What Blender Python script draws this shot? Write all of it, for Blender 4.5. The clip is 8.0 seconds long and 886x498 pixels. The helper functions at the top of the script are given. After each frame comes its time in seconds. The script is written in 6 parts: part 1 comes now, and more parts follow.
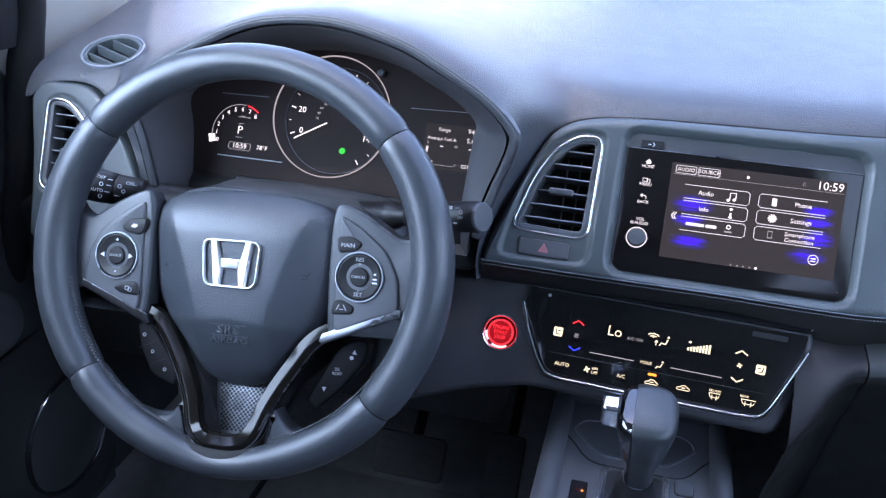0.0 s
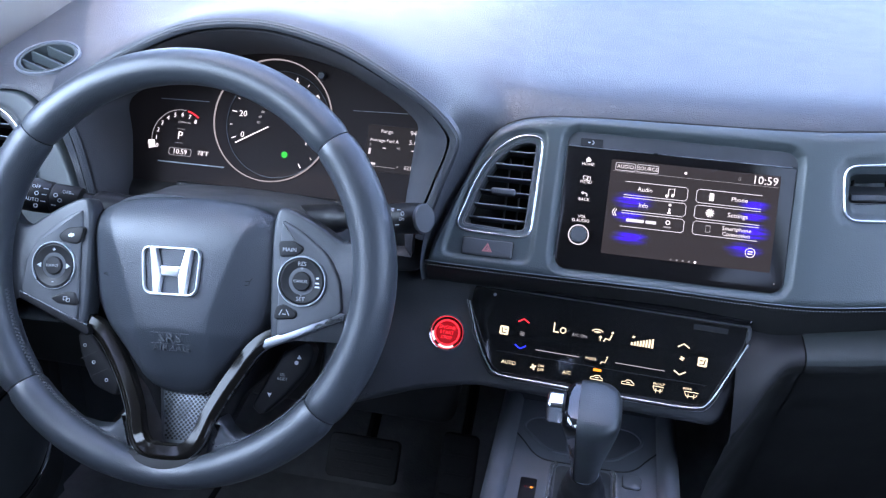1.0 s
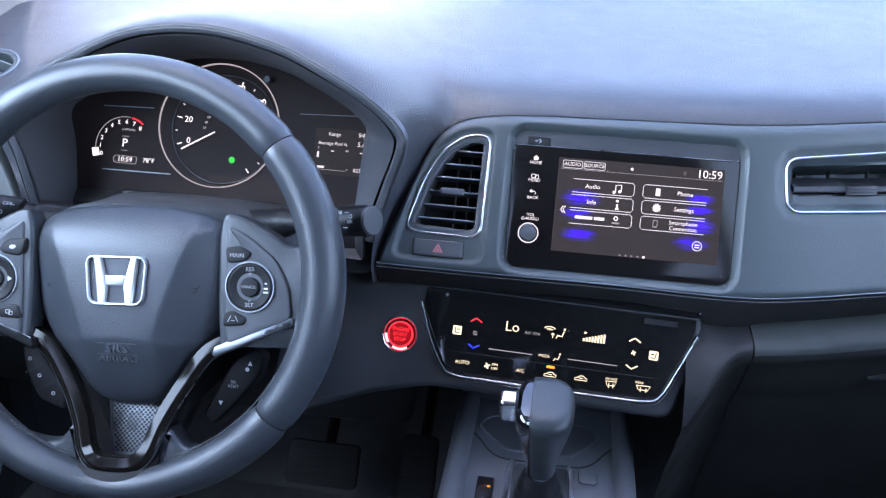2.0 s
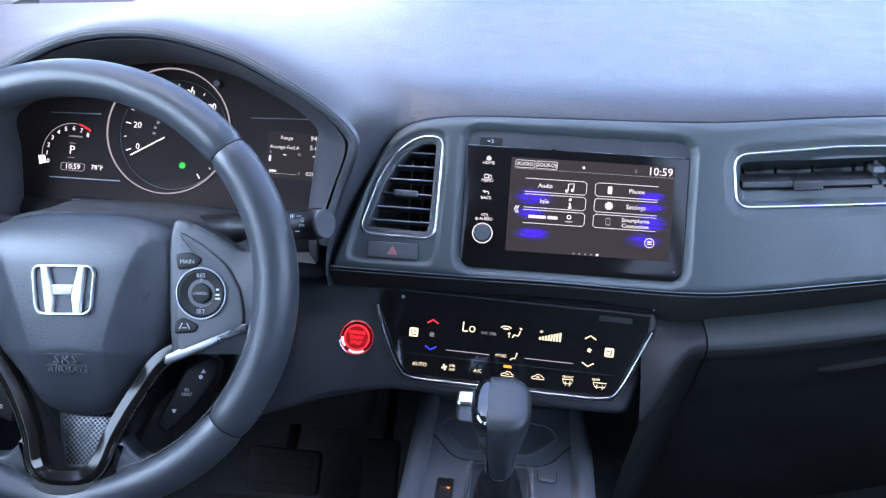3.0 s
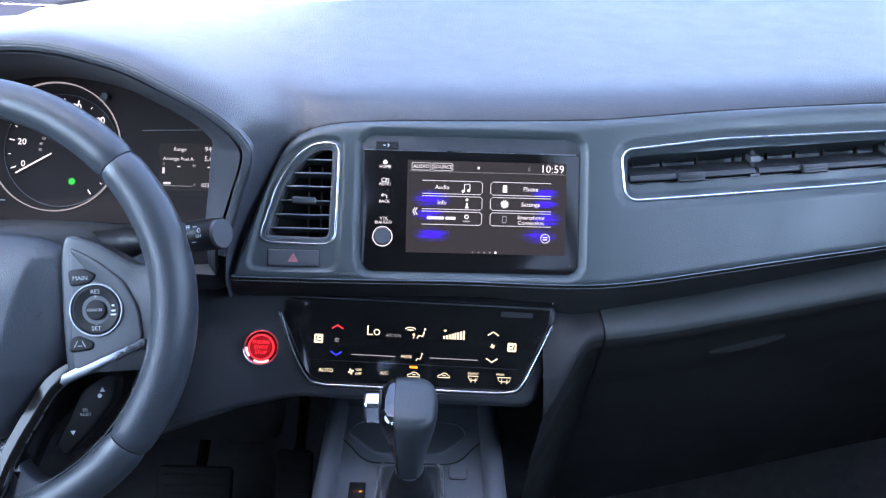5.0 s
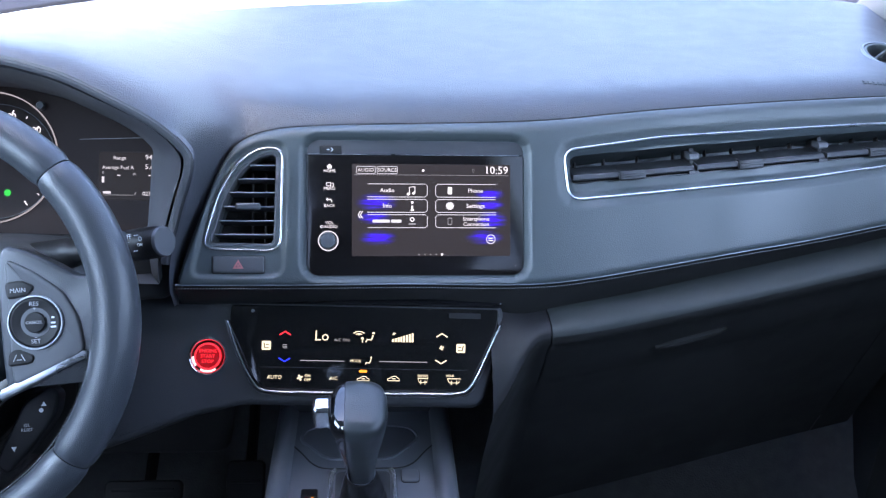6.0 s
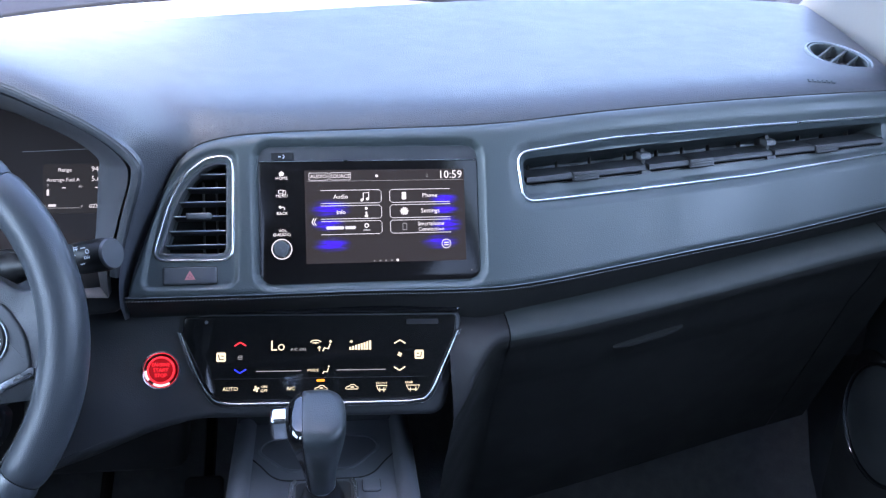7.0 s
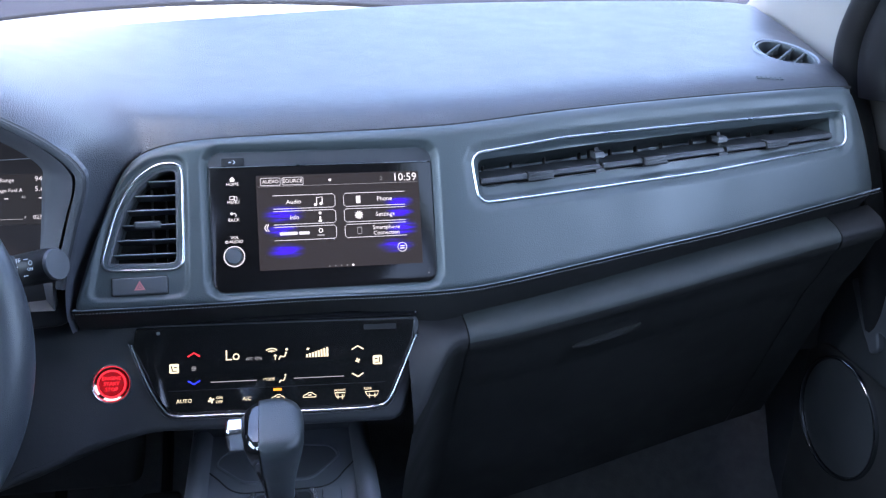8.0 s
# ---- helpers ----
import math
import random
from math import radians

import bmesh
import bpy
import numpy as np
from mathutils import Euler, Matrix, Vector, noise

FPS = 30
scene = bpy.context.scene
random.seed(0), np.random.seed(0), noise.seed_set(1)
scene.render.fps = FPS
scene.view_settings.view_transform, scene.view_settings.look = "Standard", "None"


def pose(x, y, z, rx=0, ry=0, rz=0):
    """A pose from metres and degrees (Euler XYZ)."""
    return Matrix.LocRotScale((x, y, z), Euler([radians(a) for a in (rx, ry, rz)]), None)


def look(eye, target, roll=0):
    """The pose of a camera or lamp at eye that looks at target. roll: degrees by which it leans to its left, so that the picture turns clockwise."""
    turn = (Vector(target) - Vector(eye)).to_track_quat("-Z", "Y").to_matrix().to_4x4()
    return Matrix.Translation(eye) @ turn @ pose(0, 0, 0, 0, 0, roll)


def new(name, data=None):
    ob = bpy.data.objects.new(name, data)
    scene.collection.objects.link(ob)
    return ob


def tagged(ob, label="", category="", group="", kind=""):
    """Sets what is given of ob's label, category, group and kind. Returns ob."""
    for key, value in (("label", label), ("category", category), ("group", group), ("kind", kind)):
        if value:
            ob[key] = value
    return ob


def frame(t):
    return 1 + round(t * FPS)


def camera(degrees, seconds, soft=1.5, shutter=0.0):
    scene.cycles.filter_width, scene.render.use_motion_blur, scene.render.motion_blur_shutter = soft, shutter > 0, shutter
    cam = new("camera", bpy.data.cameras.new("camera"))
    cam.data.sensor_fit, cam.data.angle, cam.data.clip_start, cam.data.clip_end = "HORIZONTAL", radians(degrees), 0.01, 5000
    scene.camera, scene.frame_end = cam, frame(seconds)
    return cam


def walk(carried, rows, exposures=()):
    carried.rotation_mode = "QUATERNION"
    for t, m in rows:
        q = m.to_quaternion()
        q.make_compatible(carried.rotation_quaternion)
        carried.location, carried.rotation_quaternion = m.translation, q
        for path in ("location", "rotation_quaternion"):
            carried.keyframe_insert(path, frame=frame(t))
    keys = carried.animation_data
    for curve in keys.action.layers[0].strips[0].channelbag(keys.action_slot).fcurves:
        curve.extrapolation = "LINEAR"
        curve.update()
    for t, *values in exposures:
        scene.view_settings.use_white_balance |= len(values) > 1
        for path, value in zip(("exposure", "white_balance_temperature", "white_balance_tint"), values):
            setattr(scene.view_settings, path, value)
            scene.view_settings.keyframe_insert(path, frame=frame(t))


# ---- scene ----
cam = camera(53.0, 8.0, 1.25)
PATH = [
    (0.0, look((0.3161, -0.5942, 0.3349), (0.1094, 0.2830, -0.0984), 2.94)),
    (0.5, look((0.3221, -0.5937, 0.3362), (0.1365, 0.2886, -0.0963), 3.10)),
    (1.0, look((0.3281, -0.5920, 0.3366), (0.1678, 0.2962, -0.0942), 2.85)),
    (1.5, look((0.3335, -0.5910, 0.3365), (0.1945, 0.3016, -0.0925), 2.61)),
    (3.0, look((0.3465, -0.5880, 0.3342), (0.2681, 0.3152, -0.0880), 2.37)),
    (3.5, look((0.3491, -0.5887, 0.3340), (0.2916, 0.3173, -0.0853), 2.39)),
    (4.0, look((0.3514, -0.5903, 0.3336), (0.3201, 0.3186, -0.0822), 2.38)),
    (4.5, look((0.3532, -0.5940, 0.3335), (0.3482, 0.3168, -0.0792), 2.33)),
    (6.0, look((0.3586, -0.6008, 0.3305), (0.4370, 0.3119, -0.0704), 2.27)),
    (6.5, look((0.3599, -0.6001, 0.3282), (0.4629, 0.3128, -0.0668), 2.13)),
    (7.0, look((0.3608, -0.5980, 0.3250), (0.4868, 0.3142, -0.0649), 1.93)),
    (7.5, look((0.3623, -0.5952, 0.3213), (0.5091, 0.3158, -0.0641), 1.70)),
    (8.0, look((0.3644, -0.5924, 0.3175), (0.5363, 0.3164, -0.0629), 1.62)),
]
walk(cam, PATH, [(0.0, 3.70, 6380, 25), (8.0, 3.68, 6270, 22)])

# ---- sky, sun, exposure ----
world = bpy.data.worlds.new("sky")
scene.world = world
world.use_nodes = True
wn = world.node_tree.nodes
sky = wn.new("ShaderNodeTexSky")
sky.sky_type, sky.sun_disc = "NISHITA", False
SUN_ELEVATION, SUN_AZIMUTH = radians(66), radians(200)   # azimuth clockwise from the car's nose
sky.sun_elevation, sky.sun_rotation = SUN_ELEVATION, SUN_AZIMUTH
wn["Background"].inputs[1].default_value = 0.15
world.node_tree.links.new(sky.outputs[0], wn["Background"].inputs[0])
sun_dir = Vector((math.sin(SUN_AZIMUTH) * math.cos(SUN_ELEVATION), math.cos(SUN_AZIMUTH) * math.cos(SUN_ELEVATION), math.sin(SUN_ELEVATION)))
sun = new("sun", bpy.data.lights.new("sun", "SUN"))
sun.data.energy, sun.data.angle, sun.data.color = 0.85, radians(1.4), (1.0, 0.95, 0.88)
sun.matrix_world = look(sun_dir * 20, (0, 0, 0))

# daylight in the side window openings
window_light = new("window_daylight", bpy.data.lights.new("window_daylight", "AREA"))
window_light.data.shape, window_light.data.size, window_light.data.size_y = "RECTANGLE", 0.62, 0.40
window_light.data.energy, window_light.data.color = 1.25, (0.58, 0.84, 1.0)
window_light.matrix_world = look((-0.425, -0.30, 0.40), (0.6, -0.30, 0.22))
side_light = new("window_daylight", bpy.data.lights.new("window_daylight", "AREA"))
side_light.data.shape, side_light.data.size, side_light.data.size_y = "RECTANGLE", 0.62, 0.40
side_light.data.energy, side_light.data.color = 0.34, (0.58, 0.84, 0.98)
side_light.matrix_world = look((1.135, -0.30, 0.40), (0.1, -0.10, 0.15))

# ---- materials ----
LAMP_GAIN = 0.125    # lit symbols against the long exposure


def mat(name, color, rough=0.5, metal=0.0, vary=0.15, grain=0.0, grain_size=900.0, vary_size=14.0, coat=0.0, emit=None, power=0.0, rough_vary=0.12, spec=0.5):
    """A surface with cloudy colour variation and an optional fine leathery grain, both in object space."""
    m = bpy.data.materials.new(name)
    m.use_nodes = True
    n, l = m.node_tree.nodes, m.node_tree.links
    b = n["Principled BSDF"]
    b.inputs["Roughness"].default_value, b.inputs["Metallic"].default_value = rough, metal
    b.inputs["Coat Weight"].default_value, b.inputs["Coat Roughness"].default_value = coat, 0.04
    b.inputs["Specular IOR Level"].default_value = spec
    if emit:
        b.inputs["Specular IOR Level"].default_value, b.inputs["Roughness"].default_value = 0.06, 0.4
        b.inputs["Base Color"].default_value = (0.01, 0.01, 0.01, 1)
        b.inputs["Emission Color"].default_value, b.inputs["Emission Strength"].default_value = (*emit, 1), power * LAMP_GAIN
        return m
    co = n.new("ShaderNodeTexCoord")
    clouds = n.new("ShaderNodeTexNoise")
    clouds.inputs["Scale"].default_value, clouds.inputs["Detail"].default_value = vary_size, 6
    l.new(co.outputs["Object"], clouds.inputs["Vector"])
    mix = n.new("ShaderNodeMix")
    mix.data_type = "RGBA"
    mix.inputs[6].default_value = (*[c * (1 - vary) for c in color], 1)
    mix.inputs[7].default_value = (*[min(1, c * (1 + vary)) for c in color], 1)
    l.new(clouds.outputs["Fac"], mix.inputs[0])
    l.new(mix.outputs[2], b.inputs["Base Color"])
    rr = n.new("ShaderNodeMapRange")
    rr.inputs[1].default_value, rr.inputs[2].default_value = 0.3, 0.7
    rr.inputs[3].default_value, rr.inputs[4].default_value = max(0.02, rough - rough_vary), min(1, rough + rough_vary)
    l.new(clouds.outputs["Fac"], rr.inputs[0])
    l.new(rr.outputs[0], b.inputs["Roughness"])
    if grain:
        cells = n.new("ShaderNodeTexVoronoi")
        cells.feature = "SMOOTH_F1"
        cells.inputs["Scale"].default_value = grain_size
        l.new(co.outputs["Object"], cells.inputs["Vector"])
        fine = n.new("ShaderNodeTexNoise")
        fine.inputs["Scale"].default_value, fine.inputs["Detail"].default_value = grain_size * 0.8, 3
        l.new(co.outputs["Object"], fine.inputs["Vector"])
        add = n.new("ShaderNodeMath")
        add.operation = "MULTIPLY_ADD"
        l.new(fine.outputs["Fac"], add.inputs[0])
        add.inputs[1].default_value = 0.35
        l.new(cells.outputs["Distance"], add.inputs[2])
        bump = n.new("ShaderNodeBump")
        bump.inputs["Strength"].default_value, bump.inputs["Distance"].default_value = grain, 0.0004
        l.new(add.outputs[0], bump.inputs["Height"])
        l.new(bump.outputs[0], b.inputs["Normal"])
    return m


PAD = mat("grained dash plastic", (0.05, 0.054, 0.062), 0.455, grain=1.0, grain_size=900, vary=0.06, rough_vary=0.03, vary_size=30, spec=0.48)
TRIM = mat("soft grey trim", (0.050, 0.063, 0.067), 0.46, grain=0.3, grain_size=1000, vary=0.07)
LEDGE = mat("ledge plastic", (0.016, 0.020, 0.019), 0.68, grain=0.3, grain_size=900)
LOWER = mat("dark lower plastic", (0.030, 0.033, 0.035), 0.55, grain=0.3, grain_size=900)
LEATHER = mat("black leather", (0.036, 0.041, 0.047), 0.33, grain=0.42, grain_size=1500, vary=0.08, rough_vary=0.05)
HUBSKIN = mat("moulded cover skin", (0.041, 0.047, 0.055), 0.36, grain=0.5, grain_size=1400, vary=0.04, rough_vary=0.03)
# brownish lift of this black stands in for haze on the gauge lens
DIALBLACK = mat("dial black", (0.026, 0.019, 0.018), 0.65, spec=0.1)
# also colours the padded bolster, in place of the shade under it
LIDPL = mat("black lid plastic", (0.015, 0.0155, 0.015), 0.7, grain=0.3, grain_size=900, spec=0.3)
UNDER = mat("black under-dash plastic", (0.024, 0.024, 0.024), 0.6, grain=0.3, grain_size=900, spec=0.22)
GREYPL = mat("smooth grey plastic", (0.068, 0.073, 0.080), 0.42, grain=0.12)
BLACKPL = mat("matt black plastic", (0.012, 0.012, 0.013), 0.5, grain=0.15, spec=0.28)
MESHPL = mat("light silver plastic", (0.15, 0.165, 0.18), 0.36, 0.3, vary=0.06)
SWITCHPL = mat("switch black plastic", (0.008, 0.008, 0.009), 0.55, grain=0.1, spec=0.16)
VOID = mat("duct black", (0.009, 0.009, 0.009), 0.8)
GLOSS = mat("piano black", (0.006, 0.006, 0.007), 0.07, coat=0.6, rough_vary=0.03)
PANELBLK = mat("touch panel black", (0.007, 0.007, 0.007), 0.11, rough_vary=0.03, spec=0.3)
BADGESIL = mat("polished badge metal", (0.92, 0.93, 0.95), 0.36, 1.0, vary=0.04)
RIMSIL = mat("brushed bright rim", (0.80, 0.82, 0.85), 0.34, 1.0, vary=0.05)
TABPL = mat("slider tab plastic", (0.018, 0.019, 0.021), 0.42, grain=0.1)
KNOBSKIN = mat("worn dark leather", (0.028, 0.033, 0.035), 0.46, grain=0.35, grain_size=1100, vary=0.08)
CONSOLEPL = mat("console plastic", (0.095, 0.102, 0.112), 0.42, grain=0.2, grain_size=900)
CHROME = mat("chrome", (0.78, 0.80, 0.83), 0.2, 1.0, vary=0.05, rough_vary=0.06)
SATIN = mat("satin silver", (0.42, 0.44, 0.47), 0.32, 1.0, vary=0.06)
SILVER = mat("silver plastic", (0.2, 0.22, 0.25), 0.4, 0.3, vary=0.06)
SEAM = mat("dark seam", (0.01, 0.01, 0.01), 0.8)
THREAD = mat("grey thread", (0.11, 0.115, 0.12), 0.7)
CREAM = mat("pale pillar trim", (0.26, 0.248, 0.225), 0.7, grain=0.2, grain_size=500)
HEADLINER = mat("dark headliner fabric", (0.080, 0.086, 0.096), 0.95, grain=0.3)
CARPET = mat("dark grey carpet", (0.115, 0.113, 0.112), 0.95, vary=0.4, grain=1.0, grain_size=400, vary_size=60)
RUBBER = mat("rubber", (0.013, 0.013, 0.014), 0.75, spec=0.2)
GLASSBLK = mat("screen glass", (0.008, 0.007, 0.007), 0.12, rough_vary=0.03, spec=0.14)
WHITEPAINT = mat("white car paint", (0.8, 0.8, 0.8), 0.25, coat=0.8, vary=0.02)
ASPHALT = mat("asphalt", (0.030, 0.0285, 0.034), 0.95, spec=0.1, vary=0.35, grain=1.0, grain_size=60, vary_size=3)
INK = mat("white print", (0.55, 0.57, 0.6), 0.5)
DIMINK = mat("grey print", (0.3, 0.31, 0.32), 0.5)
L_WHITE = mat("lit white", (1, 1, 1), emit=(1.0, 0.97, 0.95), power=0.9)
L_DIMWHITE = mat("lit soft white", (1, 1, 1), emit=(0.95, 0.92, 0.92), power=0.62)
L_DIM = mat("lit dim white", (1, 1, 1), emit=(0.8, 0.8, 0.8), power=0.35)
L_WARM = mat("lit warm white", (1, 1, 1), emit=(1.0, 0.86, 0.55), power=0.95)
L_RED = mat("lit red", (1, 0, 0), emit=(1.0, 0.03, 0.04), power=1.3)
L_DARKRED = mat("lit dark red", (1, 0, 0), emit=(0.55, 0.005, 0.010), power=0.42)
L_BLUE = mat("lit blue", (0, 0, 1), emit=(0.03, 0.05, 1.0), power=1.1)
L_AMBER = mat("lit amber", (1, 0.5, 0), emit=(1.0, 0.3, 0.02), power=1.3)
L_GREEN = mat("lit green", (0, 1, 0), emit=(0.02, 0.62, 0.06), power=0.9)
L_SCREEN = mat("screen background", (0, 0, 0), emit=(0.026, 0.021, 0.020), power=1.0)
L_INFO = mat("info screen background", (0, 0, 0), emit=(0.016, 0.014, 0.014), power=1.0)
L_LINE = mat("lit line", (1, 1, 1), emit=(0.9, 0.9, 0.92), power=0.7)
BAND = mat("trim band black", (0.008, 0.007, 0.006), 0.10, spec=0.20)
STACKPL = mat("centre stack plastic", (0.023, 0.025, 0.028), 0.55, grain=0.3, grain_size=1000)
COLUMNPL = mat("column plastic", (0.075, 0.080, 0.088), 0.45, grain=0.2, grain_size=1000)
HOODLINER = mat("gauge hood liner", (0.060, 0.062, 0.069), 0.6, grain=0.2, grain_size=1000)
SEATCLOTH = mat("dark seat cloth", (0.035, 0.036, 0.040), 0.9, grain=0.5, grain_size=500)
DARKCHROME = mat("dark chrome", (0.30, 0.31, 0.33), 0.12, 1.0, vary=0.05, rough_vary=0.03)
SURROUND = mat("screen surround plastic", (0.034, 0.037, 0.042), 0.45, grain=0.12, grain_size=1200)
GATECHROME = mat("bright gate trim", (0.50, 0.52, 0.55), 0.18, 0.75, vary=0.05)
PINK = mat("faded red print", (0.5, 0.16, 0.17), 0.5)


def glass(name, tint, rough=0.0):
    m = bpy.data.materials.new(name)
    m.use_nodes = True
    b = m.node_tree.nodes["Principled BSDF"]
    b.inputs["Base Color"].default_value = (*tint, 1)
    b.inputs["Transmission Weight"].default_value, b.inputs["Roughness"].default_value, b.inputs["IOR"].default_value = 1.0, rough, 1.45
    return m


PANE = glass("clear glass", (0.95, 0.98, 0.97))


# ---- mesh tools ----
BASE = {}


def thing(name, m, label, category, group="", kind=""):
    ob = new(name)
    ob.matrix_world = m
    ob.empty_display_size = 0.02
    BASE[ob.name] = m
    return tagged(ob, label, category, group, kind)


def mesh_of(name, verts, faces, material):
    me = bpy.data.meshes.new(name)
    me.from_pydata([tuple(v) for v in verts], [], faces)
    me.update()
    bm = bmesh.new()
    bm.from_mesh(me)
    bmesh.ops.recalc_face_normals(bm, faces=bm.faces)
    for f in bm.faces:
        f.smooth = True
    bm.to_mesh(me)
    bm.free()
    me.set_sharp_from_angle(angle=radians(38))
    me.materials.append(material)
    return me


def part(name, geo, material, parent, label="", world=False):
    """One mesh under a thing or a part. geo: (verts, faces) in the thing's frame, or in the world's."""
    verts, faces = geo
    if world:
        inv = BASE[parent.name].inverted()
        verts = [inv @ Vector(v) for v in verts]
    ob = new(name, mesh_of(name, verts, faces, material))
    ob.parent = parent
    BASE[ob.name] = BASE[parent.name]
    return tagged(ob, label)


def solid(name, geo, material, label, category, kind="", group=""):
    """A thing of one mesh, in world coordinates."""
    ob = new(name, mesh_of(name, geo[0], geo[1], material))
    BASE[ob.name] = Matrix.Identity(4)
    return tagged(ob, label, category, group, kind)


def join(*geos):
    verts, faces = [], []
    for v, f in geos:
        k = len(verts)
        verts += [Vector(p) for p in v]
        faces += [[i + k for i in q] for q in f]
    return verts, faces


def moved(geo, m):
    return [m @ Vector(v) for v in geo[0]], geo[1]


def spline(pts, n=8, closed=False):
    """A smooth curve through the points, n steps a span."""
    P = [Vector(p) for p in pts]
    k, out = len(P), []
    for i in range(k if closed else k - 1):
        a, b = P[(i - 1) % k if closed else max(i - 1, 0)], P[i]
        c, d = P[(i + 1) % k], P[(i + 2) % k if closed else min(i + 2, k - 1)]
        for j in range(n):
            t = j / n
            out.append(0.5 * ((2 * b) + (c - a) * t + (2 * a - 5 * b + 4 * c - d) * t * t + (3 * b - a - 3 * c + d) * t ** 3))
    if not closed:
        out.append(P[-1])
    return out


def resample(pts, n, closed=True):
    P = [Vector(p) for p in pts] + ([Vector(pts[0])] if closed else [])
    d = [0.0]
    for a, b in zip(P, P[1:]):
        d.append(d[-1] + (b - a).length)
    out, i = [], 0
    for k in range(n):
        s = d[-1] * k / (n if closed else n - 1)
        while i < len(d) - 2 and d[i + 1] < s:
            i += 1
        out.append(P[i].lerp(P[i + 1], (s - d[i]) / max(d[i + 1] - d[i], 1e-9)))
    return out


def rrect(w, h, r, cx=0.0, cy=0.0, n=6):
    out = []
    for sx, sy, a0 in ((1, 1, 0), (-1, 1, 90), (-1, -1, 180), (1, -1, 270)):
        for k in range(n + 1):
            a = radians(a0 + 90 * k / n)
            out.append(Vector((cx + sx * (w / 2 - r) + r * math.cos(a), cy + sy * (h / 2 - r) + r * math.sin(a))))
    return out


def circle(r, cx=0.0, cy=0.0, n=48, ry=None):
    return [Vector((cx + r * math.cos(2 * math.pi * k / n), cy + (ry or r) * math.sin(2 * math.pi * k / n))) for k in range(n)]


def rounded(pts, r, n=5):
    """A polygon with each corner rounded."""
    out, k = [], len(pts)
    for i in range(k):
        a, b, c = (Vector(pts[j % k]) for j in (i - 1, i, i + 1))
        e, f = (a - b), (c - b)
        q = min(r, e.length * 0.45, f.length * 0.45)
        p0, p1 = b + e.normalized() * q, b + f.normalized() * q
        for j in range(n + 1):
            t = j / n
            out.append(p0 * (1 - t) ** 2 + b * 2 * t * (1 - t) + p1 * t * t)
    return out


def inset(pts, d):
    """A closed 2D outline moved inwards by d."""
    k = len(pts)
    area = sum(pts[i][0] * pts[(i + 1) % k][1] - pts[(i + 1) % k][0] * pts[i][1] for i in range(k))
    s = 1 if area > 0 else -1
    out = []
    for i in range(k):
        t = Vector(pts[(i + 1) % k][:2]) - Vector(pts[i - 1][:2])
        t = t.normalized() if t.length > 1e-9 else Vector((1, 0))
        out.append(Vector((pts[i][0] - t.y * d * s, pts[i][1] + t.x * d * s)))
    return out


def loft(rings, closed=True, cap0=False, cap1=False):
    k = len(rings[0])
    verts = [Vector(p) for r in rings for p in r]
    faces = []
    for a in range(len(rings) - 1):
        for i in range(k if closed else k - 1):
            j = (i + 1) % k
            faces.append([a * k + i, a * k + j, (a + 1) * k + j, (a + 1) * k + i])
    if cap0:
        faces.append(list(range(k)))
    if cap1:
        faces.append([(len(rings) - 1) * k + i for i in range(k)])
    return verts, faces


def lift(pts, z):
    return [Vector((p[0], p[1], z)) for p in pts]


def plate(outline, z0, z1, r=0.001, steps=3):
    """A solid slab with a rounded upper edge."""
    rings = [lift(outline, z0)]
    for k in range(steps + 1):
        a = math.pi / 2 * k / steps
        rings.append(lift(inset(outline, r * (1 - math.cos(a))), z1 - r + r * math.sin(a)))
    return loft(rings, True, True, True)


def ring(outer, inner, z0, z1, r=0.0008, n=None):
    """A frame between two outlines, with rounded upper edges."""
    n = n or max(len(outer), len(inner))
    o, i = resample(outer, n), resample(inner, n)
    best = min(range(n), key=lambda k: sum((o[j] - i[(j + k) % n]).length for j in range(0, n, 4)))
    i = [i[(j + best) % n] for j in range(n)]
    rings = [lift(o, z0), lift(o, z1 - r), lift(inset(o, r * 0.3), z1 - r * 0.3), lift(inset(o, r), z1), lift(inset(i, -r), z1), lift(inset(i, -r * 0.3), z1 - r * 0.3), lift(i, z1 - r), lift(i, z0)]
    return loft(rings + [rings[0]], True)


def sweep(path, prof, closed=False, up=(0, 0, 1), caps=True, scale=None):
    """A section (side, up) carried along a path."""
    P, k = [Vector(p) for p in path], len(path)
    rings = []
    for i in range(k):
        a = P[i - 1] if i or closed else P[0]
        b = P[(i + 1) % k] if i < k - 1 or closed else P[-1]
        t = (b - a).normalized()
        side = t.cross(Vector(up)).normalized()
        nn = side.cross(t)
        s = scale[i] if scale else 1.0
        rings.append([P[i] + side * q[0] * s + nn * q[1] * s for q in prof])
    if closed:
        return loft(rings + [rings[0]], True)
    return loft(rings, True, caps, caps)


def disc_prof(r, n=10, ry=None):
    return [(r * math.cos(2 * math.pi * k / n), (ry or r) * math.sin(2 * math.pi * k / n)) for k in range(n)]


def box(x0, x1, y0, y1, z0, z1):
    v = [(x, y, z) for z in (z0, z1) for y in (y0, y1) for x in (x0, x1)]
    return [Vector(p) for p in v], [[0, 2, 3, 1], [4, 5, 7, 6], [0, 1, 5, 4], [2, 6, 7, 3], [0, 4, 6, 2], [1, 3, 7, 5]]


def rbox(w, h, d, r, cx=0, cy=0, z0=0):
    return plate(rrect(w, h, min(r, w * 0.49, h * 0.49), cx, cy, 4), z0, z0 + d, min(r, d * 0.5, w * 0.3, h * 0.3), 3)


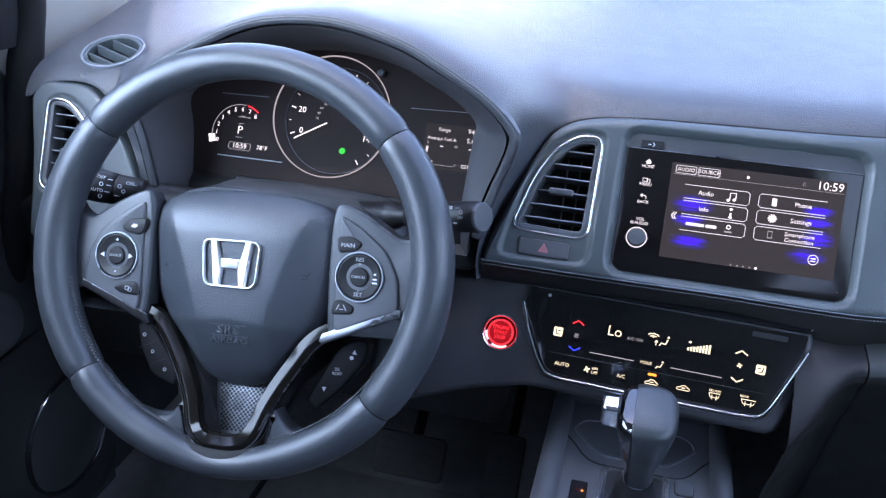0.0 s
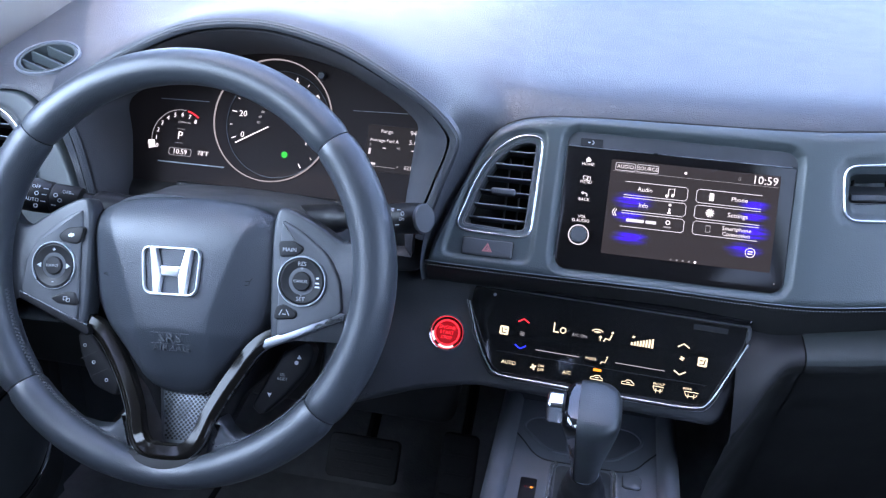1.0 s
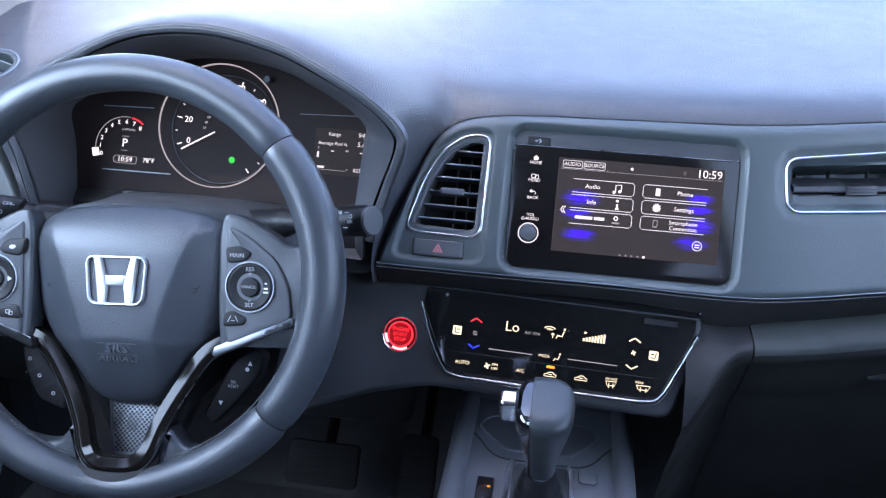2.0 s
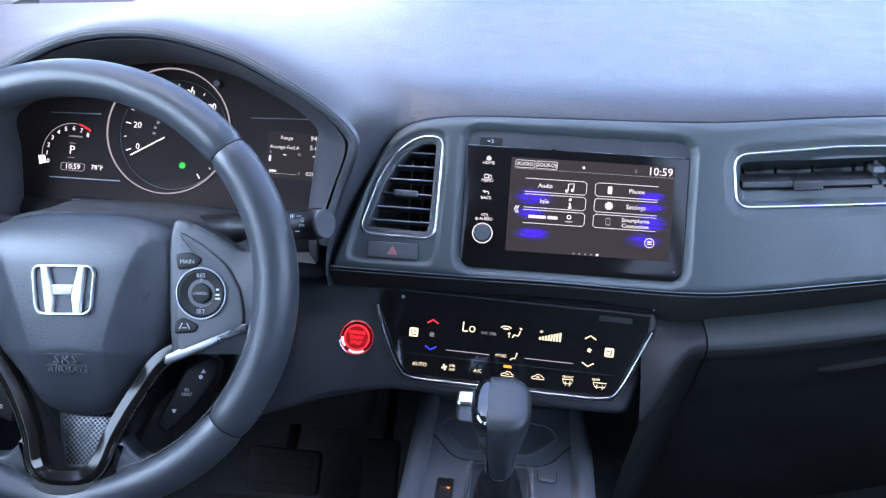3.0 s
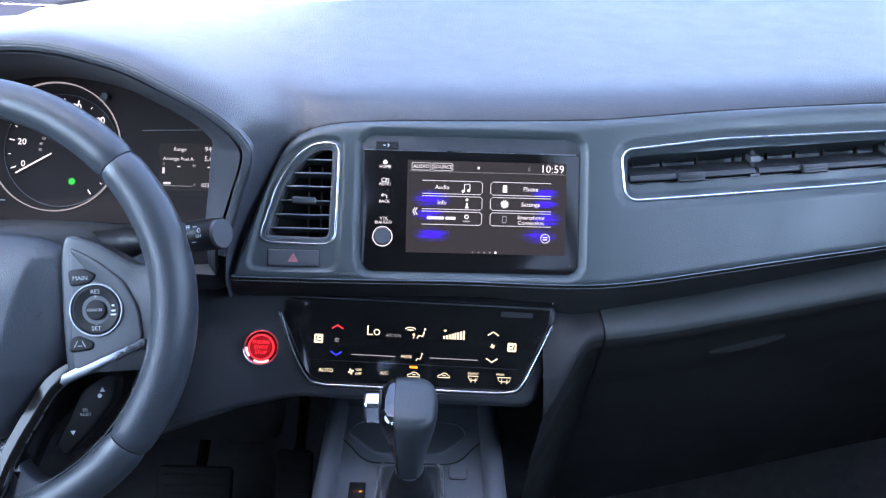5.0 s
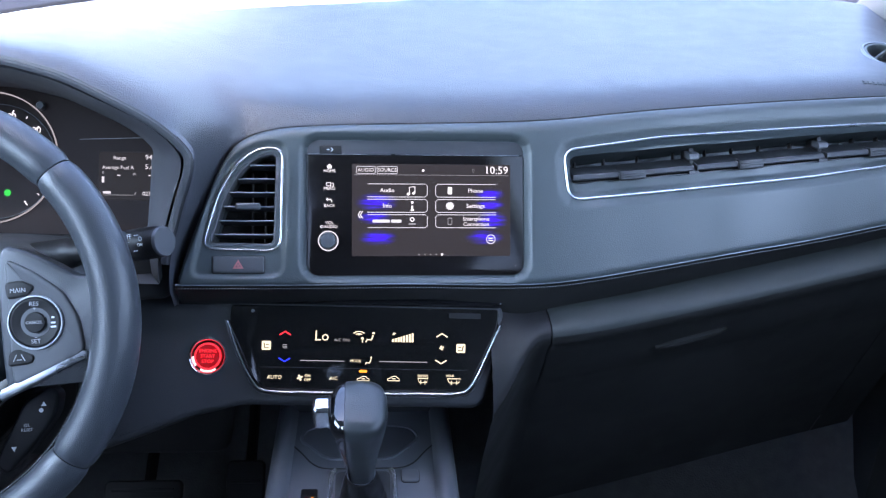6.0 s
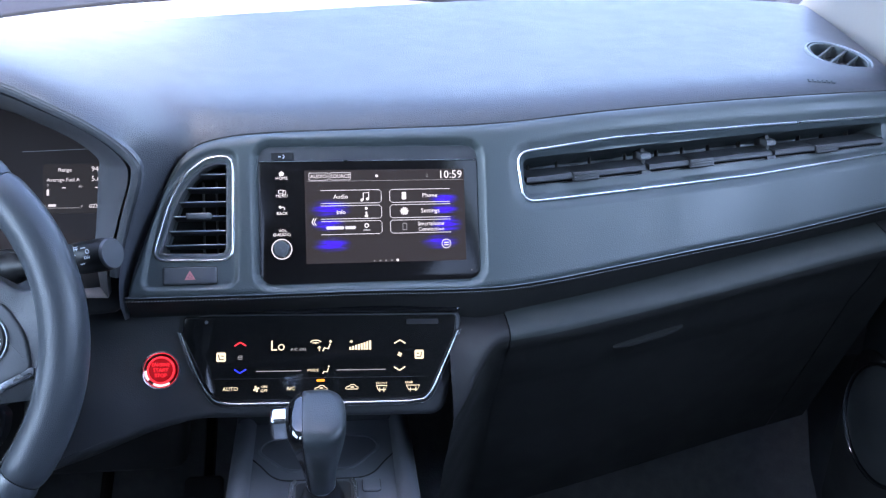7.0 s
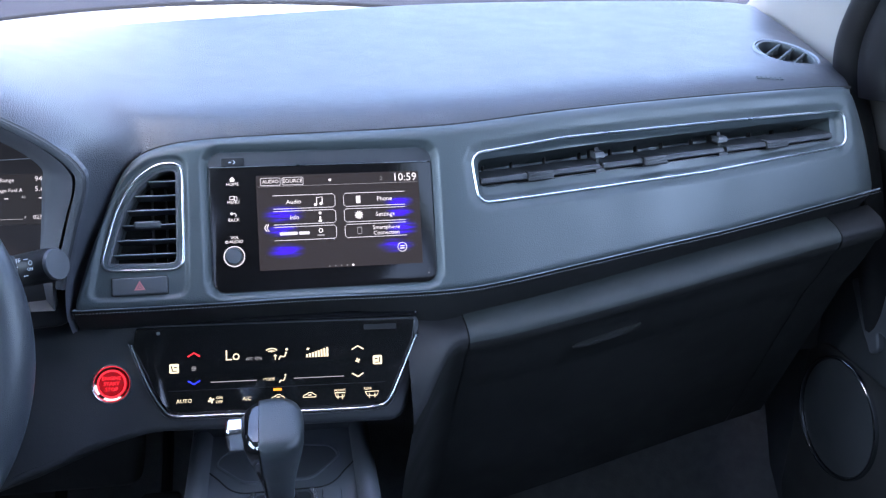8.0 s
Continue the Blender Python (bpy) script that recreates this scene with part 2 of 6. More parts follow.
def turned(profile, n=32, caps=True):
    """A body of revolution about z from (radius, height) pairs."""
    return loft([[Vector((r * math.cos(2 * math.pi * k / n), r * math.sin(2 * math.pi * k / n), z)) for k in range(n)] for r, z in profile], True, caps, caps)


def tri(a, b, c, z0, z1):
    return plate([Vector(a), Vector(b), Vector(c)], z0, z1, 0.0001, 1)


def grid(fn, nu, nv):
    verts = [fn(i / nu, j / nv) for j in range(nv + 1) for i in range(nu + 1)]
    faces = [[j * (nu + 1) + i, j * (nu + 1) + i + 1, (j + 1) * (nu + 1) + i + 1, (j + 1) * (nu + 1) + i] for j in range(nv) for i in range(nu)]
    return [Vector(v) for v in verts], faces


def letters(text, size, x, y, z, material, parent, name="lettering", align="CENTER", turn=0.0, thick=0.00015, wide=1.0, label=""):
    """Writing in the built-in font, as a mesh in the thing's frame."""
    cu = bpy.data.curves.new("text", "FONT")
    cu.body, cu.size, cu.align_x, cu.align_y, cu.extrude, cu.resolution_u = text, size, align, "CENTER", thick, 2
    tmp = bpy.data.objects.new("text", cu)
    me = bpy.data.meshes.new_from_object(tmp)
    bpy.data.objects.remove(tmp)
    bpy.data.curves.remove(cu)
    me.transform(pose(x, y, z, 0, 0, turn) @ Matrix.Diagonal((wide, 1, 1, 1)))
    me.materials.clear()
    me.materials.append(material)
    ob = new(name, me)
    ob.parent = parent
    BASE[ob.name] = BASE[parent.name]
    return tagged(ob, label)


def strokes(lines, w, z, h=0.0003):
    """Flat printed lines along 2D polylines."""
    return join(*[sweep([Vector((p[0], p[1], z)) for p in pts], [(-w / 2, 0), (w / 2, 0), (w / 2, h), (-w / 2, h)]) for pts in lines])


def frame_at(origin, tilt, yaw=0.0, rot=0.0):
    """A frame on a panel that leans back by tilt: x right, y up the panel, z out towards the seats."""
    return pose(*origin, 0, 0, yaw) @ pose(0, 0, 0, 90 - tilt, 0, 0) @ pose(0, 0, 0, 0, 0, rot)


DASH = frame_at((0.398, 0.164, 0.0286), 25.4, 0.8)      # the plane of the touch screen
CLIMATE = frame_at((0.351, 0.1181, -0.095), 29.9, -2.5)
WHEEL = frame_at((0, 0, 0), 24.4, -1.6, 4.74)
GAUGES = frame_at((0, 0.19, 0), 27.3)


def recede(u):
    """How far the passenger's side of the fascia runs forwards."""
    k = max(0.0, u - 0.12)
    return 0.1405 * k * k / (k + 0.05)


def on_dash(u, v, w=0.0):
    return DASH @ Vector((u, v, w)) + Vector((0, recede(u), 0))

# ---- outside ----
solid("ground", ([Vector((x, y, -1.0)) for x, y in ((-300, -300), (300, -300), (300, 300), (-300, 300))], [[0, 1, 2, 3]]), ASPHALT,
      "grey asphalt of the parking place", "ground", "structure")


def hood_shape(u, v):
    x = -0.55 + 1.8 * u
    side = (x - 0.35) / 0.8
    return Vector((x, 1.02 + 0.50 * v, 0.060 - 0.004 * v - 0.072 * side * side))


hood = thing("car_hood", pose(0.35, 1.1, -0.2), "white painted car hood ahead of the windscreen", "car hood")
hv, hf = grid(hood_shape, 36, 24)
part("skin", join((hv, hf), ([v - Vector((0, 0, 0.03)) for v in hv], hf)), WHITEPAINT, hood, world=True)
part("front_edge", sweep([hood_shape(k / 30, 1.0) + Vector((0, 0.012, 0.001)) for k in range(31)], disc_prof(0.006, 8)), RUBBER, hood, "dark gap at the hood's front edge", world=True)
part("front_panel", box(-0.50, 1.20, 1.48, 1.54, -0.75, -0.10), WHITEPAINT, hood, world=True)
part("engine_bay_block", box(-0.45, 1.15, 1.00, 1.48, -0.75, -0.10), BLACKPL, hood, world=True)
# unseen; added so the windscreen's foot reflects black, not the white hood
solid("cowl", join(box(-0.55, 1.25, 0.802, 1.03, -0.20, -0.06), grid(lambda u, v: Vector((-0.55 + 1.8 * u, 0.805 + 0.22 * v, -0.055 + 0.03 * v - 0.05 * ((1.8 * u - 0.9) / 0.8) ** 2 + 0.05)), 30, 6)), BLACKPL, "unseen black plastic cowl added at the foot of the windscreen", "cowl", "structure")
post = thing("parking_post", pose(-0.36, 9.0, -1.0), "pale square post at the far side of the parking place", "post")
part("shaft", rbox(0.16, 0.16, 1.3, 0.012), CREAM, post)
part("cap", moved(rbox(0.19, 0.19, 0.05, 0.01), pose(0, 0, 1.3)), BLACKPL, post)
part("foot", rbox(0.26, 0.26, 0.06, 0.01), BLACKPL, post)

# unseen slab, added to keep the sun off most of the car
BLOCKER_Z = 5.0
shift = sun_dir * ((BLOCKER_Z - 0.13) / sun_dir.z)
solid("sun_blocker", join(box(0.212 + shift.x, 2.0 + shift.x, -3 + shift.y, 0.70 + shift.y, BLOCKER_Z, BLOCKER_Z + 0.12), box(-0.80 + shift.x, 0.212 + shift.x, -3 + shift.y, 0.140 + shift.y, BLOCKER_Z, BLOCKER_Z + 0.12)), WHITEPAINT,
      "unseen flat slab added to keep the sun off most of the car", "canopy", "structure")

# ---- cabin shell ----
XL, XR, YB, ROOF, FLOOR = -0.43, 1.14, -1.7, 0.70, -0.62
solid("floor", box(XL, XR, YB, 0.78, FLOOR - 0.04, FLOOR), CARPET, "black carpeted car floor", "floor", "structure")
solid("ceiling", box(XL - 0.05, XR + 0.05, YB, -0.13, ROOF, ROOF + 0.05), HEADLINER, "dark fabric headliner of the car roof", "ceiling", "structure")
toe = [Vector((0, 0.44, FLOOR)), Vector((0, 0.47, FLOOR + 0.012)), Vector((0, 0.52, FLOOR + 0.06)), Vector((0, 0.60, FLOOR + 0.22)), Vector((0, 0.64, FLOOR + 0.38)), Vector((0, 0.759, FLOOR + 0.39)), Vector((0, 0.759, FLOOR + 0.002))]
solid("toe_board", loft([[p + Vector((x, 0, 0)) for p in toe] for x in (XL + 0.002, XR - 0.002)], True, True, True), CARPET, "carpeted sloping toe board under the dashboard", "toe board", "structure")
solid("wall_front", box(XL, XR, 0.76, 0.80, FLOOR, 0.02), LOWER, "dark firewall below the windscreen", "firewall", "structure")
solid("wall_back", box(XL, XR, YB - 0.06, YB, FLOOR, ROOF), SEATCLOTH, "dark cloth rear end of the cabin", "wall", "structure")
for name, x0, x1 in (("wall_left", XL - 0.05, XL), ("wall_right", XR, XR + 0.05)):
    solid(name, join(box(x0, x1, YB, 0.78, FLOOR, 0.10), box(x0, x1, YB, 0.05, 0.63, ROOF + 0.05), box(x0, x1, YB, -0.64, 0.10, 0.25), box(x0, x1, -0.80, -0.64, 0.25, 0.63), box(x0, x1, YB, -1.55, 0.25, 0.63)), LOWER,
          "dark side of the car body with window openings", "wall", "structure")


def quad_slab(a, b, c, d, t=0.004):
    n = (Vector(b) - Vector(a)).cross(Vector(d) - Vector(a)).normalized() * t
    v = [Vector(p) for p in (a, b, c, d)]
    return v + [p + n for p in v], [[0, 1, 2, 3], [7, 6, 5, 4], [0, 4, 5, 1], [1, 5, 6, 2], [2, 6, 7, 3], [3, 7, 4, 0]]


screen_glass = solid("windshield", quad_slab((-0.39, 0.90, 0.08), (1.11, 0.90, 0.08), (0.97, -0.12, 0.71), (-0.26, -0.12, 0.71)), PANE, "clear raked windscreen", "windscreen", "structure")
screen_glass.visible_shadow = False


def pillar(side):
    """Pale inner trim of a windscreen pillar, wide at the dashboard and narrowing to the roof."""
    s = 1 if side > 0 else -1
    if s > 0:
        low = [(1.115, 0.86, 0.09), (1.085, 0.66, 0.09), (1.07, 0.48, 0.05), (1.085, 0.30, 0.03), (1.12, 0.27, 0.03)]
        top = [(1.02, -0.02, 0.69), (0.98, -0.05, 0.69), (0.965, -0.09, 0.69), (0.975, -0.15, 0.69), (1.03, -0.17, 0.69)]
    else:
        low = [(-0.41, 0.78, 0.09), (-0.385, 0.60, 0.09), (-0.372, 0.42, 0.03), (-0.38, 0.27, 0.02), (-0.41, 0.24, 0.02)]
        top = [(-0.31, -0.02, 0.69), (-0.27, -0.05, 0.69), (-0.26, -0.09, 0.69), (-0.265, -0.15, 0.69), (-0.31, -0.17, 0.69)]
    low, top = spline(low, 5), spline(top, 5)
    rows = []
    for k in range(11):
        t = k / 10
        rows.append([a.lerp(b, t) + Vector((s * 0.02 * math.sin(math.pi * t), 0, 0.015 * math.sin(math.pi * t))) for a, b in zip(low, top)])
    back = [[p + Vector((s * 0.03, 0.02, 0)) for p in r] for r in rows]
    rings = [r + list(reversed(b)) for r, b in zip(rows, back)]
    return loft(rings, True, True, True)


for side, name in ((-1, "pillar_trim_left"), (1, "pillar_trim_right")):
    solid(name, pillar(side), CREAM, "pale grey trim of the windscreen pillar", "pillar trim", "structure")


def bow(points, r, ry=None):
    return sweep(spline(points, 8), disc_prof(r, 14, ry), up=(1, 0, 0))


def door(side):
    """A front door's inner panel: upper panel, armrest bulge, speaker with a bright ring, pocket and rubber seal."""
    s = side
    X = 1.10 if s > 0 else -0.385
    cy, cz = (0.318, -0.335) if s > 0 else (0.215, -0.415)
    d = thing("door_2" if s > 0 else "door_1", pose(X, 0, -0.3), "closed dark grey car door with a ringed speaker low down", "car door", kind="structure")
    f = 0.0 if s > 0 else -0.10

    def skin(u, v):
        y = 0.40 + f - 1.0 * u
        z = -0.56 + 0.70 * v
        bulge = 0.05 * math.exp(-((z + 0.02) / 0.10) ** 2) * (1 / (1 + math.exp((y - 0.10 - f) / 0.03)))
        roll = 0.05 * max(0.0, (z - 0.09) / 0.05) ** 2
        return Vector((X - s * (bulge - roll) + s * 0.012 * math.sin(3 * z), y, z))
    v0, f0 = grid(skin, 44, 40)
    part("panel", join((v0, f0), ([p + Vector((s * 0.03, 0, 0)) for p in v0], f0)), LOWER, d, world=True)
    part("lower_skirt", moved(plate(rrect(0.62, 0.30, 0.05), 0, 0.004, 0.002), pose(X - s * 0.010, 0.10 + f, -0.40) @ pose(0, 0, 0, 90, 0, 0) @ pose(0, 0, 0, 0, -90 * s, 0)), UNDER, d, "black lower door skin", world=True)
    # upper sill and window frame
    part("window_sill", sweep([Vector((X + s * 0.02, 0.36 + f, 0.15)), Vector((X + s * 0.01, 0.0, 0.16)), Vector((X + s * 0.01, -0.62, 0.16))], disc_prof(0.03, 12), up=(0, 0, 1)), GREYPL, d, world=True)
    if s > 0:
        seal = [(1.120, 0.30, -0.24), (1.085, 0.30, -0.14), (1.060, 0.31, -0.05), (1.056, 0.345, 0.03), (1.045, 0.375, 0.10), (1.036, 0.375, 0.16), (1.030, 0.335, 0.24), (1.015, 0.26, 0.36), (0.99, 0.13, 0.50), (0.96, -0.05, 0.66)]
    else:
        seal = [(-0.42, 0.19, -0.24), (-0.385, 0.19, -0.14), (-0.362, 0.20, -0.05), (-0.365, 0.225, 0.03), (-0.365, 0.245, 0.10), (-0.356, 0.245, 0.15), (-0.345, 0.22, 0.21), (-0.325, 0.16, 0.33), (-0.30, 0.06, 0.48), (-0.26, -0.08, 0.66)]
    part("door_seal", bow(seal, 0.019), RUBBER, d, "black rubber door seal", world=True)
    post_line = [Vector(p) + Vector((s * 0.025, -0.035, 0.0)) for p in seal[4:]]
    part("corner_cover", sweep(spline(post_line, 6), disc_prof(0.042, 14, 0.030), up=(1, 0, 0)), BLACKPL, d, "dark corner cover behind the mirror", world=True)
    sp = pose(X - s * 0.012, cy, cz) @ pose(0, 0, 0, 0, -90 * s, 0)
    grille = part("speaker_grille", moved(turned([(0.0005, 0.012), (0.03, 0.0115), (0.06, 0.009), (0.078, 0.004), (0.08, -0.01)], 40), sp), LOWER, d, "black speaker grille", world=True)
    part("speaker_ring", moved(turned([(0.0800, -0.01), (0.0800, 0.006), (0.0812, 0.0085), (0.0826, 0.0085), (0.0838, 0.006), (0.0840, -0.01)], 72), sp), DARKCHROME, d, "thin bright ring round the speaker", world=True)
    part("pocket_lip", bow([(X - s * 0.03, cy - 0.06, -0.50), (X - s * 0.05, cy - 0.25, -0.40), (X - s * 0.05, cy - 0.6, -0.38)], 0.012), GREYPL, d, world=True)
    if s < 0:
        rest = rounded([Vector(p) for p in ((0.09, -0.160), (0.146, -0.165), (0.166, -0.183), (0.176, -0.211), (0.170, -0.235), (0.151, -0.245), (0.09, -0.250))], 0.014, 5)
        rest_m = Matrix(((0, 0, 1, -0.378), (1, 0, 0, 0), (0, 1, 0, 0), (0, 0, 0, 1)))
        part("armrest_end", moved(plate(rest, -0.02, 0.010, 0.008, 5), rest_m), GREYPL, d, "rounded grey front end of the armrest", world=True)
    if s > 0:
        pull = rounded([Vector(p) for p in ((0.354, -0.143), (0.287, -0.130), (0.250, -0.140), (0.250, -0.190), (0.285, -0.185), (0.272, -0.207), (0.285, -0.222), (0.312, -0.195))], 0.012, 4)
        face_m = Matrix(((0, 0, -1, 1.088), (1, 0, 0, 0), (0, 1, 0, 0), (0, 0, 0, 1)))
        part("door_pull", moved(plate(pull, -0.02, 0.004, 0.004, 4), face_m), GREYPL, d, "grey pull cup on the door", world=True)
    return d


door(1)
door(-1)

# ---- dashboard ----
dashboard = thing("dashboard", pose(0.351, 0.3, -0.1), "grey grained dashboard with a stitched padded fascia", "dashboard")

# lip of the gauge hood, from the column up over the dials and down again
LIP = spline([(-0.148, 0.125, -0.03), (-0.158, 0.122, 0.045), (-0.168, 0.122, 0.090), (-0.150, 0.126, 0.113), (-0.105, 0.130, 0.141), (-0.040, 0.134, 0.171), (0.030, 0.136, 0.1785), (0.095, 0.134, 0.1665), (0.140, 0.130, 0.1475),
              (0.180, 0.126, 0.1255), (0.204, 0.122, 0.104), (0.208, 0.120, 0.086), (0.196, 0.120, 0.048), (0.182, 0.121, 0.002), (0.178, 0.124, -0.03)], 7)
FASCIA_TOP = [(-0.2155, -0.0648), (-0.2115, -0.047), (-0.1950, 0.0003), (-0.1765, 0.0460), (-0.1600, 0.0672), (-0.1310, 0.0779), (-0.083, 0.0825), (-0.003, 0.0850), (0.1065, 0.0888), (0.2372, 0.0985), (0.3956, 0.1050), (0.5657, 0.1075), (0.6030, 0.101)]
LEFT_TOP = [(-0.345, 0.20, 0.03), (-0.318, 0.185, 0.062), (-0.297, 0.188, 0.0755), (-0.252, 0.189, 0.079), (-0.222, 0.181, 0.061), (-0.19, 0.161, 0.018), (-0.168, 0.14, -0.027)]


def edge_curves():
    """The pad's front edge as depth and height over x: driver's side, hood lip, fascia top, passenger's end."""
    left = [p for p in spline(LEFT_TOP, 6) if p.x < -0.2215 and p.z > 0.055]
    lip = [p for p in LIP if p.z > 0.1115]
    right = [on_dash(p.x, p.y, -0.009) for p in spline([(*q, 0) for q in FASCIA_TOP], 8) if p.x > -0.1602]
    pts = left + lip + right + [Vector((1.018, 0.272, 0.108)), Vector((1.036, 0.30, 0.070)), Vector((1.046, 0.33, 0.040))]
    out = [pts[0]]
    for p in pts[1:]:
        if p.x > out[-1].x + 0.0008:
            out.append(p)
    return out


EDGE = edge_curves()
EX, EY, EZ = ([p[k] for p in EDGE] for k in range(3))
BACK = spline([(-0.375, 0.30, 0.070), (-0.345, 0.37, 0.104), (-0.325, 0.43, 0.126), (-0.15, 0.47, 0.136), (0.05, 0.51, 0.144), (0.165, 0.56, 0.148), (0.30, 0.62, 0.150), (0.58, 0.72, 0.1545), (0.85, 0.725, 0.160), (1.005, 0.712, 0.162), (1.035, 0.700, 0.160), (1.046, 0.690, 0.158)], 10)
BX, BY, BZ = ([p[k] for p in BACK] for k in range(3))
PX = [-0.375, -0.30, -0.25, -0.20, -0.17, -0.15, -0.10, -0.04, 0.03, 0.10, 0.14, 0.18, 0.206, 0.24, 0.32, 0.40, 0.55, 0.70, 0.85, 0.97, 1.02, 1.046]
PZ = [0.055, 0.083, 0.0895, 0.094, 0.104, 0.122, 0.150, 0.179, 0.188, 0.176, 0.159, 0.138, 0.121, 0.1145, 0.115, 0.117, 0.123, 0.128, 0.131, 0.130, 0.118, 0.085]


def blur(xs, values, width):
    """Values over x, smoothed by a bell of the given width."""
    fine = np.linspace(-0.45, 1.15, 1601)
    v = np.interp(fine, xs, values)
    k = np.exp(-(np.arange(-120, 121) * 0.001 / width) ** 2)
    return fine, np.convolve(np.pad(v, 120, mode="edge"), k / k.sum(), "valid")


def pad_columns():
    xs = sorted(set([round(v, 4) for v in np.linspace(-0.329, 1.014, 150)] + [round(v, 4) for v in np.linspace(0.17, 0.26, 70)] + [round(v, 4) for v in np.linspace(-0.22, -0.15, 40)] + [round(v, 4) for v in np.linspace(-0.285, -0.205, 34)] + [round(v, 4) for v in np.linspace(0.915, 1.005, 40)]))
    crown = np.interp(xs, *blur(PX, PZ, 0.022))
    far_y, far_z = np.interp(xs, *blur(BX, BY, 0.012)), np.interp(xs, *blur(BX, BZ, 0.012))
    corner = [(p.x, p.y) for p in (on_dash(q.x, q.y, -0.009) for q in spline([(*q, 0) for q in FASCIA_TOP[3:8]], 14))]
    steps = sorted([(j / 51) ** 2.0 for j in range(52)] + [0.051 + 0.0097 * k for k in range(42)])
    cols = []
    for x, zp, y1, z1 in zip(xs, crown, far_y, far_z):
        y0, z0 = float(np.interp(x, EX, EY)), float(np.interp(x, EX, EZ))
        col = []
        for t in steps:
            y = y0 + (y1 - y0) * t
            far = max(0.0, (y - 0.13) / (y1 - 0.13))
            near = y - y0
            if 0.175 < x < 0.275:
                w = min(1.0, (x - 0.175) / 0.045, (0.275 - x) / 0.03)
                w = w * w * (3 - 2 * w)
                near += w * (min(near, min(math.hypot(x - p[0], y - p[1]) for p in corner)) - near)
            k = 1 - math.exp(-near / (0.014 + 0.012 * math.exp(-((x - 0.205) / 0.02) ** 2) + 0.02 * math.exp(-((x + 0.19) / 0.026) ** 2)))
            flat = zp + (z1 - zp) * far ** 1.1
            p = Vector((x, y, z0 + (flat - z0) * k))
            if x > 0.94:
                # the passenger's end widens towards the windscreen and falls away at its border
                e = (x - 0.94) / 0.074
                p.x += e * (float(np.interp(y, [0.26, 0.33, 0.40, 0.50, 0.60, 0.70], [0.968, 1.012, 1.044, 1.060, 1.064, 1.080])) - 1.014)
                p.z += e ** 3 * (float(np.interp(y, [0.26, 0.33, 0.40, 0.50, 0.60, 0.70], [0.106, 0.112, 0.117, 0.130, 0.148, 0.157])) - p.z)
            col.append(p)
        cols.append(col)
    return cols


PAD_COLS = pad_columns()


def pad_height(x, y):
    """Height of the top pad at a place."""
    spots = sorted((float(np.interp(y, [p.y for p in c], [p.x for p in c])), float(np.interp(y, [p.y for p in c], [p.z for p in c]))) for c in PAD_COLS[::2])
    return float(np.interp(x, [q[0] for q in spots], [q[1] for q in spots]))


def on_pad(x, y, lift_by, turn):
    """A frame lying flush on the top pad."""
    e = 0.022
    sx = (pad_height(x + e, y) - pad_height(x - e, y)) / (2 * e)
    sy = (pad_height(x, y + e) - pad_height(x, y - e)) / (2 * e)
    up = Vector((-sx, -sy, 1)).normalized()
    ax = (Vector((1, 0, sx)) - up * Vector((1, 0, sx)).dot(up)).normalized()
    m = Matrix((ax, up.cross(ax), up)).transposed().to_4x4()
    return Matrix.Translation(Vector((x, y, pad_height(x, y))) + up * lift_by) @ m @ pose(0, 0, 0, 0, 0, turn)


# demister outlets let into the pad: frame and half axes
DEMISTERS = [(on_pad(-0.2460, 0.2275, 0.0010, 12) @ pose(0, 0, 0, 6, 0, 0), 0.0325, 0.0295), (on_pad(0.956, 0.382, -0.0006, -8) @ pose(0, 0, 0, 4, 0, 0), 0.0345, 0.053)]


def in_demister(p):
    for m, rx, ry in DEMISTERS:
        q = m.inverted() @ p
        if (q.x / (rx - 0.0030)) ** 2 + (q.y / (ry - 0.0030)) ** 2 < 1 and abs(q.z) < 0.03:
            return True
    return False


def gully(a, b, sag, fractions):
    """The hollow between the hood's side and the fascia: rows from the top down."""
    a, b = resample(a, 24, False), resample(b, 24, False)
    return [[p.lerp(q, f) + Vector((0, sag * math.sin(math.pi * f) ** 0.8 * min(1.0, i / 11), 0)) for f in fractions] for i, (p, q) in enumerate(zip(a, b))]


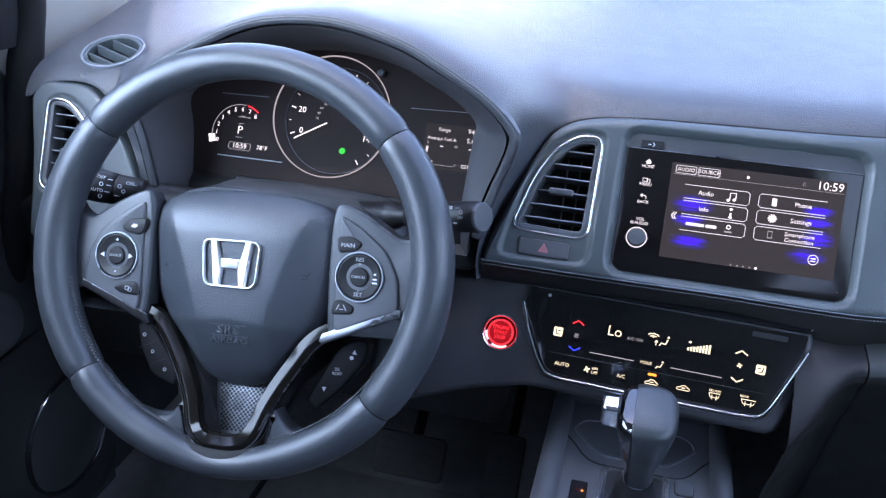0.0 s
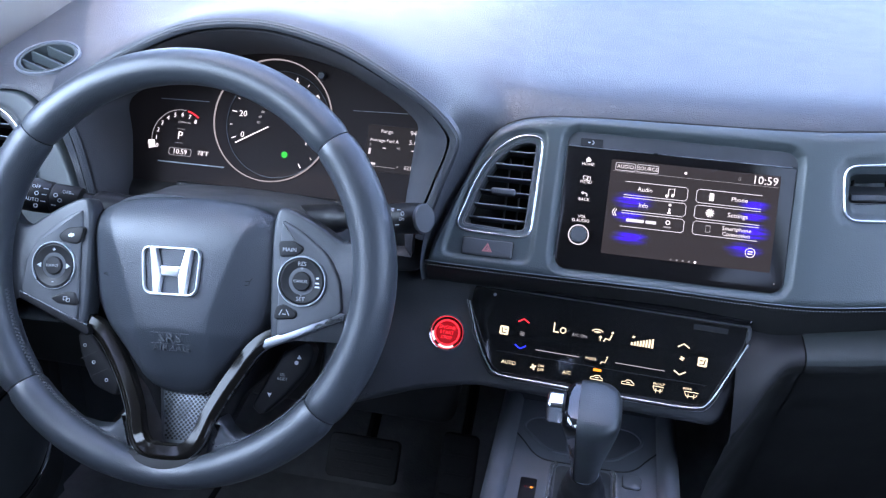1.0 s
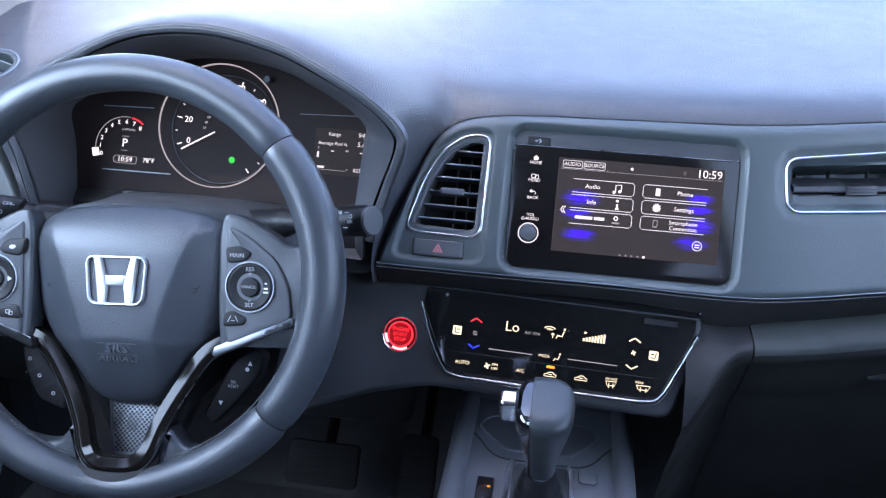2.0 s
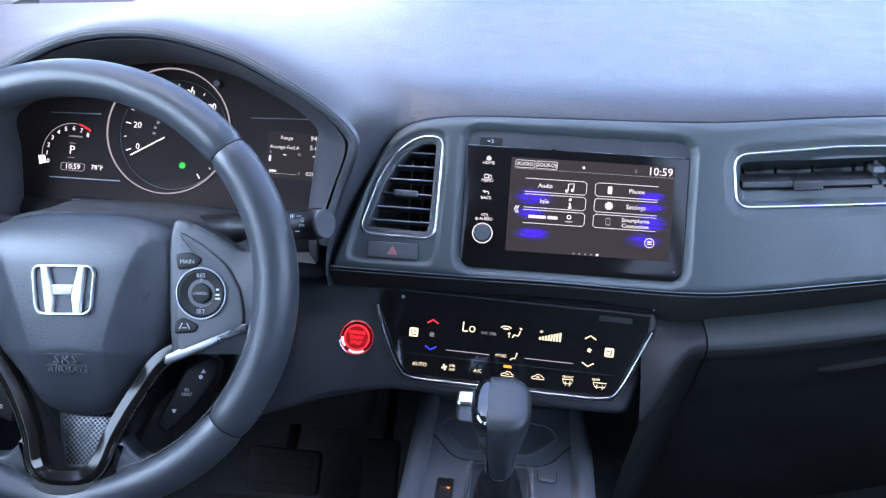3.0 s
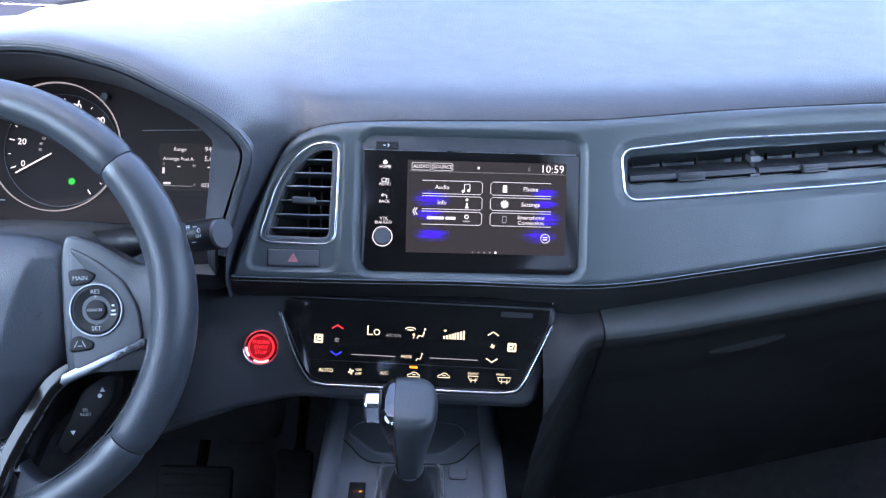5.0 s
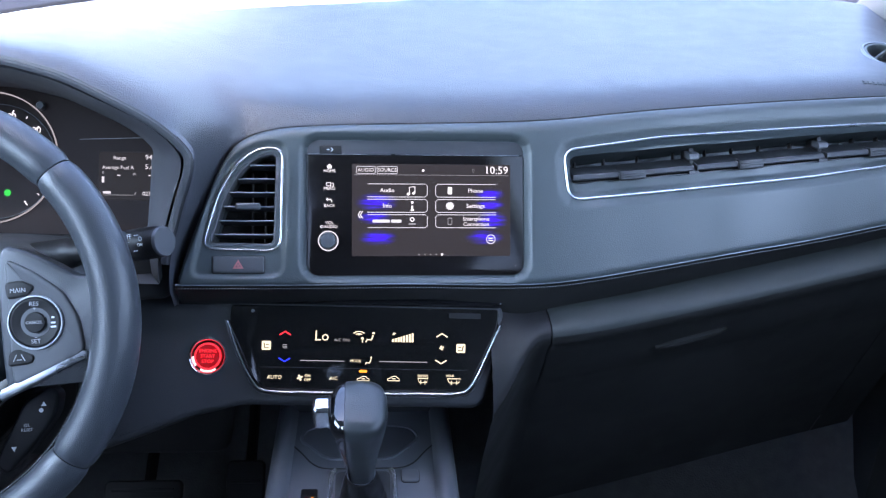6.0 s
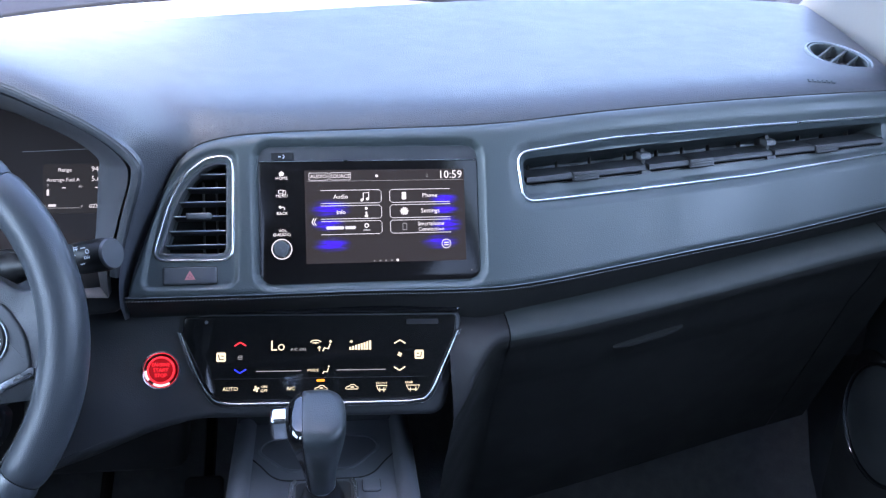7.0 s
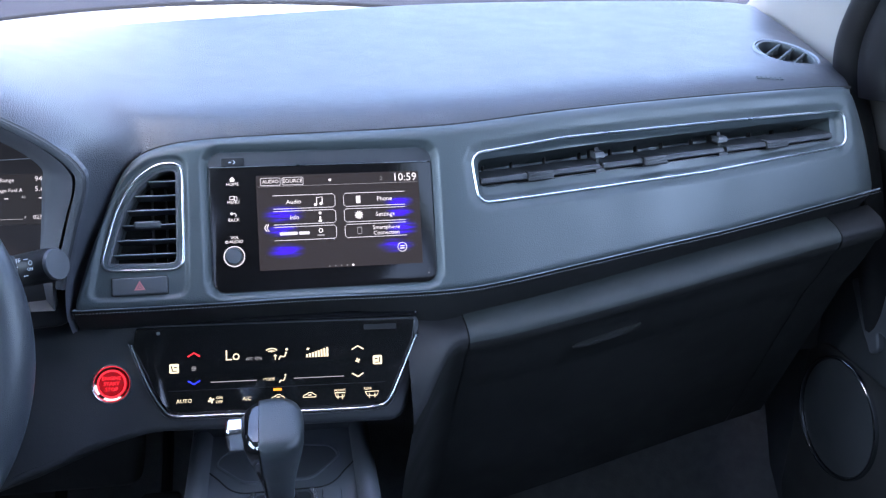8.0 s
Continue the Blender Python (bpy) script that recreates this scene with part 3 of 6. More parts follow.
def pad_mesh():
    """The top pad with the hollow beside the gauge hood grown on and the corner between them eased."""
    a0 = [p for p in LIP if p.z > 0.1115][-1]
    b0 = next(on_dash(p.x, p.y, -0.009) for p in spline([(*q, 0) for q in FASCIA_TOP], 8) if p.x > -0.1602)
    inner = [i for i, c in enumerate(PAD_COLS) if a0.x <= c[0].x <= b0.x]
    fr = [(PAD_COLS[i][0].x - PAD_COLS[inner[0]][0].x) / (PAD_COLS[inner[-1]][0].x - PAD_COLS[inner[0]][0].x) for i in inner]
    verts, faces, index = [], [], {}
    for i, c in enumerate(PAD_COLS):
        p = c[0]
        e = max(0.02, min(1.0, (0.975 - p.x) / 0.03))
        lead = [p + Vector((0, 0.03, -0.012)) * e, p + Vector((0, 0.006, -0.0095)) * e, p + Vector((0, -0.001, -0.0045)) * e]
        tail = [c[-1] + Vector((0, 0.004, -0.003)), c[-1] + Vector((0, 0.008, -0.03)), Vector((c[-1].x, 0.79, c[-1].z - 0.03 - 0.4 * (0.79 - c[-1].y))), Vector((c[-1].x, 0.797, -0.04))]
        for j, v in enumerate(lead + c + tail):
            index[i, j] = len(verts)
            verts.append(v)
    last = len(PAD_COLS[0]) + 6
    for i in range(len(PAD_COLS) - 1):
        within = i in inner and i + 1 in inner
        for j in range(3 if within else 0, last):
            if not in_demister((verts[index[i, j]] + verts[index[i + 1, j + 1]]) / 2):
                faces.append([index[i, j], index[i + 1, j], index[i + 1, j + 1], index[i, j + 1]])
    side_a = [PAD_COLS[inner[0]][0]] + [p for p in LIP[len(LIP) // 2:] if p.z < 0.1115] + [LIP[-1] + Vector((0, 0.012, -0.022))]
    side_b = [PAD_COLS[inner[-1]][0]] + [on_dash(q.x, q.y, -0.012) for q in reversed(spline([(*q, 0) for q in FASCIA_TOP[:5]], 6))][1:] + [on_dash(-0.2168, -0.0648, -0.03) + Vector((0, 0.01, -0.05))]
    rows_g = gully(side_a, side_b, 0.022, fr)
    held = {index[i, j] for i, j in index if (i not in inner and j <= 3) or j > last - 5}
    above = [index[i, 3] for i in inner]
    for r in rows_g[1:]:
        row = list(range(len(verts), len(verts) + len(r)))
        verts += r
        held |= {row[0], row[-1]}
        faces += [[above[k], above[k + 1], row[k + 1], row[k]] for k in range(len(row) - 1)]
        above = row
    held |= set(above) | {index[inner[0], 3], index[inner[-1], 3]}
    near = {}
    for f in faces:
        for k in range(4):
            near.setdefault(f[k], set()).update((f[k - 1], f[(k + 1) % 4]))
    core = (a0 + b0) / 2

    def reach(v):
        d = v - core
        return Vector((d.x * (0.55 if d.x > 0 else 1.0), d.y, d.z)).length

    soft = [(i, 1 - reach(v) / 0.075) for i, v in enumerate(verts) if i not in held and i in near and reach(v) < 0.075]
    for _ in range(140):
        fresh = [(i, verts[i].lerp(sum((verts[j] for j in near[i]), Vector()) / len(near[i]), 0.9 * min(1.0, 1.6 * w))) for i, w in soft]
        for i, v in fresh:
            verts[i] = v
    return verts, faces


part("top_pad", pad_mesh(), PAD, dashboard, "grained dark grey top pad with a gauge hood", world=True)
left_rows = gully([p for p in reversed(LIP[:len(LIP) // 2]) if p.z < 0.112] + [LIP[0] + Vector((0, 0.01, -0.05))], [p for p in spline(LEFT_TOP, 6) if p.x > -0.222] + [Vector((-0.160, 0.15, -0.08))], 0.02, [k / 10 for k in range(11)])
part("hood_flank", loft(left_rows, False), PAD, dashboard, world=True)
part("hood_lip", sweep(LIP[:-6], [(-0.0012, -0.007), (-0.0002, -0.0012), (0.0022, 0.0008), (0.0060, 0.0006), (0.0082, -0.0012), (0.0090, -0.007)], up=(0, -1, 0)), PAD, dashboard, "rounded lip of the gauge hood", world=True)

# fascia: one padded skin with pockets for screen, vents and switch
BOTTOM = spline([(-0.2168, -0.0648, 0), (-0.1138, -0.0651, 0), (-0.0105, -0.0645, 0), (0.0611, -0.0655, 0), (0.1137, -0.065, 0), (0.1688, -0.0607, 0), (0.2268, -0.0543, 0), (0.3191, -0.0443, 0), (0.418, -0.0339, 0), (0.6035, -0.0087, 0)], 8)
TOP = spline([(*q, 0) for q in FASCIA_TOP], 8)
VENT_L = rounded([Vector(p) for p in ((-0.1945, -0.0315), (-0.1235, -0.0335), (-0.1212, 0.0605), (-0.1435, 0.0605), (-0.164, 0.045), (-0.1785, 0.021))], 0.013, 6)
VENT_R = rounded([Vector(p) for p in ((0.1385, 0.0612), (0.144, 0.0142), (0.235, 0.0188), (0.39, 0.0268), (0.5635, 0.0425), (0.5635, 0.0805), (0.39, 0.0767), (0.235, 0.0715))], 0.012, 6)
SCREEN_HOLE = rrect(0.2035, 0.1275, 0.012, 0.0005, 0.0065, 8)
POCKET_L = rounded([Vector(p) for p in ((-0.206, -0.0585), (-0.1185, -0.0585), (-0.1165, 0.068), (-0.147, 0.068), (-0.172, 0.049), (-0.189, 0.019))], 0.014, 6)
VENT_R_IN = rounded([Vector(p) for p in ((0.1465, 0.0555), (0.1475, 0.0300), (0.235, 0.0340), (0.39, 0.0420), (0.549, 0.0505), (0.549, 0.0745), (0.39, 0.0690), (0.235, 0.0617))], 0.006, 5)
VENT_L_IN = inset(resample(VENT_L, 72), 0.0065)


def signed(px, py, poly):
    """Distance to an outline, negative inside, for arrays of points."""
    P = np.array([[q[0], q[1]] for q in poly])
    Q = np.roll(P, -1, 0)
    d = np.full(px.shape, 1e9)
    inside = np.zeros(px.shape, bool)
    for (ax, ay), (bx, by) in zip(P, Q):
        ex, ey = bx - ax, by - ay
        t = np.clip(((px - ax) * ex + (py - ay) * ey) / (ex * ex + ey * ey + 1e-15), 0, 1)
        d = np.minimum(d, np.hypot(px - ax - t * ex, py - ay - t * ey))
        cross = ((ay > py) != (by > py)) & (px < (bx - ax) * (py - ay) / (by - ay + 1e-15) + ax)
        inside ^= cross
    return np.where(inside, -d, d)


def step(d, depth, width):
    t = np.clip(-d / width, 0, 1)
    return -depth * t * t * (3 - 2 * t)


def curve_y(pts, xs):
    return np.interp(xs, [p.x for p in pts], [p.y for p in pts])


NU, NV = 560, 120
us = np.linspace(-0.2165, 0.6030, NU + 1)
lo, hi = curve_y(BOTTOM, us), curve_y(TOP, us)
lo = np.minimum(lo, hi - 0.0005)
q = np.linspace(0, 1, NV + 1)[:, None]
uu = np.repeat(us[None, :], NV + 1, 0)
vv = lo[None, :] * (1 - q) + hi[None, :] * q
height = 0.009 * np.sqrt(np.clip(1 - (1 - np.clip((hi[None, :] - vv) / 0.012, 0, 1)) ** 2, 0, 1)) - 0.009
height += 0.005 * np.sqrt(np.clip(1 - (1 - np.clip((vv - lo[None, :]) / 0.008, 0, 1)) ** 2, 0, 1)) - 0.005
height -= 0.018 * np.clip((uu - 0.568) / 0.038, 0, 1) ** 2
height += 0.006
# the right half is hollowed softly round the long vent
soft = signed(uu, vv, inset(resample(VENT_R, 120), -0.012))
height += step(soft, 0.004, 0.014)
height += step(signed(uu, vv, POCKET_L), 0.0035, 0.005)
height += step(signed(uu, vv, inset(resample(VENT_L_IN, 72), -0.002)), 0.05, 0.004)
screen_d = signed(uu, vv, resample(SCREEN_HOLE, 96))
height += step(screen_d - 0.0065, 0.0045, 0.0065) + step(screen_d - 0.0010, 0.0030, 0.0016)
height += step(signed(uu, vv, resample(VENT_R, 140)), 0.006, 0.008)
height += step(signed(uu, vv, VENT_R_IN), 0.055, 0.003)
uu = uu - 0.0175 * np.clip((uu - 0.55) / 0.053, 0, 1) * np.clip((vv + 0.01) / 0.11, 0, 1) ** 2
fv = [on_dash(uu[j, i], vv[j, i], height[j, i]) for j in range(NV + 1) for i in range(NU + 1)]
ff = [[j * (NU + 1) + i, j * (NU + 1) + i + 1, (j + 1) * (NU + 1) + i + 1, (j + 1) * (NU + 1) + i] for j in range(NV) for i in range(NU)]
part("fascia", (fv, ff), TRIM, dashboard, "soft grey padded fascia skin", world=True)

shadow_line = [on_dash(p.x, p.y + 0.0008, -0.0085) for p in resample(TOP, 180, False) if p.x > -0.158 and p.x < 0.585]
part("joint_strip", sweep(shadow_line, disc_prof(0.0017, 8), up=(0, -0.9, 0.43)), SEAM, dashboard, "dark joint below the top pad", world=True)

# padded bolster under the stitched seam
LOW = spline([(-0.225, -0.080, 0), (-0.0114, -0.081, 0), (0.05, -0.087, 0), (0.0942, -0.0930, 0), (0.1161, -0.0920, 0), (0.1443, -0.0865, 0), (0.2327, -0.0750, 0), (0.3609, -0.0568, 0), (0.5017, -0.0373, 0), (0.5619, -0.0293, 0), (0.6035, -0.0240, 0)], 8)
bol = []
for k in range(121):
    u = -0.2165 + 0.8195 * k / 120
    a, b = float(np.interp(u, [p.x for p in BOTTOM], [p.y for p in BOTTOM])), float(np.interp(u, [p.x for p in LOW], [p.y for p in LOW]))
    row = []
    for j in range(13):
        t = j / 12
        row.append(on_dash(u, a + (b - a) * t - 0.0008, 0.0035 - 0.026 * t ** 1.2 - 0.018 * max(0.0, (u - 0.568) / 0.038) ** 2))
    row.append(on_dash(u, b - 0.004, -0.05))
    bol.append(row)
# black lid plastic on the padded edge: the undercut's shade is in the colour
part("bolster", loft(bol, False), LIDPL, dashboard, "padded grey edge below the stitched seam, darkened for shade", world=True)
seam_path = [on_dash(p.x, p.y + 0.0012, 0.0030) for p in resample(BOTTOM, 160, False)]
part("seam_cord", sweep(seam_path, disc_prof(0.0009, 6), up=(0, -0.9, 0.43)), SILVER, dashboard, "pale piping along the seam", world=True)
st = []
base = resample(BOTTOM, 601, False)
for k in range(300):
    a, b = base[2 * k], base[2 * k + 1]
    st.append(sweep([on_dash(a.x, a.y - 0.0022, 0.0056), on_dash(b.x, b.y - 0.0022, 0.0056)], disc_prof(0.00045, 5), up=(0, -0.9, 0.43)))
tagged(part("stitching", join(*st), THREAD, dashboard, "grey thread stitches", world=True), kind="stuff")

# driver's side fascia beside the gauges
left_panel = rounded([Vector(p) for p in ((-0.300, -0.088), (-0.309, 0.0), (-0.322, 0.066), (-0.306, 0.0865), (-0.252, 0.0875), (-0.222, 0.0665), (-0.19, 0.02), (-0.163, -0.03), (-0.158, -0.088))], 0.014, 5)
LEFT = frame_at((0, 0.15, 0), 25, 0)
VENT_D = [Vector((-p.x - 0.413, p.y + 0.003)) for p in reversed(resample(VENT_L, 96))]
gx, gy = np.meshgrid(np.linspace(-0.345, -0.145, 135), np.linspace(-0.145, 0.105, 170))
outer_d = signed(gx, gy, left_panel)
gz = -0.001 - 0.05 * np.clip((outer_d + 0.008) / 0.012, 0, 1) ** 2 + step(signed(gx, gy, inset(VENT_D, 0.004)), 0.040, 0.003) + step(signed(gx, gy, inset(VENT_D, -0.007)), 0.0035, 0.006)
rows_n, cols_n = gx.shape
sv = [LEFT @ Vector((gx[j, i], gy[j, i], gz[j, i])) for j in range(rows_n) for i in range(cols_n)]
sf = [[j * cols_n + i, j * cols_n + i + 1, (j + 1) * cols_n + i + 1, (j + 1) * cols_n + i] for j in range(rows_n - 1) for i in range(cols_n - 1) if outer_d[j, i] < 0.010]
part("side_fascia", (sv, sf), TRIM, dashboard, "grey padded fascia beside the gauges", world=True)

# dark lower dash: knee panel, centre housing, passenger side
part("knee_panel", moved(plate(rounded([Vector(p) for p in ((-0.38, -0.30), (0.20, -0.30), (0.235, -0.04), (0.19, -0.012), (-0.17, -0.012), (-0.38, -0.08))], 0.02, 5), -0.03, 0.0, 0.012, 4), frame_at((0, 0.160, 0), -14, 0)), UNDER, dashboard, "dark knee panel below the column", world=True)
hous = rounded([Vector(p) for p in ((-0.265, 0.058), (0.129, 0.052), (0.131, 0.028), (0.113, -0.040), (0.104, -0.046), (-0.112, -0.046), (-0.165, -0.06), (-0.265, -0.10))], 0.012, 5)
part("centre_housing", moved(plate(hous, -0.20, -0.004, 0.006, 4), CLIMATE), STACKPL, dashboard, "dark centre stack housing", world=True)

# glove box
glove = thing("glove_box", pose(0.75, 0.2, -0.15), "closed dark grey glove box with a slim recessed latch", "glove box")


LID_LOW = spline([(0.066, -0.190, 0), (0.0849, -0.160, 0), (0.0991, -0.133, 0), (0.1112, -0.1165, 0), (0.1264, -0.1120, 0), (0.1657, -0.1085, 0), (0.2241, -0.1015, 0), (0.3486, -0.0850, 0), (0.4849, -0.0660, 0), (0.60, -0.0520, 0)], 8)


def under_dash(d, v):
    """A panel below the bolster: a narrow ledge that catches light, a rounded turn, then a face drawn back under."""
    top = float(np.interp(d, [p.x for p in LOW], [p.y for p in LOW]))
    low = float(np.interp(d, [p.x for p in LID_LOW], [p.y for p in LID_LOW]))
    if v < 0.25:
        t = v / 0.25
        return on_dash(d, top + 0.001 + (low - top) * t, -0.020 + 0.026 * math.sin(1.57 * t))
    p = on_dash(d, low, 0.006)
    t = (v - 0.25) / 0.75
    return p + Vector((0, 0.016 * (1 - math.cos(min(1.0, t * 4) * 1.57)) + 0.155 * max(0.0, t - 0.06), -0.030 * math.sin(min(1.0, t * 4) * 1.57) - 0.335 * max(0.0, t - 0.10)))


def lid(u, v):
    return under_dash(0.1265 + 0.418 * u, v)


gv, gf = grid(lid, 60, 48)
part("lid", join((gv, gf), ([p + Vector((0, 0.015, 0.002)) for p in gv], gf)), LIDPL, glove, "dark moulded lid drawn back under a ledge", world=True)
lv, lf = grid(lambda u, v: lid(u, 0.26 * v) + Vector((0, -0.0012, 0.0006)), 60, 14)
part("ledge", (lv, lf), LEDGE, glove, "narrow grey ledge above the lid", world=True)
hp = [lid(0.275, 0.375), lid(0.455, 0.365)]
part("latch", sweep([hp[0].lerp(hp[1], k / 8) + Vector((0, -0.001, 0)) for k in range(9)], [(-0.0060, -0.003), (0.0060, -0.003), (0.0050, 0.0012), (0.0020, 0.0034), (-0.0030, 0.0010)], up=(0, -0.8, 0.6), scale=[0.35, 0.75, 0.95, 1, 1, 1, 0.95, 0.75, 0.35]), LIDPL, glove, "slim latch grip", world=True)


for d0, wide, label in ((0.0705, 0.0546, "dark panel beside the centre stack"), (0.5465, 0.056, "dark panel at the passenger's end")):
    part("cheek_panel", grid(lambda u, v: under_dash(d0 + wide * u, v), 14, 40), LIDPL, dashboard, label, world=True)
    # black plastic laid over the ledge to dim the light it catches
    part("cheek_ledge", grid(lambda u, v: under_dash(d0 + wide * u, 0.26 * v) + Vector((0, -0.0012, 0.0006)), 14, 14), BLACKPL, dashboard, "narrow ledge, darkened to dim the light on it", world=True)
side_edge = [on_dash(0.6025 - 0.0175 * max(0.0, (v + 0.01) / 0.11) ** 2, v, -0.022) for v in (0.099, 0.07, 0.04, 0.01, -0.01, -0.03, -0.06)]
part("end_cap", loft([[p + Vector((0.070 * (k / 6) ** 0.8, 0.20 * (k / 6), 0.0)) for p in side_edge] for k in range(7)], False), LOWER, dashboard, "dark end of the dashboard by the door", world=True)
part("end_panel", box(1.0, 1.07, 0.46, 0.58, -0.40, 0.09), LOWER, dashboard, world=True)
part("end_panel", box(-0.38, -0.345, 0.34, 0.44, -0.5, 0.06), LOWER, dashboard, world=True)
part("crossbeam", box(-0.37, 1.06, 0.36, 0.46, -0.25, 0.04), UNDER, dashboard, world=True)

# ---- instrument cluster ----
cluster = thing("instrument_cluster", GAUGES, "black instrument cluster with a chrome ringed speedometer, lit", "instrument cluster")


def cup():
    """The housing walls, from the hood's lip down to the dark face."""
    lip = [*LIP, *[LIP[-1].lerp(LIP[0], k / 14) for k in range(1, 14)]]
    a = [p + Vector((0.02 - p.x, 0, 0.07 - p.z)).normalized() * 0.0108 + Vector((0, 0.0015, 0)) for p in lip]
    def squeeze(p):
        if p.x < 0.02:
            return 0.845
        return 0.1442 / (float(np.interp(p.z, [-0.03, 0.002, 0.048, 0.086, 0.104], [0.178, 0.182, 0.196, 0.208, 0.204])) - 0.02)

    flat = [Vector((0.004 + (p.x - 0.02) * squeeze(p), -0.018 + (p.z + 0.03) * 0.735, 0)) for p in lip]
    f = [GAUGES @ p for p in flat]
    rings = []
    for k in range(7):
        t = k / 6
        rings.append([p.lerp(q, t) + (Vector((0.02, p.y, 0.06)) - p) * 0.10 * math.sin(math.pi * t * 0.5) * (1 - t) for p, q in zip(a, f)])
    return loft([[p + Vector((0, 0.014, 0)) for p in a]] + rings, True), [p.xy for p in flat]


walls, face_outline = cup()
part("housing", walls, HOODLINER, cluster, "dark grey housing walls", world=True)
part("face", plate(inset(face_outline, -0.004), -0.02, 0.0005, 0.0003, 1), DIALBLACK, cluster, "black dial face")
L_RING = mat("lit ring", (1, 1, 1), emit=(0.62, 0.58, 0.57), power=0.45)
CX, CY, CR = 0.0012, 0.068, 0.0618
part("gauge_ring", moved(turned([(CR - 0.0006, 0.0), (CR - 0.0006, 0.0022), (CR - 0.0003, 0.0027), (CR + 0.0003, 0.0027), (CR + 0.0006, 0.0022), (CR + 0.0006, 0.0)], 96), pose(CX, CY, 0)), L_RING, cluster, "bright ring round the speedometer")
part("ledge", plate(rrect(0.22, 0.016, 0.004, 0.020, -0.0115), 0.0, 0.007, 0.003), BLACKPL, cluster, "grey ledge below the dials")


def polar(cx, cy, r, deg):
    return Vector((cx + r * math.cos(radians(deg)), cy + r * math.sin(radians(deg))))


DX, DY = 0.0075, 0.0645
dial = part("dial_disc", moved(turned([(0.001, 0.0006), (0.0535, 0.0006), (0.0537, 0.0)], 72), pose(DX, DY, 0.0004)), DIALBLACK, cluster)
part("dial_edge", moved(turned([(0.0536, 0.0), (0.0536, 0.0016), (0.0542, 0.0016), (0.0544, 0.0)], 96), pose(DX, DY, 0.0006)), HOODLINER, cluster)
for k in range(17):
    a = 201.5 - 16 * k
    major = k % 2 == 0
    part("tick", strokes([[polar(DX, DY, 0.0455 if major else 0.048, a), polar(DX, DY, 0.0505, a)]], 0.0011 if major else 0.0006, 0.0013), L_WHITE, cluster)
for k in range(8):
    p = polar(DX, DY, (0.0385, 0.0385, 0.0390, 0.0420, 0.0440, 0.0445, 0.0430, 0.0390)[k], 201.5 - 32 * k)
    letters(str(20 * k), 0.0086, p.x, p.y, 0.0014, L_WHITE, cluster, "numeral")
for k in range(1, 8):
    p = polar(DX, DY, 0.0205, 196 - 16 * k)
    letters(str(20 * k), 0.0038, p.x, p.y, 0.0014, L_DIM, cluster, "numeral")
na, nb = Vector((-0.0335, 0.0413)), Vector((-0.001, 0.0607))
part("needle", sweep([Vector((*na, 0.004)), Vector((*nb, 0.004))], [(-0.0006, 0), (0.0006, 0), (0.0006, 0.0008), (-0.0006, 0.0008)]), L_WHITE, cluster, "white lit needle")
part("telltale", moved(turned([(0.0034, 0.0012), (0.0034, 0.0016)], 7), pose(0.0185, 0.0349, 0)), L_GREEN, cluster, "green lit lamp")
part("light_sensor", moved(turned([(0.0042, 0), (0.0042, 0.004), (0.003, 0.006)], 20), pose(0.0469, 0.1171, 0)), GREYPL, cluster)
# tachometer
TX, TY = -0.0957, 0.0395
part("rev_arc", strokes([[polar(TX, TY, 0.0292, 204 - 3 * k) for k in range(42)]], 0.0006, 0.0012), L_DIM, cluster)
part("rev_arc", strokes([[polar(TX, TY, 0.0292, 78 - 3 * k) for k in range(10)]], 0.0014, 0.0012), L_RED, cluster, "red lit end of the rev scale")
for k in range(9):
    p = polar(TX, TY, 0.0243, 203 - 19.2 * k)
    letters(str(k), 0.0062, p.x, p.y, 0.0013, L_WHITE, cluster, "numeral")
part("rev_pointer", plate([polar(TX, TY, r, a) for r, a in ((0.0265, 205), (0.0335, 203), (0.0335, 188), (0.0265, 188))], 0.0008, 0.0014, 0.0001, 1), L_WHITE, cluster)
letters("x1000r/min", 0.003, -0.0917, 0.0562, 0.0013, L_DIM, cluster)
letters("P", 0.0118, -0.0945, 0.0422, 0.0013, L_WHITE, cluster, "numeral")
part("selector_mark", strokes([[(-0.0985, 0.0350), (-0.0905, 0.0350)], [(-0.0985, 0.0492), (-0.0905, 0.0492)]], 0.0005, 0.0012), L_DIM, cluster)
part("clock_frame", ring(rrect(0.0245, 0.0078, 0.0015, -0.0925, 0.0258), rrect(0.0235, 0.0068, 0.001, -0.0925, 0.0258), 0.0008, 0.0013, 0.0001), L_DIM, cluster)
letters("10:59", 0.0072, -0.0925, 0.0258, 0.0013, L_WHITE, cluster)
letters("78\u00b0F", 0.0066, -0.0675, 0.0265, 0.0013, L_WHITE, cluster)
part("divider_line", strokes([[(-0.1203, 0.0785), (-0.0681, 0.0800)]], 0.0009, 0.0012), SILVER, cluster)
part("divider_line", strokes([[(-0.1150, 0.0145), (-0.0431, 0.0152)]], 0.0011, 0.0012), DIMINK, cluster)
part("divider_line", strokes([[(0.0826, 0.0862), (0.150, 0.0889)]], 0.0004, 0.0012), DIMINK, cluster)
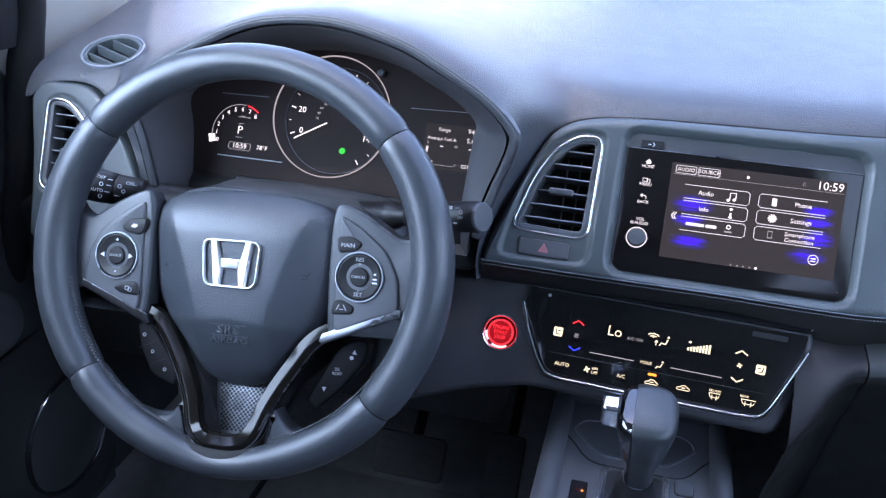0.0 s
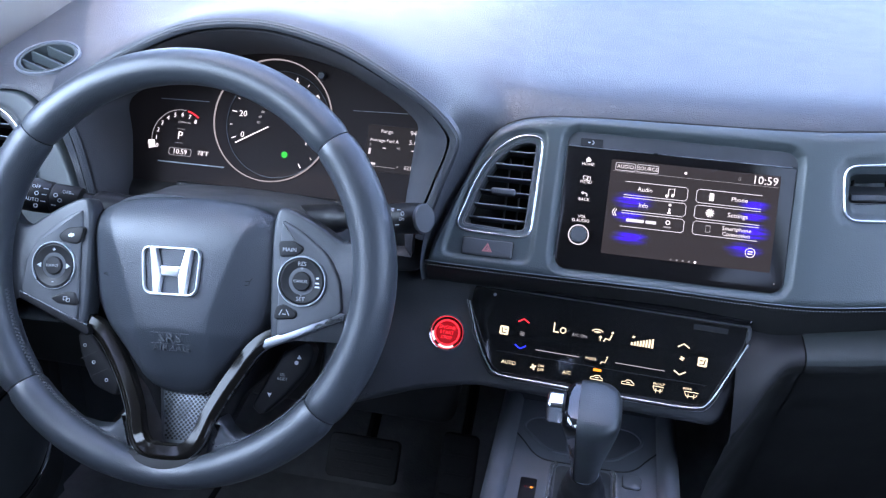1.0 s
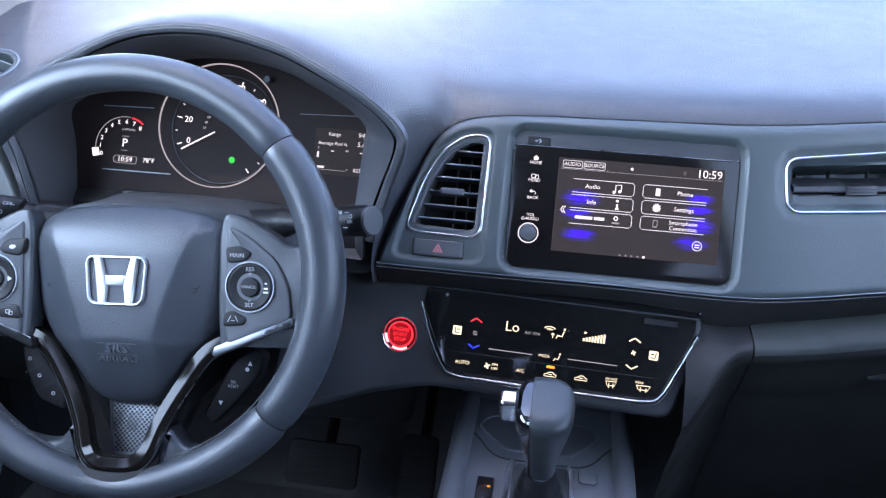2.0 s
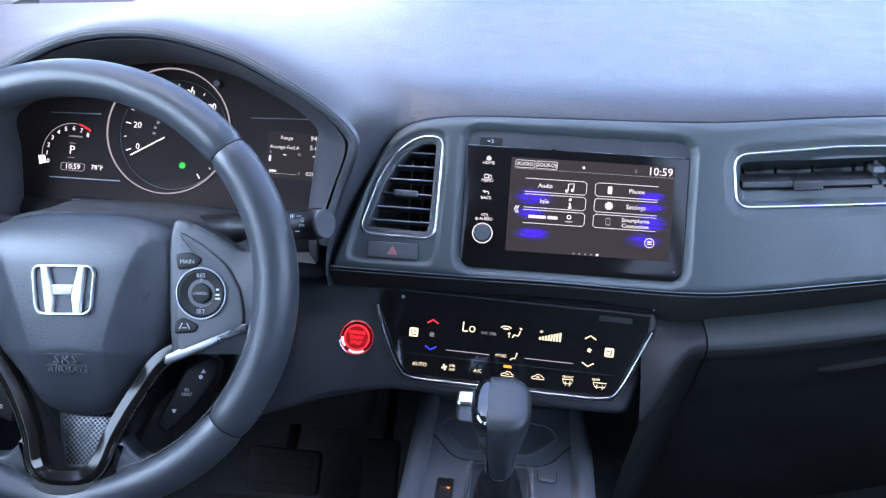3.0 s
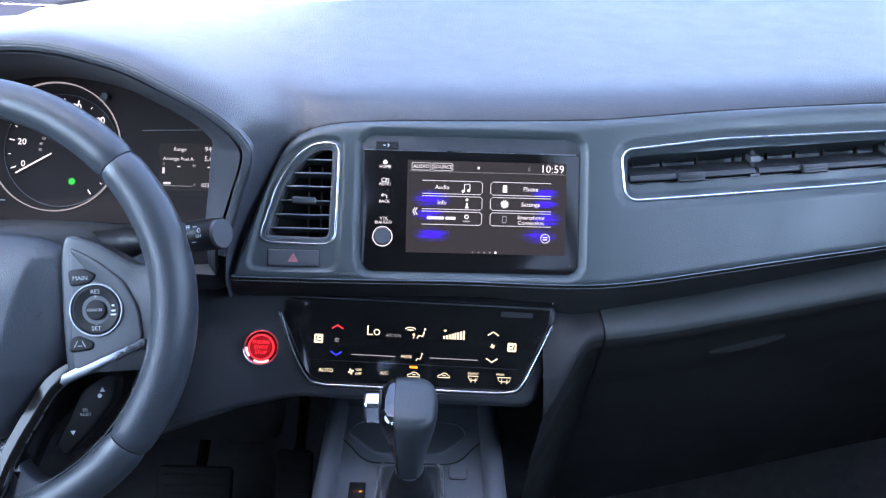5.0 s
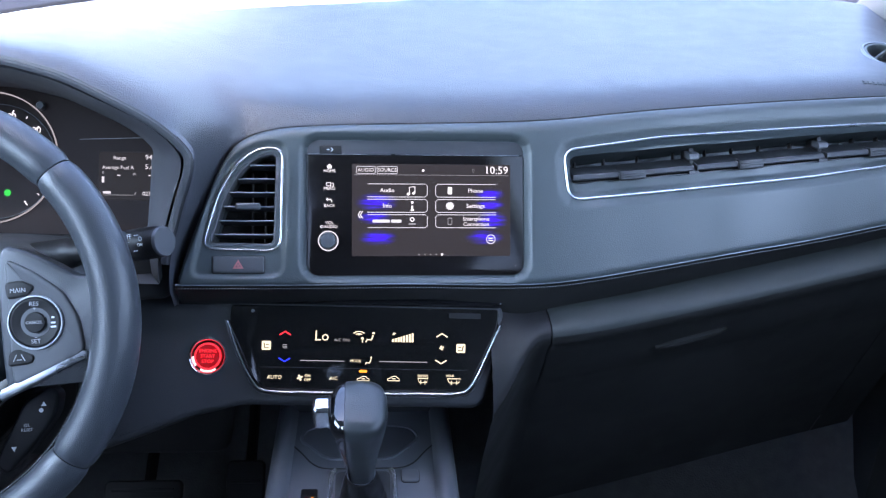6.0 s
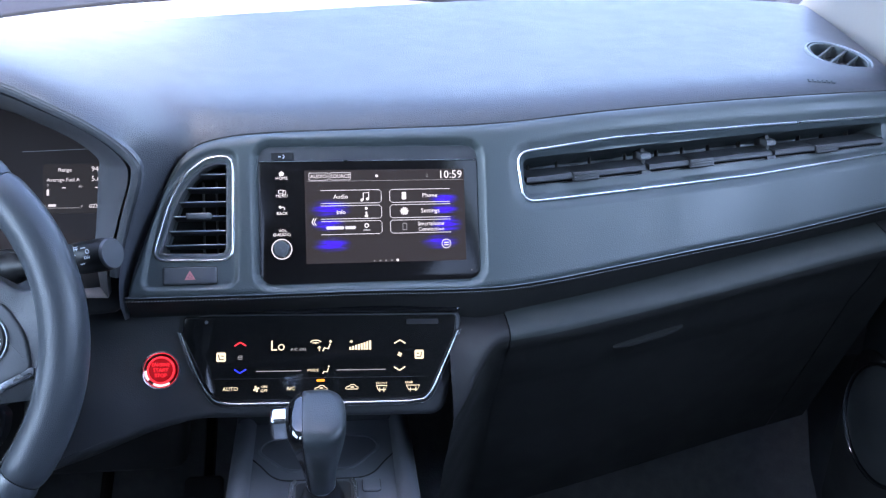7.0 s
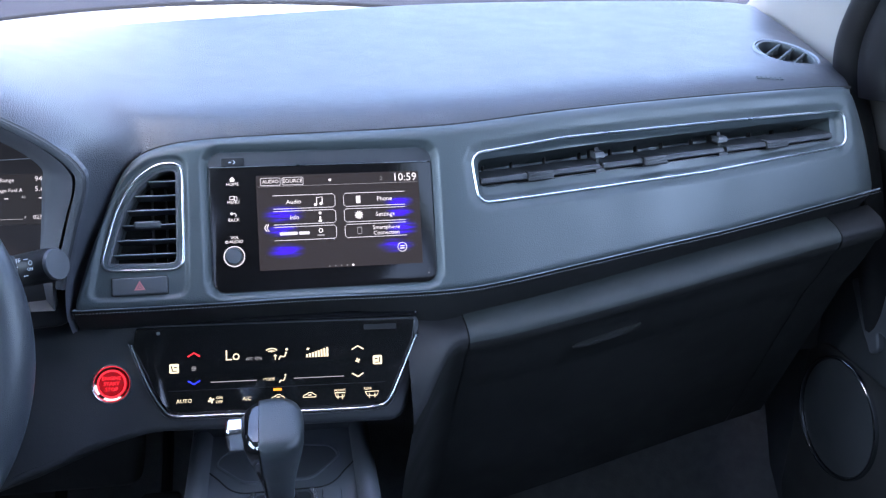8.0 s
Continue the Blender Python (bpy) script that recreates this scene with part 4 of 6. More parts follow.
# information display
info = part("info_display", plate(rrect(0.075, 0.0460, 0.002, 0.1378, 0.0518), 0.0006, 0.0012, 0.0002, 1), L_INFO, cluster, "dim lit information display")
letters("Range", 0.0050, 0.1199, 0.0690, 0.0014, L_DIMWHITE, info)
letters("94", 0.0066, 0.1432, 0.0697, 0.0014, L_DIMWHITE, info, align="LEFT")
letters("Average Fuel A", 0.0047, 0.1184, 0.0598, 0.0014, L_DIMWHITE, info)
letters("5.6", 0.0066, 0.1432, 0.0606, 0.0014, L_DIMWHITE, info, align="LEFT")
part("bar", strokes([[(0.1049, 0.0455), (0.1049, 0.0512)]], 0.0022, 0.0013), L_DIMWHITE, info)
for x in (0.1192, 0.1483):
    part("bar", strokes([[(x - 0.0016, 0.0525), (x + 0.0016, 0.0525)]], 0.0010, 0.0013), L_DIMWHITE, info)
letters("0", 0.0036, 0.1049, 0.0548, 0.0014, L_DIM, info)
letters("40", 0.0036, 0.1335, 0.0535, 0.0014, L_DIM, info)
part("fuel_bar", strokes([[(0.1052, 0.0362), (0.1122, 0.0362)]], 0.0022, 0.0013), L_DIMWHITE, info)
part("fuel_line", strokes([[(0.1045, 0.0338), (0.1330, 0.0338)]], 0.0004, 0.0013), L_DIM, info)
letters("E", 0.0038, 0.1025, 0.0352, 0.0014, L_DIM, info)
letters("F", 0.0038, 0.1349, 0.0349, 0.0014, L_DIM, info)
letters("0236", 0.0052, 0.1413, 0.0351, 0.0014, L_DIMWHITE, info, align="LEFT")

# ---- steering column ----
column = thing("steering_column", frame_at((0, 0.10, -0.03), 24.4), "grey plastic cover of the steering column", "steering column")
rows = []
for k in range(13):
    t = k / 12
    y = 0.050 + 0.14 * t
    half = 0.094 + 0.022 * t
    top = 0.040 - (y - 0.06) * 0.33
    rows.append([Vector((half * math.copysign(abs(math.cos(a)) ** 0.55, math.cos(a)), y, -0.03 + (top + 0.03) * max(0, math.sin(a)) ** 0.75 if math.sin(a) >= 0 else -0.03 - 0.06 * abs(math.sin(a)) ** 0.6)) for a in [2 * math.pi * i / 48 for i in range(48)]])
part("cover", loft(rows, True, True, True), COLUMNPL, column, "grey column cover", world=True)


def stalk(name, a, b, r0, r1, label, skin):
    """A column lever: slim neck, thicker grip in two collars, rounded end."""
    a, b = Vector(a), Vector(b)
    ax = (b - a).normalized()
    m = Matrix.Translation(a) @ ax.to_track_quat("Z", "Y").to_matrix().to_4x4()
    s = thing(name, m, label, "column lever")
    L = (b - a).length
    part("neck", turned([(r0 * 1.5, -0.03), (r0 * 1.5, L * 0.10), (r0 * 1.35, L * 0.16), (r0, L * 0.20), (r0, L * 0.34)], 28), BLACKPL, s)
    part("collar", turned([(r0 * 1.02, L * 0.30), (r1 * 0.96, L * 0.33), (r1, L * 0.36), (r1, L * 0.60), (r1 * 0.97, L * 0.615)], 28), BLACKPL, s)
    part("grip", turned([(r1 * 0.97, L * 0.625), (r1 * 1.04, L * 0.64), (r1 * 1.1, L * 0.80), (r1 * 1.1, L * 0.96), (r1 * 1.02, L), (r1 * 0.4, L + 0.001)], 32), skin, s)
    return s, m, L


def stalk_print(s, m, L, r, items):
    """White printing on the side of a lever that faces the seats."""
    inv = m.inverted().to_3x3()
    eye = Vector((0.33, -0.59, 0.33)) - m.translation
    out = inv @ eye
    out.z = 0
    out.normalize()
    along = Vector((0, 0, 1))
    if (m.to_3x3() @ along).x < 0:
        along = -along
    up = out.cross(along)
    base = Matrix((along, up, out)).transposed().to_4x4()
    for text, d, h, size in items:
        o = Vector((0, 0, d * L)) + out * (r * math.sqrt(max(0.1, 1 - (h / r) ** 2)) + 0.0004) + up * h
        f = Matrix.Translation(o) @ base
        if text == "-":
            me_geo = moved(strokes([[(-0.0022, 0), (0.0022, 0)]], 0.0007, 0), f)
            part("mark", me_geo, INK, s)
        elif text == "o":
            me_geo = moved(ring(circle(0.0019, n=20), circle(0.0012, n=20), 0, 0.0003, 0.0001), f)
            part("mark", me_geo, INK, s)
        else:
            ob = letters(text, size, 0, 0, 0, INK, s)
            ob.data.transform(f)


light_stalk, lm_, lL = stalk("light_stalk", (-0.098, 0.078, 0.010), (-0.180, 0.062, 0.022), 0.0098, 0.0138, "black headlight lever with white printing on the column", BLACKPL)
stalk_print(light_stalk, lm_, lL, 0.0151, [("OFF", 0.76, 0.0078, 0.0044), ("AUTO", 0.78, -0.0040, 0.0044), ("o", 0.74, 0.0020, 0), ("-", 0.66, 0.0072, 0), ("-", 0.66, 0.0018, 0), ("-", 0.665, -0.0042, 0), ("o", 0.74, -0.0090, 0)])
stalk_print(light_stalk, lm_, lL, 0.0140, [("OFF", 0.45, 0.0070, 0.0044), ("o", 0.50, -0.001, 0), ("o", 0.55, 0.003, 0), ("-", 0.40, 0.0065, 0), ("-", 0.56, -0.006, 0)])
wiper_stalk, wm_, wL = stalk("wiper_stalk", (0.093, 0.108, 0.012), (0.1935, 0.057, 0.0470), 0.0088, 0.0118, "black wiper lever with white printing on the column", BLACKPL)
part("end_cap", turned([(0.0122, wL - 0.002), (0.0122, wL + 0.0008), (0.0114, wL + 0.0020), (0.0005, wL + 0.0024)], 36), GREYPL, wiper_stalk, "dark grey end cap")
stalk_print(wiper_stalk, wm_, wL, 0.0130, [("OFF", 0.78, 0.0068, 0.0052), ("INT", 0.77, 0.0008, 0.0052), ("LO", 0.76, -0.0054, 0.0052), ("o", 0.905, 0.0040, 0), ("ON", 0.90, -0.0006, 0.0036), ("-", 0.86, 0.0072, 0), ("-", 0.85, -0.0050, 0), ("-", 0.69, 0.0065, 0), ("-", 0.68, 0.0010, 0), ("-", 0.67, -0.0050, 0)])
stalk_print(wiper_stalk, wm_, wL, 0.0120, [("o", 0.40, 0.004, 0), ("-", 0.42, -0.001, 0), ("o", 0.45, -0.005, 0)])

part("shroud_panel", moved(plate(rrect(0.066, 0.046, 0.012), -0.01, 0.0, 0.004), frame_at((0.146, 0.137, -0.021), 18, 8)), BLACKPL, column, "dark grey panel below the gauges", world=True)

# ---- steering wheel ----
wheel = thing("steering_wheel", WHEEL, "black leather steering wheel with chrome and gloss black trim", "steering wheel")
RC = 0.169


def rim_radius(a):
    """The rim is a little flattened at the top and the bottom."""
    return RC - 0.0065 * ((1 - math.cos(a)) / 2) ** 3 - 0.0042 * max(0.0, math.cos(a)) ** 2


def rim_arc(a0, a1, n):
    """A leather section of the rim from a0 to a1 degrees clockwise from the top, with tucked ends."""
    rings = []
    for k in range(n + 1):
        a = radians(a0 + (a1 - a0) * k / n)
        r = 0.0148 + 0.0022 * abs(math.sin(a)) ** 2 + 0.0006 * (1 - math.cos(a)) / 2
        edge = min(k, n - k)
        if edge == 0:
            r *= 0.90
        elif edge == 1:
            r *= 0.985
        thin = 0.0040 * math.exp(-((abs(math.degrees(a)) - 180) / 15) ** 2)
        r -= thin
        c = Vector((math.sin(a), math.cos(a), 0))
        ring_pts = []
        for i in range(24):
            b = 2 * math.pi * i / 24
            ring_pts.append(c * (rim_radius(a) + thin + r * math.cos(b) * (1.0 + 0.05 * math.cos(b))) + Vector((0, 0, 1.08 * r * math.sin(b))))
        rings.append(ring_pts)
    return loft(rings, True, True, True)


S1, S2 = 50.6, 128.6
part("rim_top", rim_arc(-S1 + 0.15, S1 - 0.15, 50), LEATHER, wheel, "smooth leather upper rim")
part("rim_grip", rim_arc(S1 + 0.15, S2 - 0.15, 44), LEATHER, wheel)
part("rim_grip", rim_arc(-S2 + 0.15, -S1 - 0.15, 44), LEATHER, wheel)
part("rim_bottom", rim_arc(S2 + 0.15, 360 - S2 - 0.15, 50), LEATHER, wheel)
part("rim_core", sweep([Vector((rim_radius(radians(a)) * math.sin(radians(a)), rim_radius(radians(a)) * math.cos(radians(a)), 0)) for a in range(0, 360, 4)], disc_prof(0.0108, 12), True), SEAM, wheel)
stx = []
for a0, a1 in ((98, 164), (196, 262)):
    for k in range(int((a1 - a0) / 1.25)):
        a = a0 + 1.25 * k
        for da, w0, w1 in ((0.0, 0.0005, 0.0050), (0.55, 0.0050, 0.0005)):
            p, q2 = radians(a + da), radians(a + da + 0.5)
            rr = RC - 0.0164 - 0.0065 * ((1 - math.cos(p)) / 2) ** 3
            stx.append(sweep([Vector((rr * math.sin(p), rr * math.cos(p), w0)), Vector(((rr + 0.0006) * math.sin(q2), (rr + 0.0006) * math.cos(q2), w1))], disc_prof(0.00048, 5)))
tagged(part("rim_stitching", join(*stx), THREAD, wheel, "grey cross stitches inside the rim"), kind="stuff")


def both(pts):
    return [Vector((-p[0], p[1])) for p in reversed(pts)]


SPOKE = [(0.172, 0.060), (0.1640, 0.046), (0.1530, 0.0330), (0.1390, 0.0300), (0.1240, 0.0390), (0.1060, 0.0490), (0.0890, 0.0550), (0.082, 0.048), (0.080, 0.02), (0.082, -0.045), (0.090, -0.054), (0.118, -0.046), (0.144, -0.036), (0.156, -0.046), (0.164, -0.05), (0.172, 0.0)]
SPOKE = [Vector((p.x, p.y)) for p in spline([(*p, 0) for p in SPOKE], 4, True)]
POD = rounded([Vector(p) for p in ((0.0880, 0.0455), (0.0960, 0.0420), (0.1090, 0.0345), (0.1290, 0.0185), (0.1395, -0.0020), (0.1425, -0.0275), (0.0890, -0.0500), (0.0880, -0.0350))], 0.006, 4)
for sgn in (1, -1):
    flip = (lambda pts: pts) if sgn > 0 else both
    part("spoke", plate(flip(SPOKE), -0.026, -0.0070, 0.0035, 4), LEATHER, wheel, "leather covered spoke")
    pod = part("button_pod", plate(flip(POD), -0.020, -0.0045, 0.0022, 4), GREYPL, wheel, "dark grey button pod")
    cx, cy = (0.1078, -0.0030) if sgn > 0 else (-0.1115, -0.0030)
    part("pod_ring", moved(turned([(0.0190, -0.008), (0.0190, -0.0034), (0.0194, -0.0028), (0.0200, -0.0028), (0.0204, -0.0036), (0.0206, -0.008)], 72), pose(cx, cy, 0)), SATIN, pod, "chrome ring")
    part("rocker", moved(turned([(0.0188, -0.008), (0.0188, -0.0040), (0.0172, -0.0030), (0.0120, -0.0042), (0.0085, -0.0052), (0.0082, -0.009)], 56), pose(cx, cy, 0)), BLACKPL, pod, "black ring shaped rocker button")
    part("centre_button", moved(turned([(0.0078, -0.009), (0.0078, -0.0032), (0.0070, -0.0022), (0.001, -0.0018)], 32), pose(cx, cy, 0)), BLACKPL, pod)
    if sgn > 0:
        up_btn = [(0.0875, 0.0272), (0.0990, 0.0285), (0.1090, 0.0236), (0.1035, 0.0175), (0.0890, 0.0155)]
        low_btn = [(0.0862, -0.0345), (0.0880, -0.0250), (0.0935, -0.0225), (0.1055, -0.0278), (0.1035, -0.0330)]
    else:
        up_btn = [(-0.1080, 0.0225), (-0.1000, 0.0290), (-0.0845, 0.0305), (-0.0870, 0.0200), (-0.0905, 0.0165), (-0.1050, 0.0180)]
        low_btn = [(-0.1130, -0.0300), (-0.1000, -0.0250), (-0.0905, -0.0245), (-0.0880, -0.0352), (-0.1060, -0.0345)]
    for pts in (up_btn, low_btn):
        o = rounded([Vector(p) for p in pts], 0.003, 4)
        part("button_gap", plate(inset(o, -0.0006), -0.008, -0.00425, 0.0001, 1), SEAM, pod)
        part("button", plate(o, -0.008, -0.0032, 0.0009, 3), BLACKPL, pod)
    if sgn > 0:
        letters("MAIN", 0.0048, 0.0968, 0.0215, -0.0030, DIMINK, pod)
        letters("CANCEL", 0.0032, cx, cy, -0.0016, DIMINK, pod)
        letters("RES", 0.0046, cx, cy + 0.0138, -0.0031, DIMINK, pod)
        letters("+", 0.0046, cx, cy + 0.0102, -0.0034, DIMINK, pod)
        letters("SET", 0.0046, cx, cy - 0.0142, -0.0031, DIMINK, pod)
        letters("-", 0.0046, cx, cy - 0.0108, -0.0034, DIMINK, pod)
        part("symbol", strokes([[(cx + 0.0112, cy - 0.004), (cx + 0.0152, cy - 0.004)], [(cx + 0.0116, cy - 0.001), (cx + 0.0148, cy - 0.001)], [(cx + 0.0122, cy + 0.003), (cx + 0.0142, cy + 0.003)]], 0.0013, -0.0036), INK, pod)
        part("symbol", strokes([[(0.0905, -0.0310), (0.0930, -0.0262)], [(0.0990, -0.0310), (0.0965, -0.0262)], [(0.0930, -0.0300), (0.0965, -0.0300)]], 0.0006, -0.0031), DIMINK, pod)
    else:
        letters("SOURCE", 0.0030, cx, cy, -0.0016, DIMINK, pod)
        letters("+", 0.0062, cx, cy + 0.0132, -0.0031, INK, pod)
        letters("-", 0.0062, cx, cy - 0.0132, -0.0031, INK, pod)
        part("arrow", tri((cx - 0.0155, cy), (cx - 0.0118, cy + 0.002), (cx - 0.0118, cy - 0.002), -0.0042, -0.0031), INK, pod)
        part("arrow", tri((cx + 0.0155, cy), (cx + 0.0118, cy - 0.002), (cx + 0.0118, cy + 0.002), -0.0042, -0.0031), INK, pod)
        part("symbol", strokes([[(-0.0985, 0.0225), (-0.0955, 0.0245)], [(-0.0965, 0.0222), (-0.0935, 0.0242)]], 0.0020, -0.0031), INK, pod)
        part("symbol", ring(rrect(0.0042, 0.0034, 0.0006, -0.0990, -0.0300), rrect(0.003, 0.0022, 0.0004, -0.0990, -0.0300), -0.0034, -0.0029, 0.0001), DIMINK, pod)
        part("symbol", ring(rrect(0.0036, 0.0034, 0.0006, -0.0965, -0.0312), rrect(0.0024, 0.0022, 0.0004, -0.0965, -0.0312), -0.0034, -0.0029, 0.0001), DIMINK, pod)

# airbag cover
HUB = [(0.0, 0.0605, 0), (0.040, 0.0585, 0), (0.068, 0.0520, 0), (0.0815, 0.0430, 0), (0.0868, 0.0280, 0), (0.0872, 0.0050, 0), (0.0845, -0.0230, 0), (0.0745, -0.0440, 0), (0.052, -0.0710, 0), (0.029, -0.0985, 0), (0.0, -0.1060, 0)]
HUB = spline([(-x, y, z) for x, y, z in reversed(HUB[1:-1])] + HUB, 8, True)


def hub_height(x, y, s_in):
    """The cover's face: domed, rolled over at the top, a flat middle between two side facets and a chin."""
    h = -0.0125 + 0.0165 * (1 - s_in ** 3.6) ** 0.62
    wide = 0.030 + 0.030 * max(0.0, min(1.0, (y + 0.045) / 0.085)) ** 1.2
    over = max(0.0, abs(x) - wide)
    h -= 0.34 * over * over / (over + 0.003)
    chin = max(0.0, -0.046 - 0.10 * abs(x) - y)
    h -= 0.30 * chin * chin / (chin + 0.0015)
    return h - 0.012 * max(0.0, (y - 0.020) / 0.040) ** 2


HUB_MID = Vector((0, -0.012, 0))
rings = []
for k in range(49):
    t = k / 48
    rings.append([Vector((q2.x, q2.y, hub_height(q2.x, q2.y, 1 - t))) for q2 in [HUB_MID + (p - HUB_MID) * (1 - t) for p in HUB]])
cover = part("airbag_cover", loft([[p + Vector((0, 0, -0.012)) for p in rings[0]]] + rings, True), HUBSKIN, wheel, "dark grey moulded airbag cover")


def hub_z(x, y):
    lo_s, hi_s = 0.02, 1.0
    for _ in range(20):
        m_s = (lo_s + hi_s) / 2
        ins = signed(np.array([x]), np.array([y]), [HUB_MID + (p - HUB_MID) * m_s for p in HUB])[0] < 0
        lo_s, hi_s = (lo_s, m_s) if ins else (m_s, hi_s)
    return hub_height(x, y, hi_s)


for y, txt, size in ((-0.0560, "SRS", 0.0100), (-0.0645, "AIRBAG", 0.0072)):
    letters(txt, size, 0.0, y, hub_z(0, y) + 0.0006, HUBSKIN, cover, thick=0.0010, wide=1.35)
for y in (-0.0515, -0.0605):
    part("emboss_line", strokes([[(-0.017, y), (0.017, y)]], 0.0006, hub_z(0, y) + 0.0008), HUBSKIN, cover)
part("horn_mark", strokes([[(-0.066, -0.0070), (-0.060, -0.0050), (-0.060, -0.0090), (-0.066, -0.0070)]], 0.0006, hub_z(-0.063, -0.007) + 0.0003), SEAM, cover)
part("horn_mark", strokes([[(0.057, -0.0060), (0.064, -0.0060), (0.066, -0.0030)], [(0.057, -0.0060), (0.0585, -0.0090), (0.063, -0.0090), (0.064, -0.0060)]], 0.0006, hub_z(0.061, -0.007) + 0.0003), SEAM, cover)
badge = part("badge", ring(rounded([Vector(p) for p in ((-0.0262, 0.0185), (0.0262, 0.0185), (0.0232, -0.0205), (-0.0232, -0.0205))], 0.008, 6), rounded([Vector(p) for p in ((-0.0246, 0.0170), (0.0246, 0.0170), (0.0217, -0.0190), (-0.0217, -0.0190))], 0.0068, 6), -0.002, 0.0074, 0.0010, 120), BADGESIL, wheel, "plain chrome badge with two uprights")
for sgn in (1, -1):
    o = [Vector(p) for p in ((0.0128, 0.0175), (0.0188, 0.0175), (0.0142, -0.0195), (0.0086, -0.0195), (0.0070, -0.006), (0.0086, 0.002))]
    part("badge_bar", plate(o if sgn > 0 else both(o), -0.002, 0.0074, 0.0010, 2), BADGESIL, badge)
part("badge_bar", plate(rounded([Vector(p) for p in ((-0.0088, 0.0028), (0.0088, 0.0028), (0.0080, -0.0052), (-0.0080, -0.0052))], 0.001, 2), -0.002, 0.0070, 0.0010, 2), BADGESIL, badge)

# lower spoke
WING = [Vector((p.x, p.y)) for p in spline([(*p, 0) for p in ((0.030, -0.152), (0.036, -0.128), (0.0415, -0.1190), (0.0475, -0.1270), (0.0580, -0.1345), (0.074, -0.1360), (0.090, -0.1330), (0.114, -0.129), (0.080, -0.155), (0.050, -0.166), (0.026, -0.168))], 4, True)]
for sgn in (1, -1):
    part("lower_spoke", plate(WING if sgn > 0 else both(WING), -0.028, -0.0065, 0.006, 4), LEATHER, wheel, "leather covered lower spoke")
part("spoke_back", plate(rounded([Vector(p) for p in ((-0.150, -0.028), (-0.074, -0.04), (0.074, -0.04), (0.150, -0.028), (0.088, -0.066), (0.046, -0.105), (0.024, -0.150), (-0.024, -0.150), (-0.046, -0.105), (-0.088, -0.066))], 0.008, 4), -0.062, -0.047, 0.003, 3), SWITCHPL, wheel, "gloss black spoke back")
ARM = spline([(-0.1545, -0.0300, -0.0150), (-0.1120, -0.0410, -0.0150), (-0.0730, -0.0555, -0.0140), (-0.0500, -0.0860, -0.0120), (-0.0345, -0.1150, -0.0060), (-0.0262, -0.1380, 0.0), (-0.0150, -0.1475, 0.0040), (0.0, -0.1490, 0.0045)], 8)
ARM = ARM + [Vector((-p.x, p.y, p.z)) for p in reversed(ARM[:-1])]
part("trim_band", sweep(ARM, [(-0.0072, -0.008), (-0.0069, 0.0002), (-0.0064, 0.0010), (0.0006, 0.0027), (0.0014, 0.0028), (0.0062, 0.0012), (0.0070, 0.0002), (0.0072, -0.008)]), BAND, wheel, "gloss black trim round the lower spoke")
for e in (1,):
    part("trim_edge", sweep([p + Vector((0, 0, 0.0006)) for p in ARM], [(e * 0.0064, -0.0012), (e * 0.0066, 0.0004), (e * 0.0070, 0.0003), (e * 0.0074, -0.0016)]), SATIN, wheel, "thin chrome edge")
for sgn in (1, -1):
    o = [Vector(p) for p in ((0.0768, -0.0575), (0.0795, -0.0600), (0.1430, -0.0325), (0.1440, -0.0270), (0.1390, -0.0260), (0.0790, -0.0515))]
    part("pod_blade", plate(o if sgn > 0 else both(o), -0.014, -0.0050, 0.0014, 3), SATIN if sgn > 0 else SWITCHPL, wheel, "slim bright blade below the pod" if sgn > 0 else "slim black blade below the pod")
part("blade_line", sweep([Vector((-0.143, -0.0262, -0.0048)), Vector((-0.079, -0.0510, -0.0048))], disc_prof(0.0005, 6)), SATIN, wheel, "fine bright line below the pod")
PERF = rounded([Vector(p) for p in ((-0.0275, -0.088), (0.0275, -0.088), (0.0155, -0.1485), (-0.0155, -0.1485))], 0.006, 4)

LEAN = pose(0, -0.1485, -0.0257, -14) @ pose(0, 0.1485, 0.0257)   # the plate sinks towards the hub


def perforated():
    geos, cell = [], 0.0040
    inner = inset(resample(PERF, 60), 0.0016)
    P = np.array([[p.x, p.y] for p in inner])
    for j in range(-76, -40):
        for i in range(-14, 15):
            x, y = i * cell * 0.5 * 2 + (j % 2) * cell / 2, j * cell * 0.5 * 1.0
            if signed(np.array([x]), np.array([y]), inner)[0] > -0.0010:
                continue
            geos.append(moved(turned([(0.00108, 0.0), (0.00108, 0.0006)], 10), pose(x, y, -0.0258)))
    return join(*geos)


part("speaker_plate", moved(plate(PERF, -0.036, -0.0257, 0.001, 2), LEAN), MESHPL, wheel, "silver grey perforated plate")
tagged(part("hole_pattern", moved(perforated(), LEAN), VOID, wheel, "small dark holes"), kind="stuff")
part("speaker_rim", moved(ring(inset(resample(PERF, 60), -0.0012), inset(resample(PERF, 60), 0.0008), -0.036, -0.0248, 0.0004), LEAN), GREYPL, wheel)

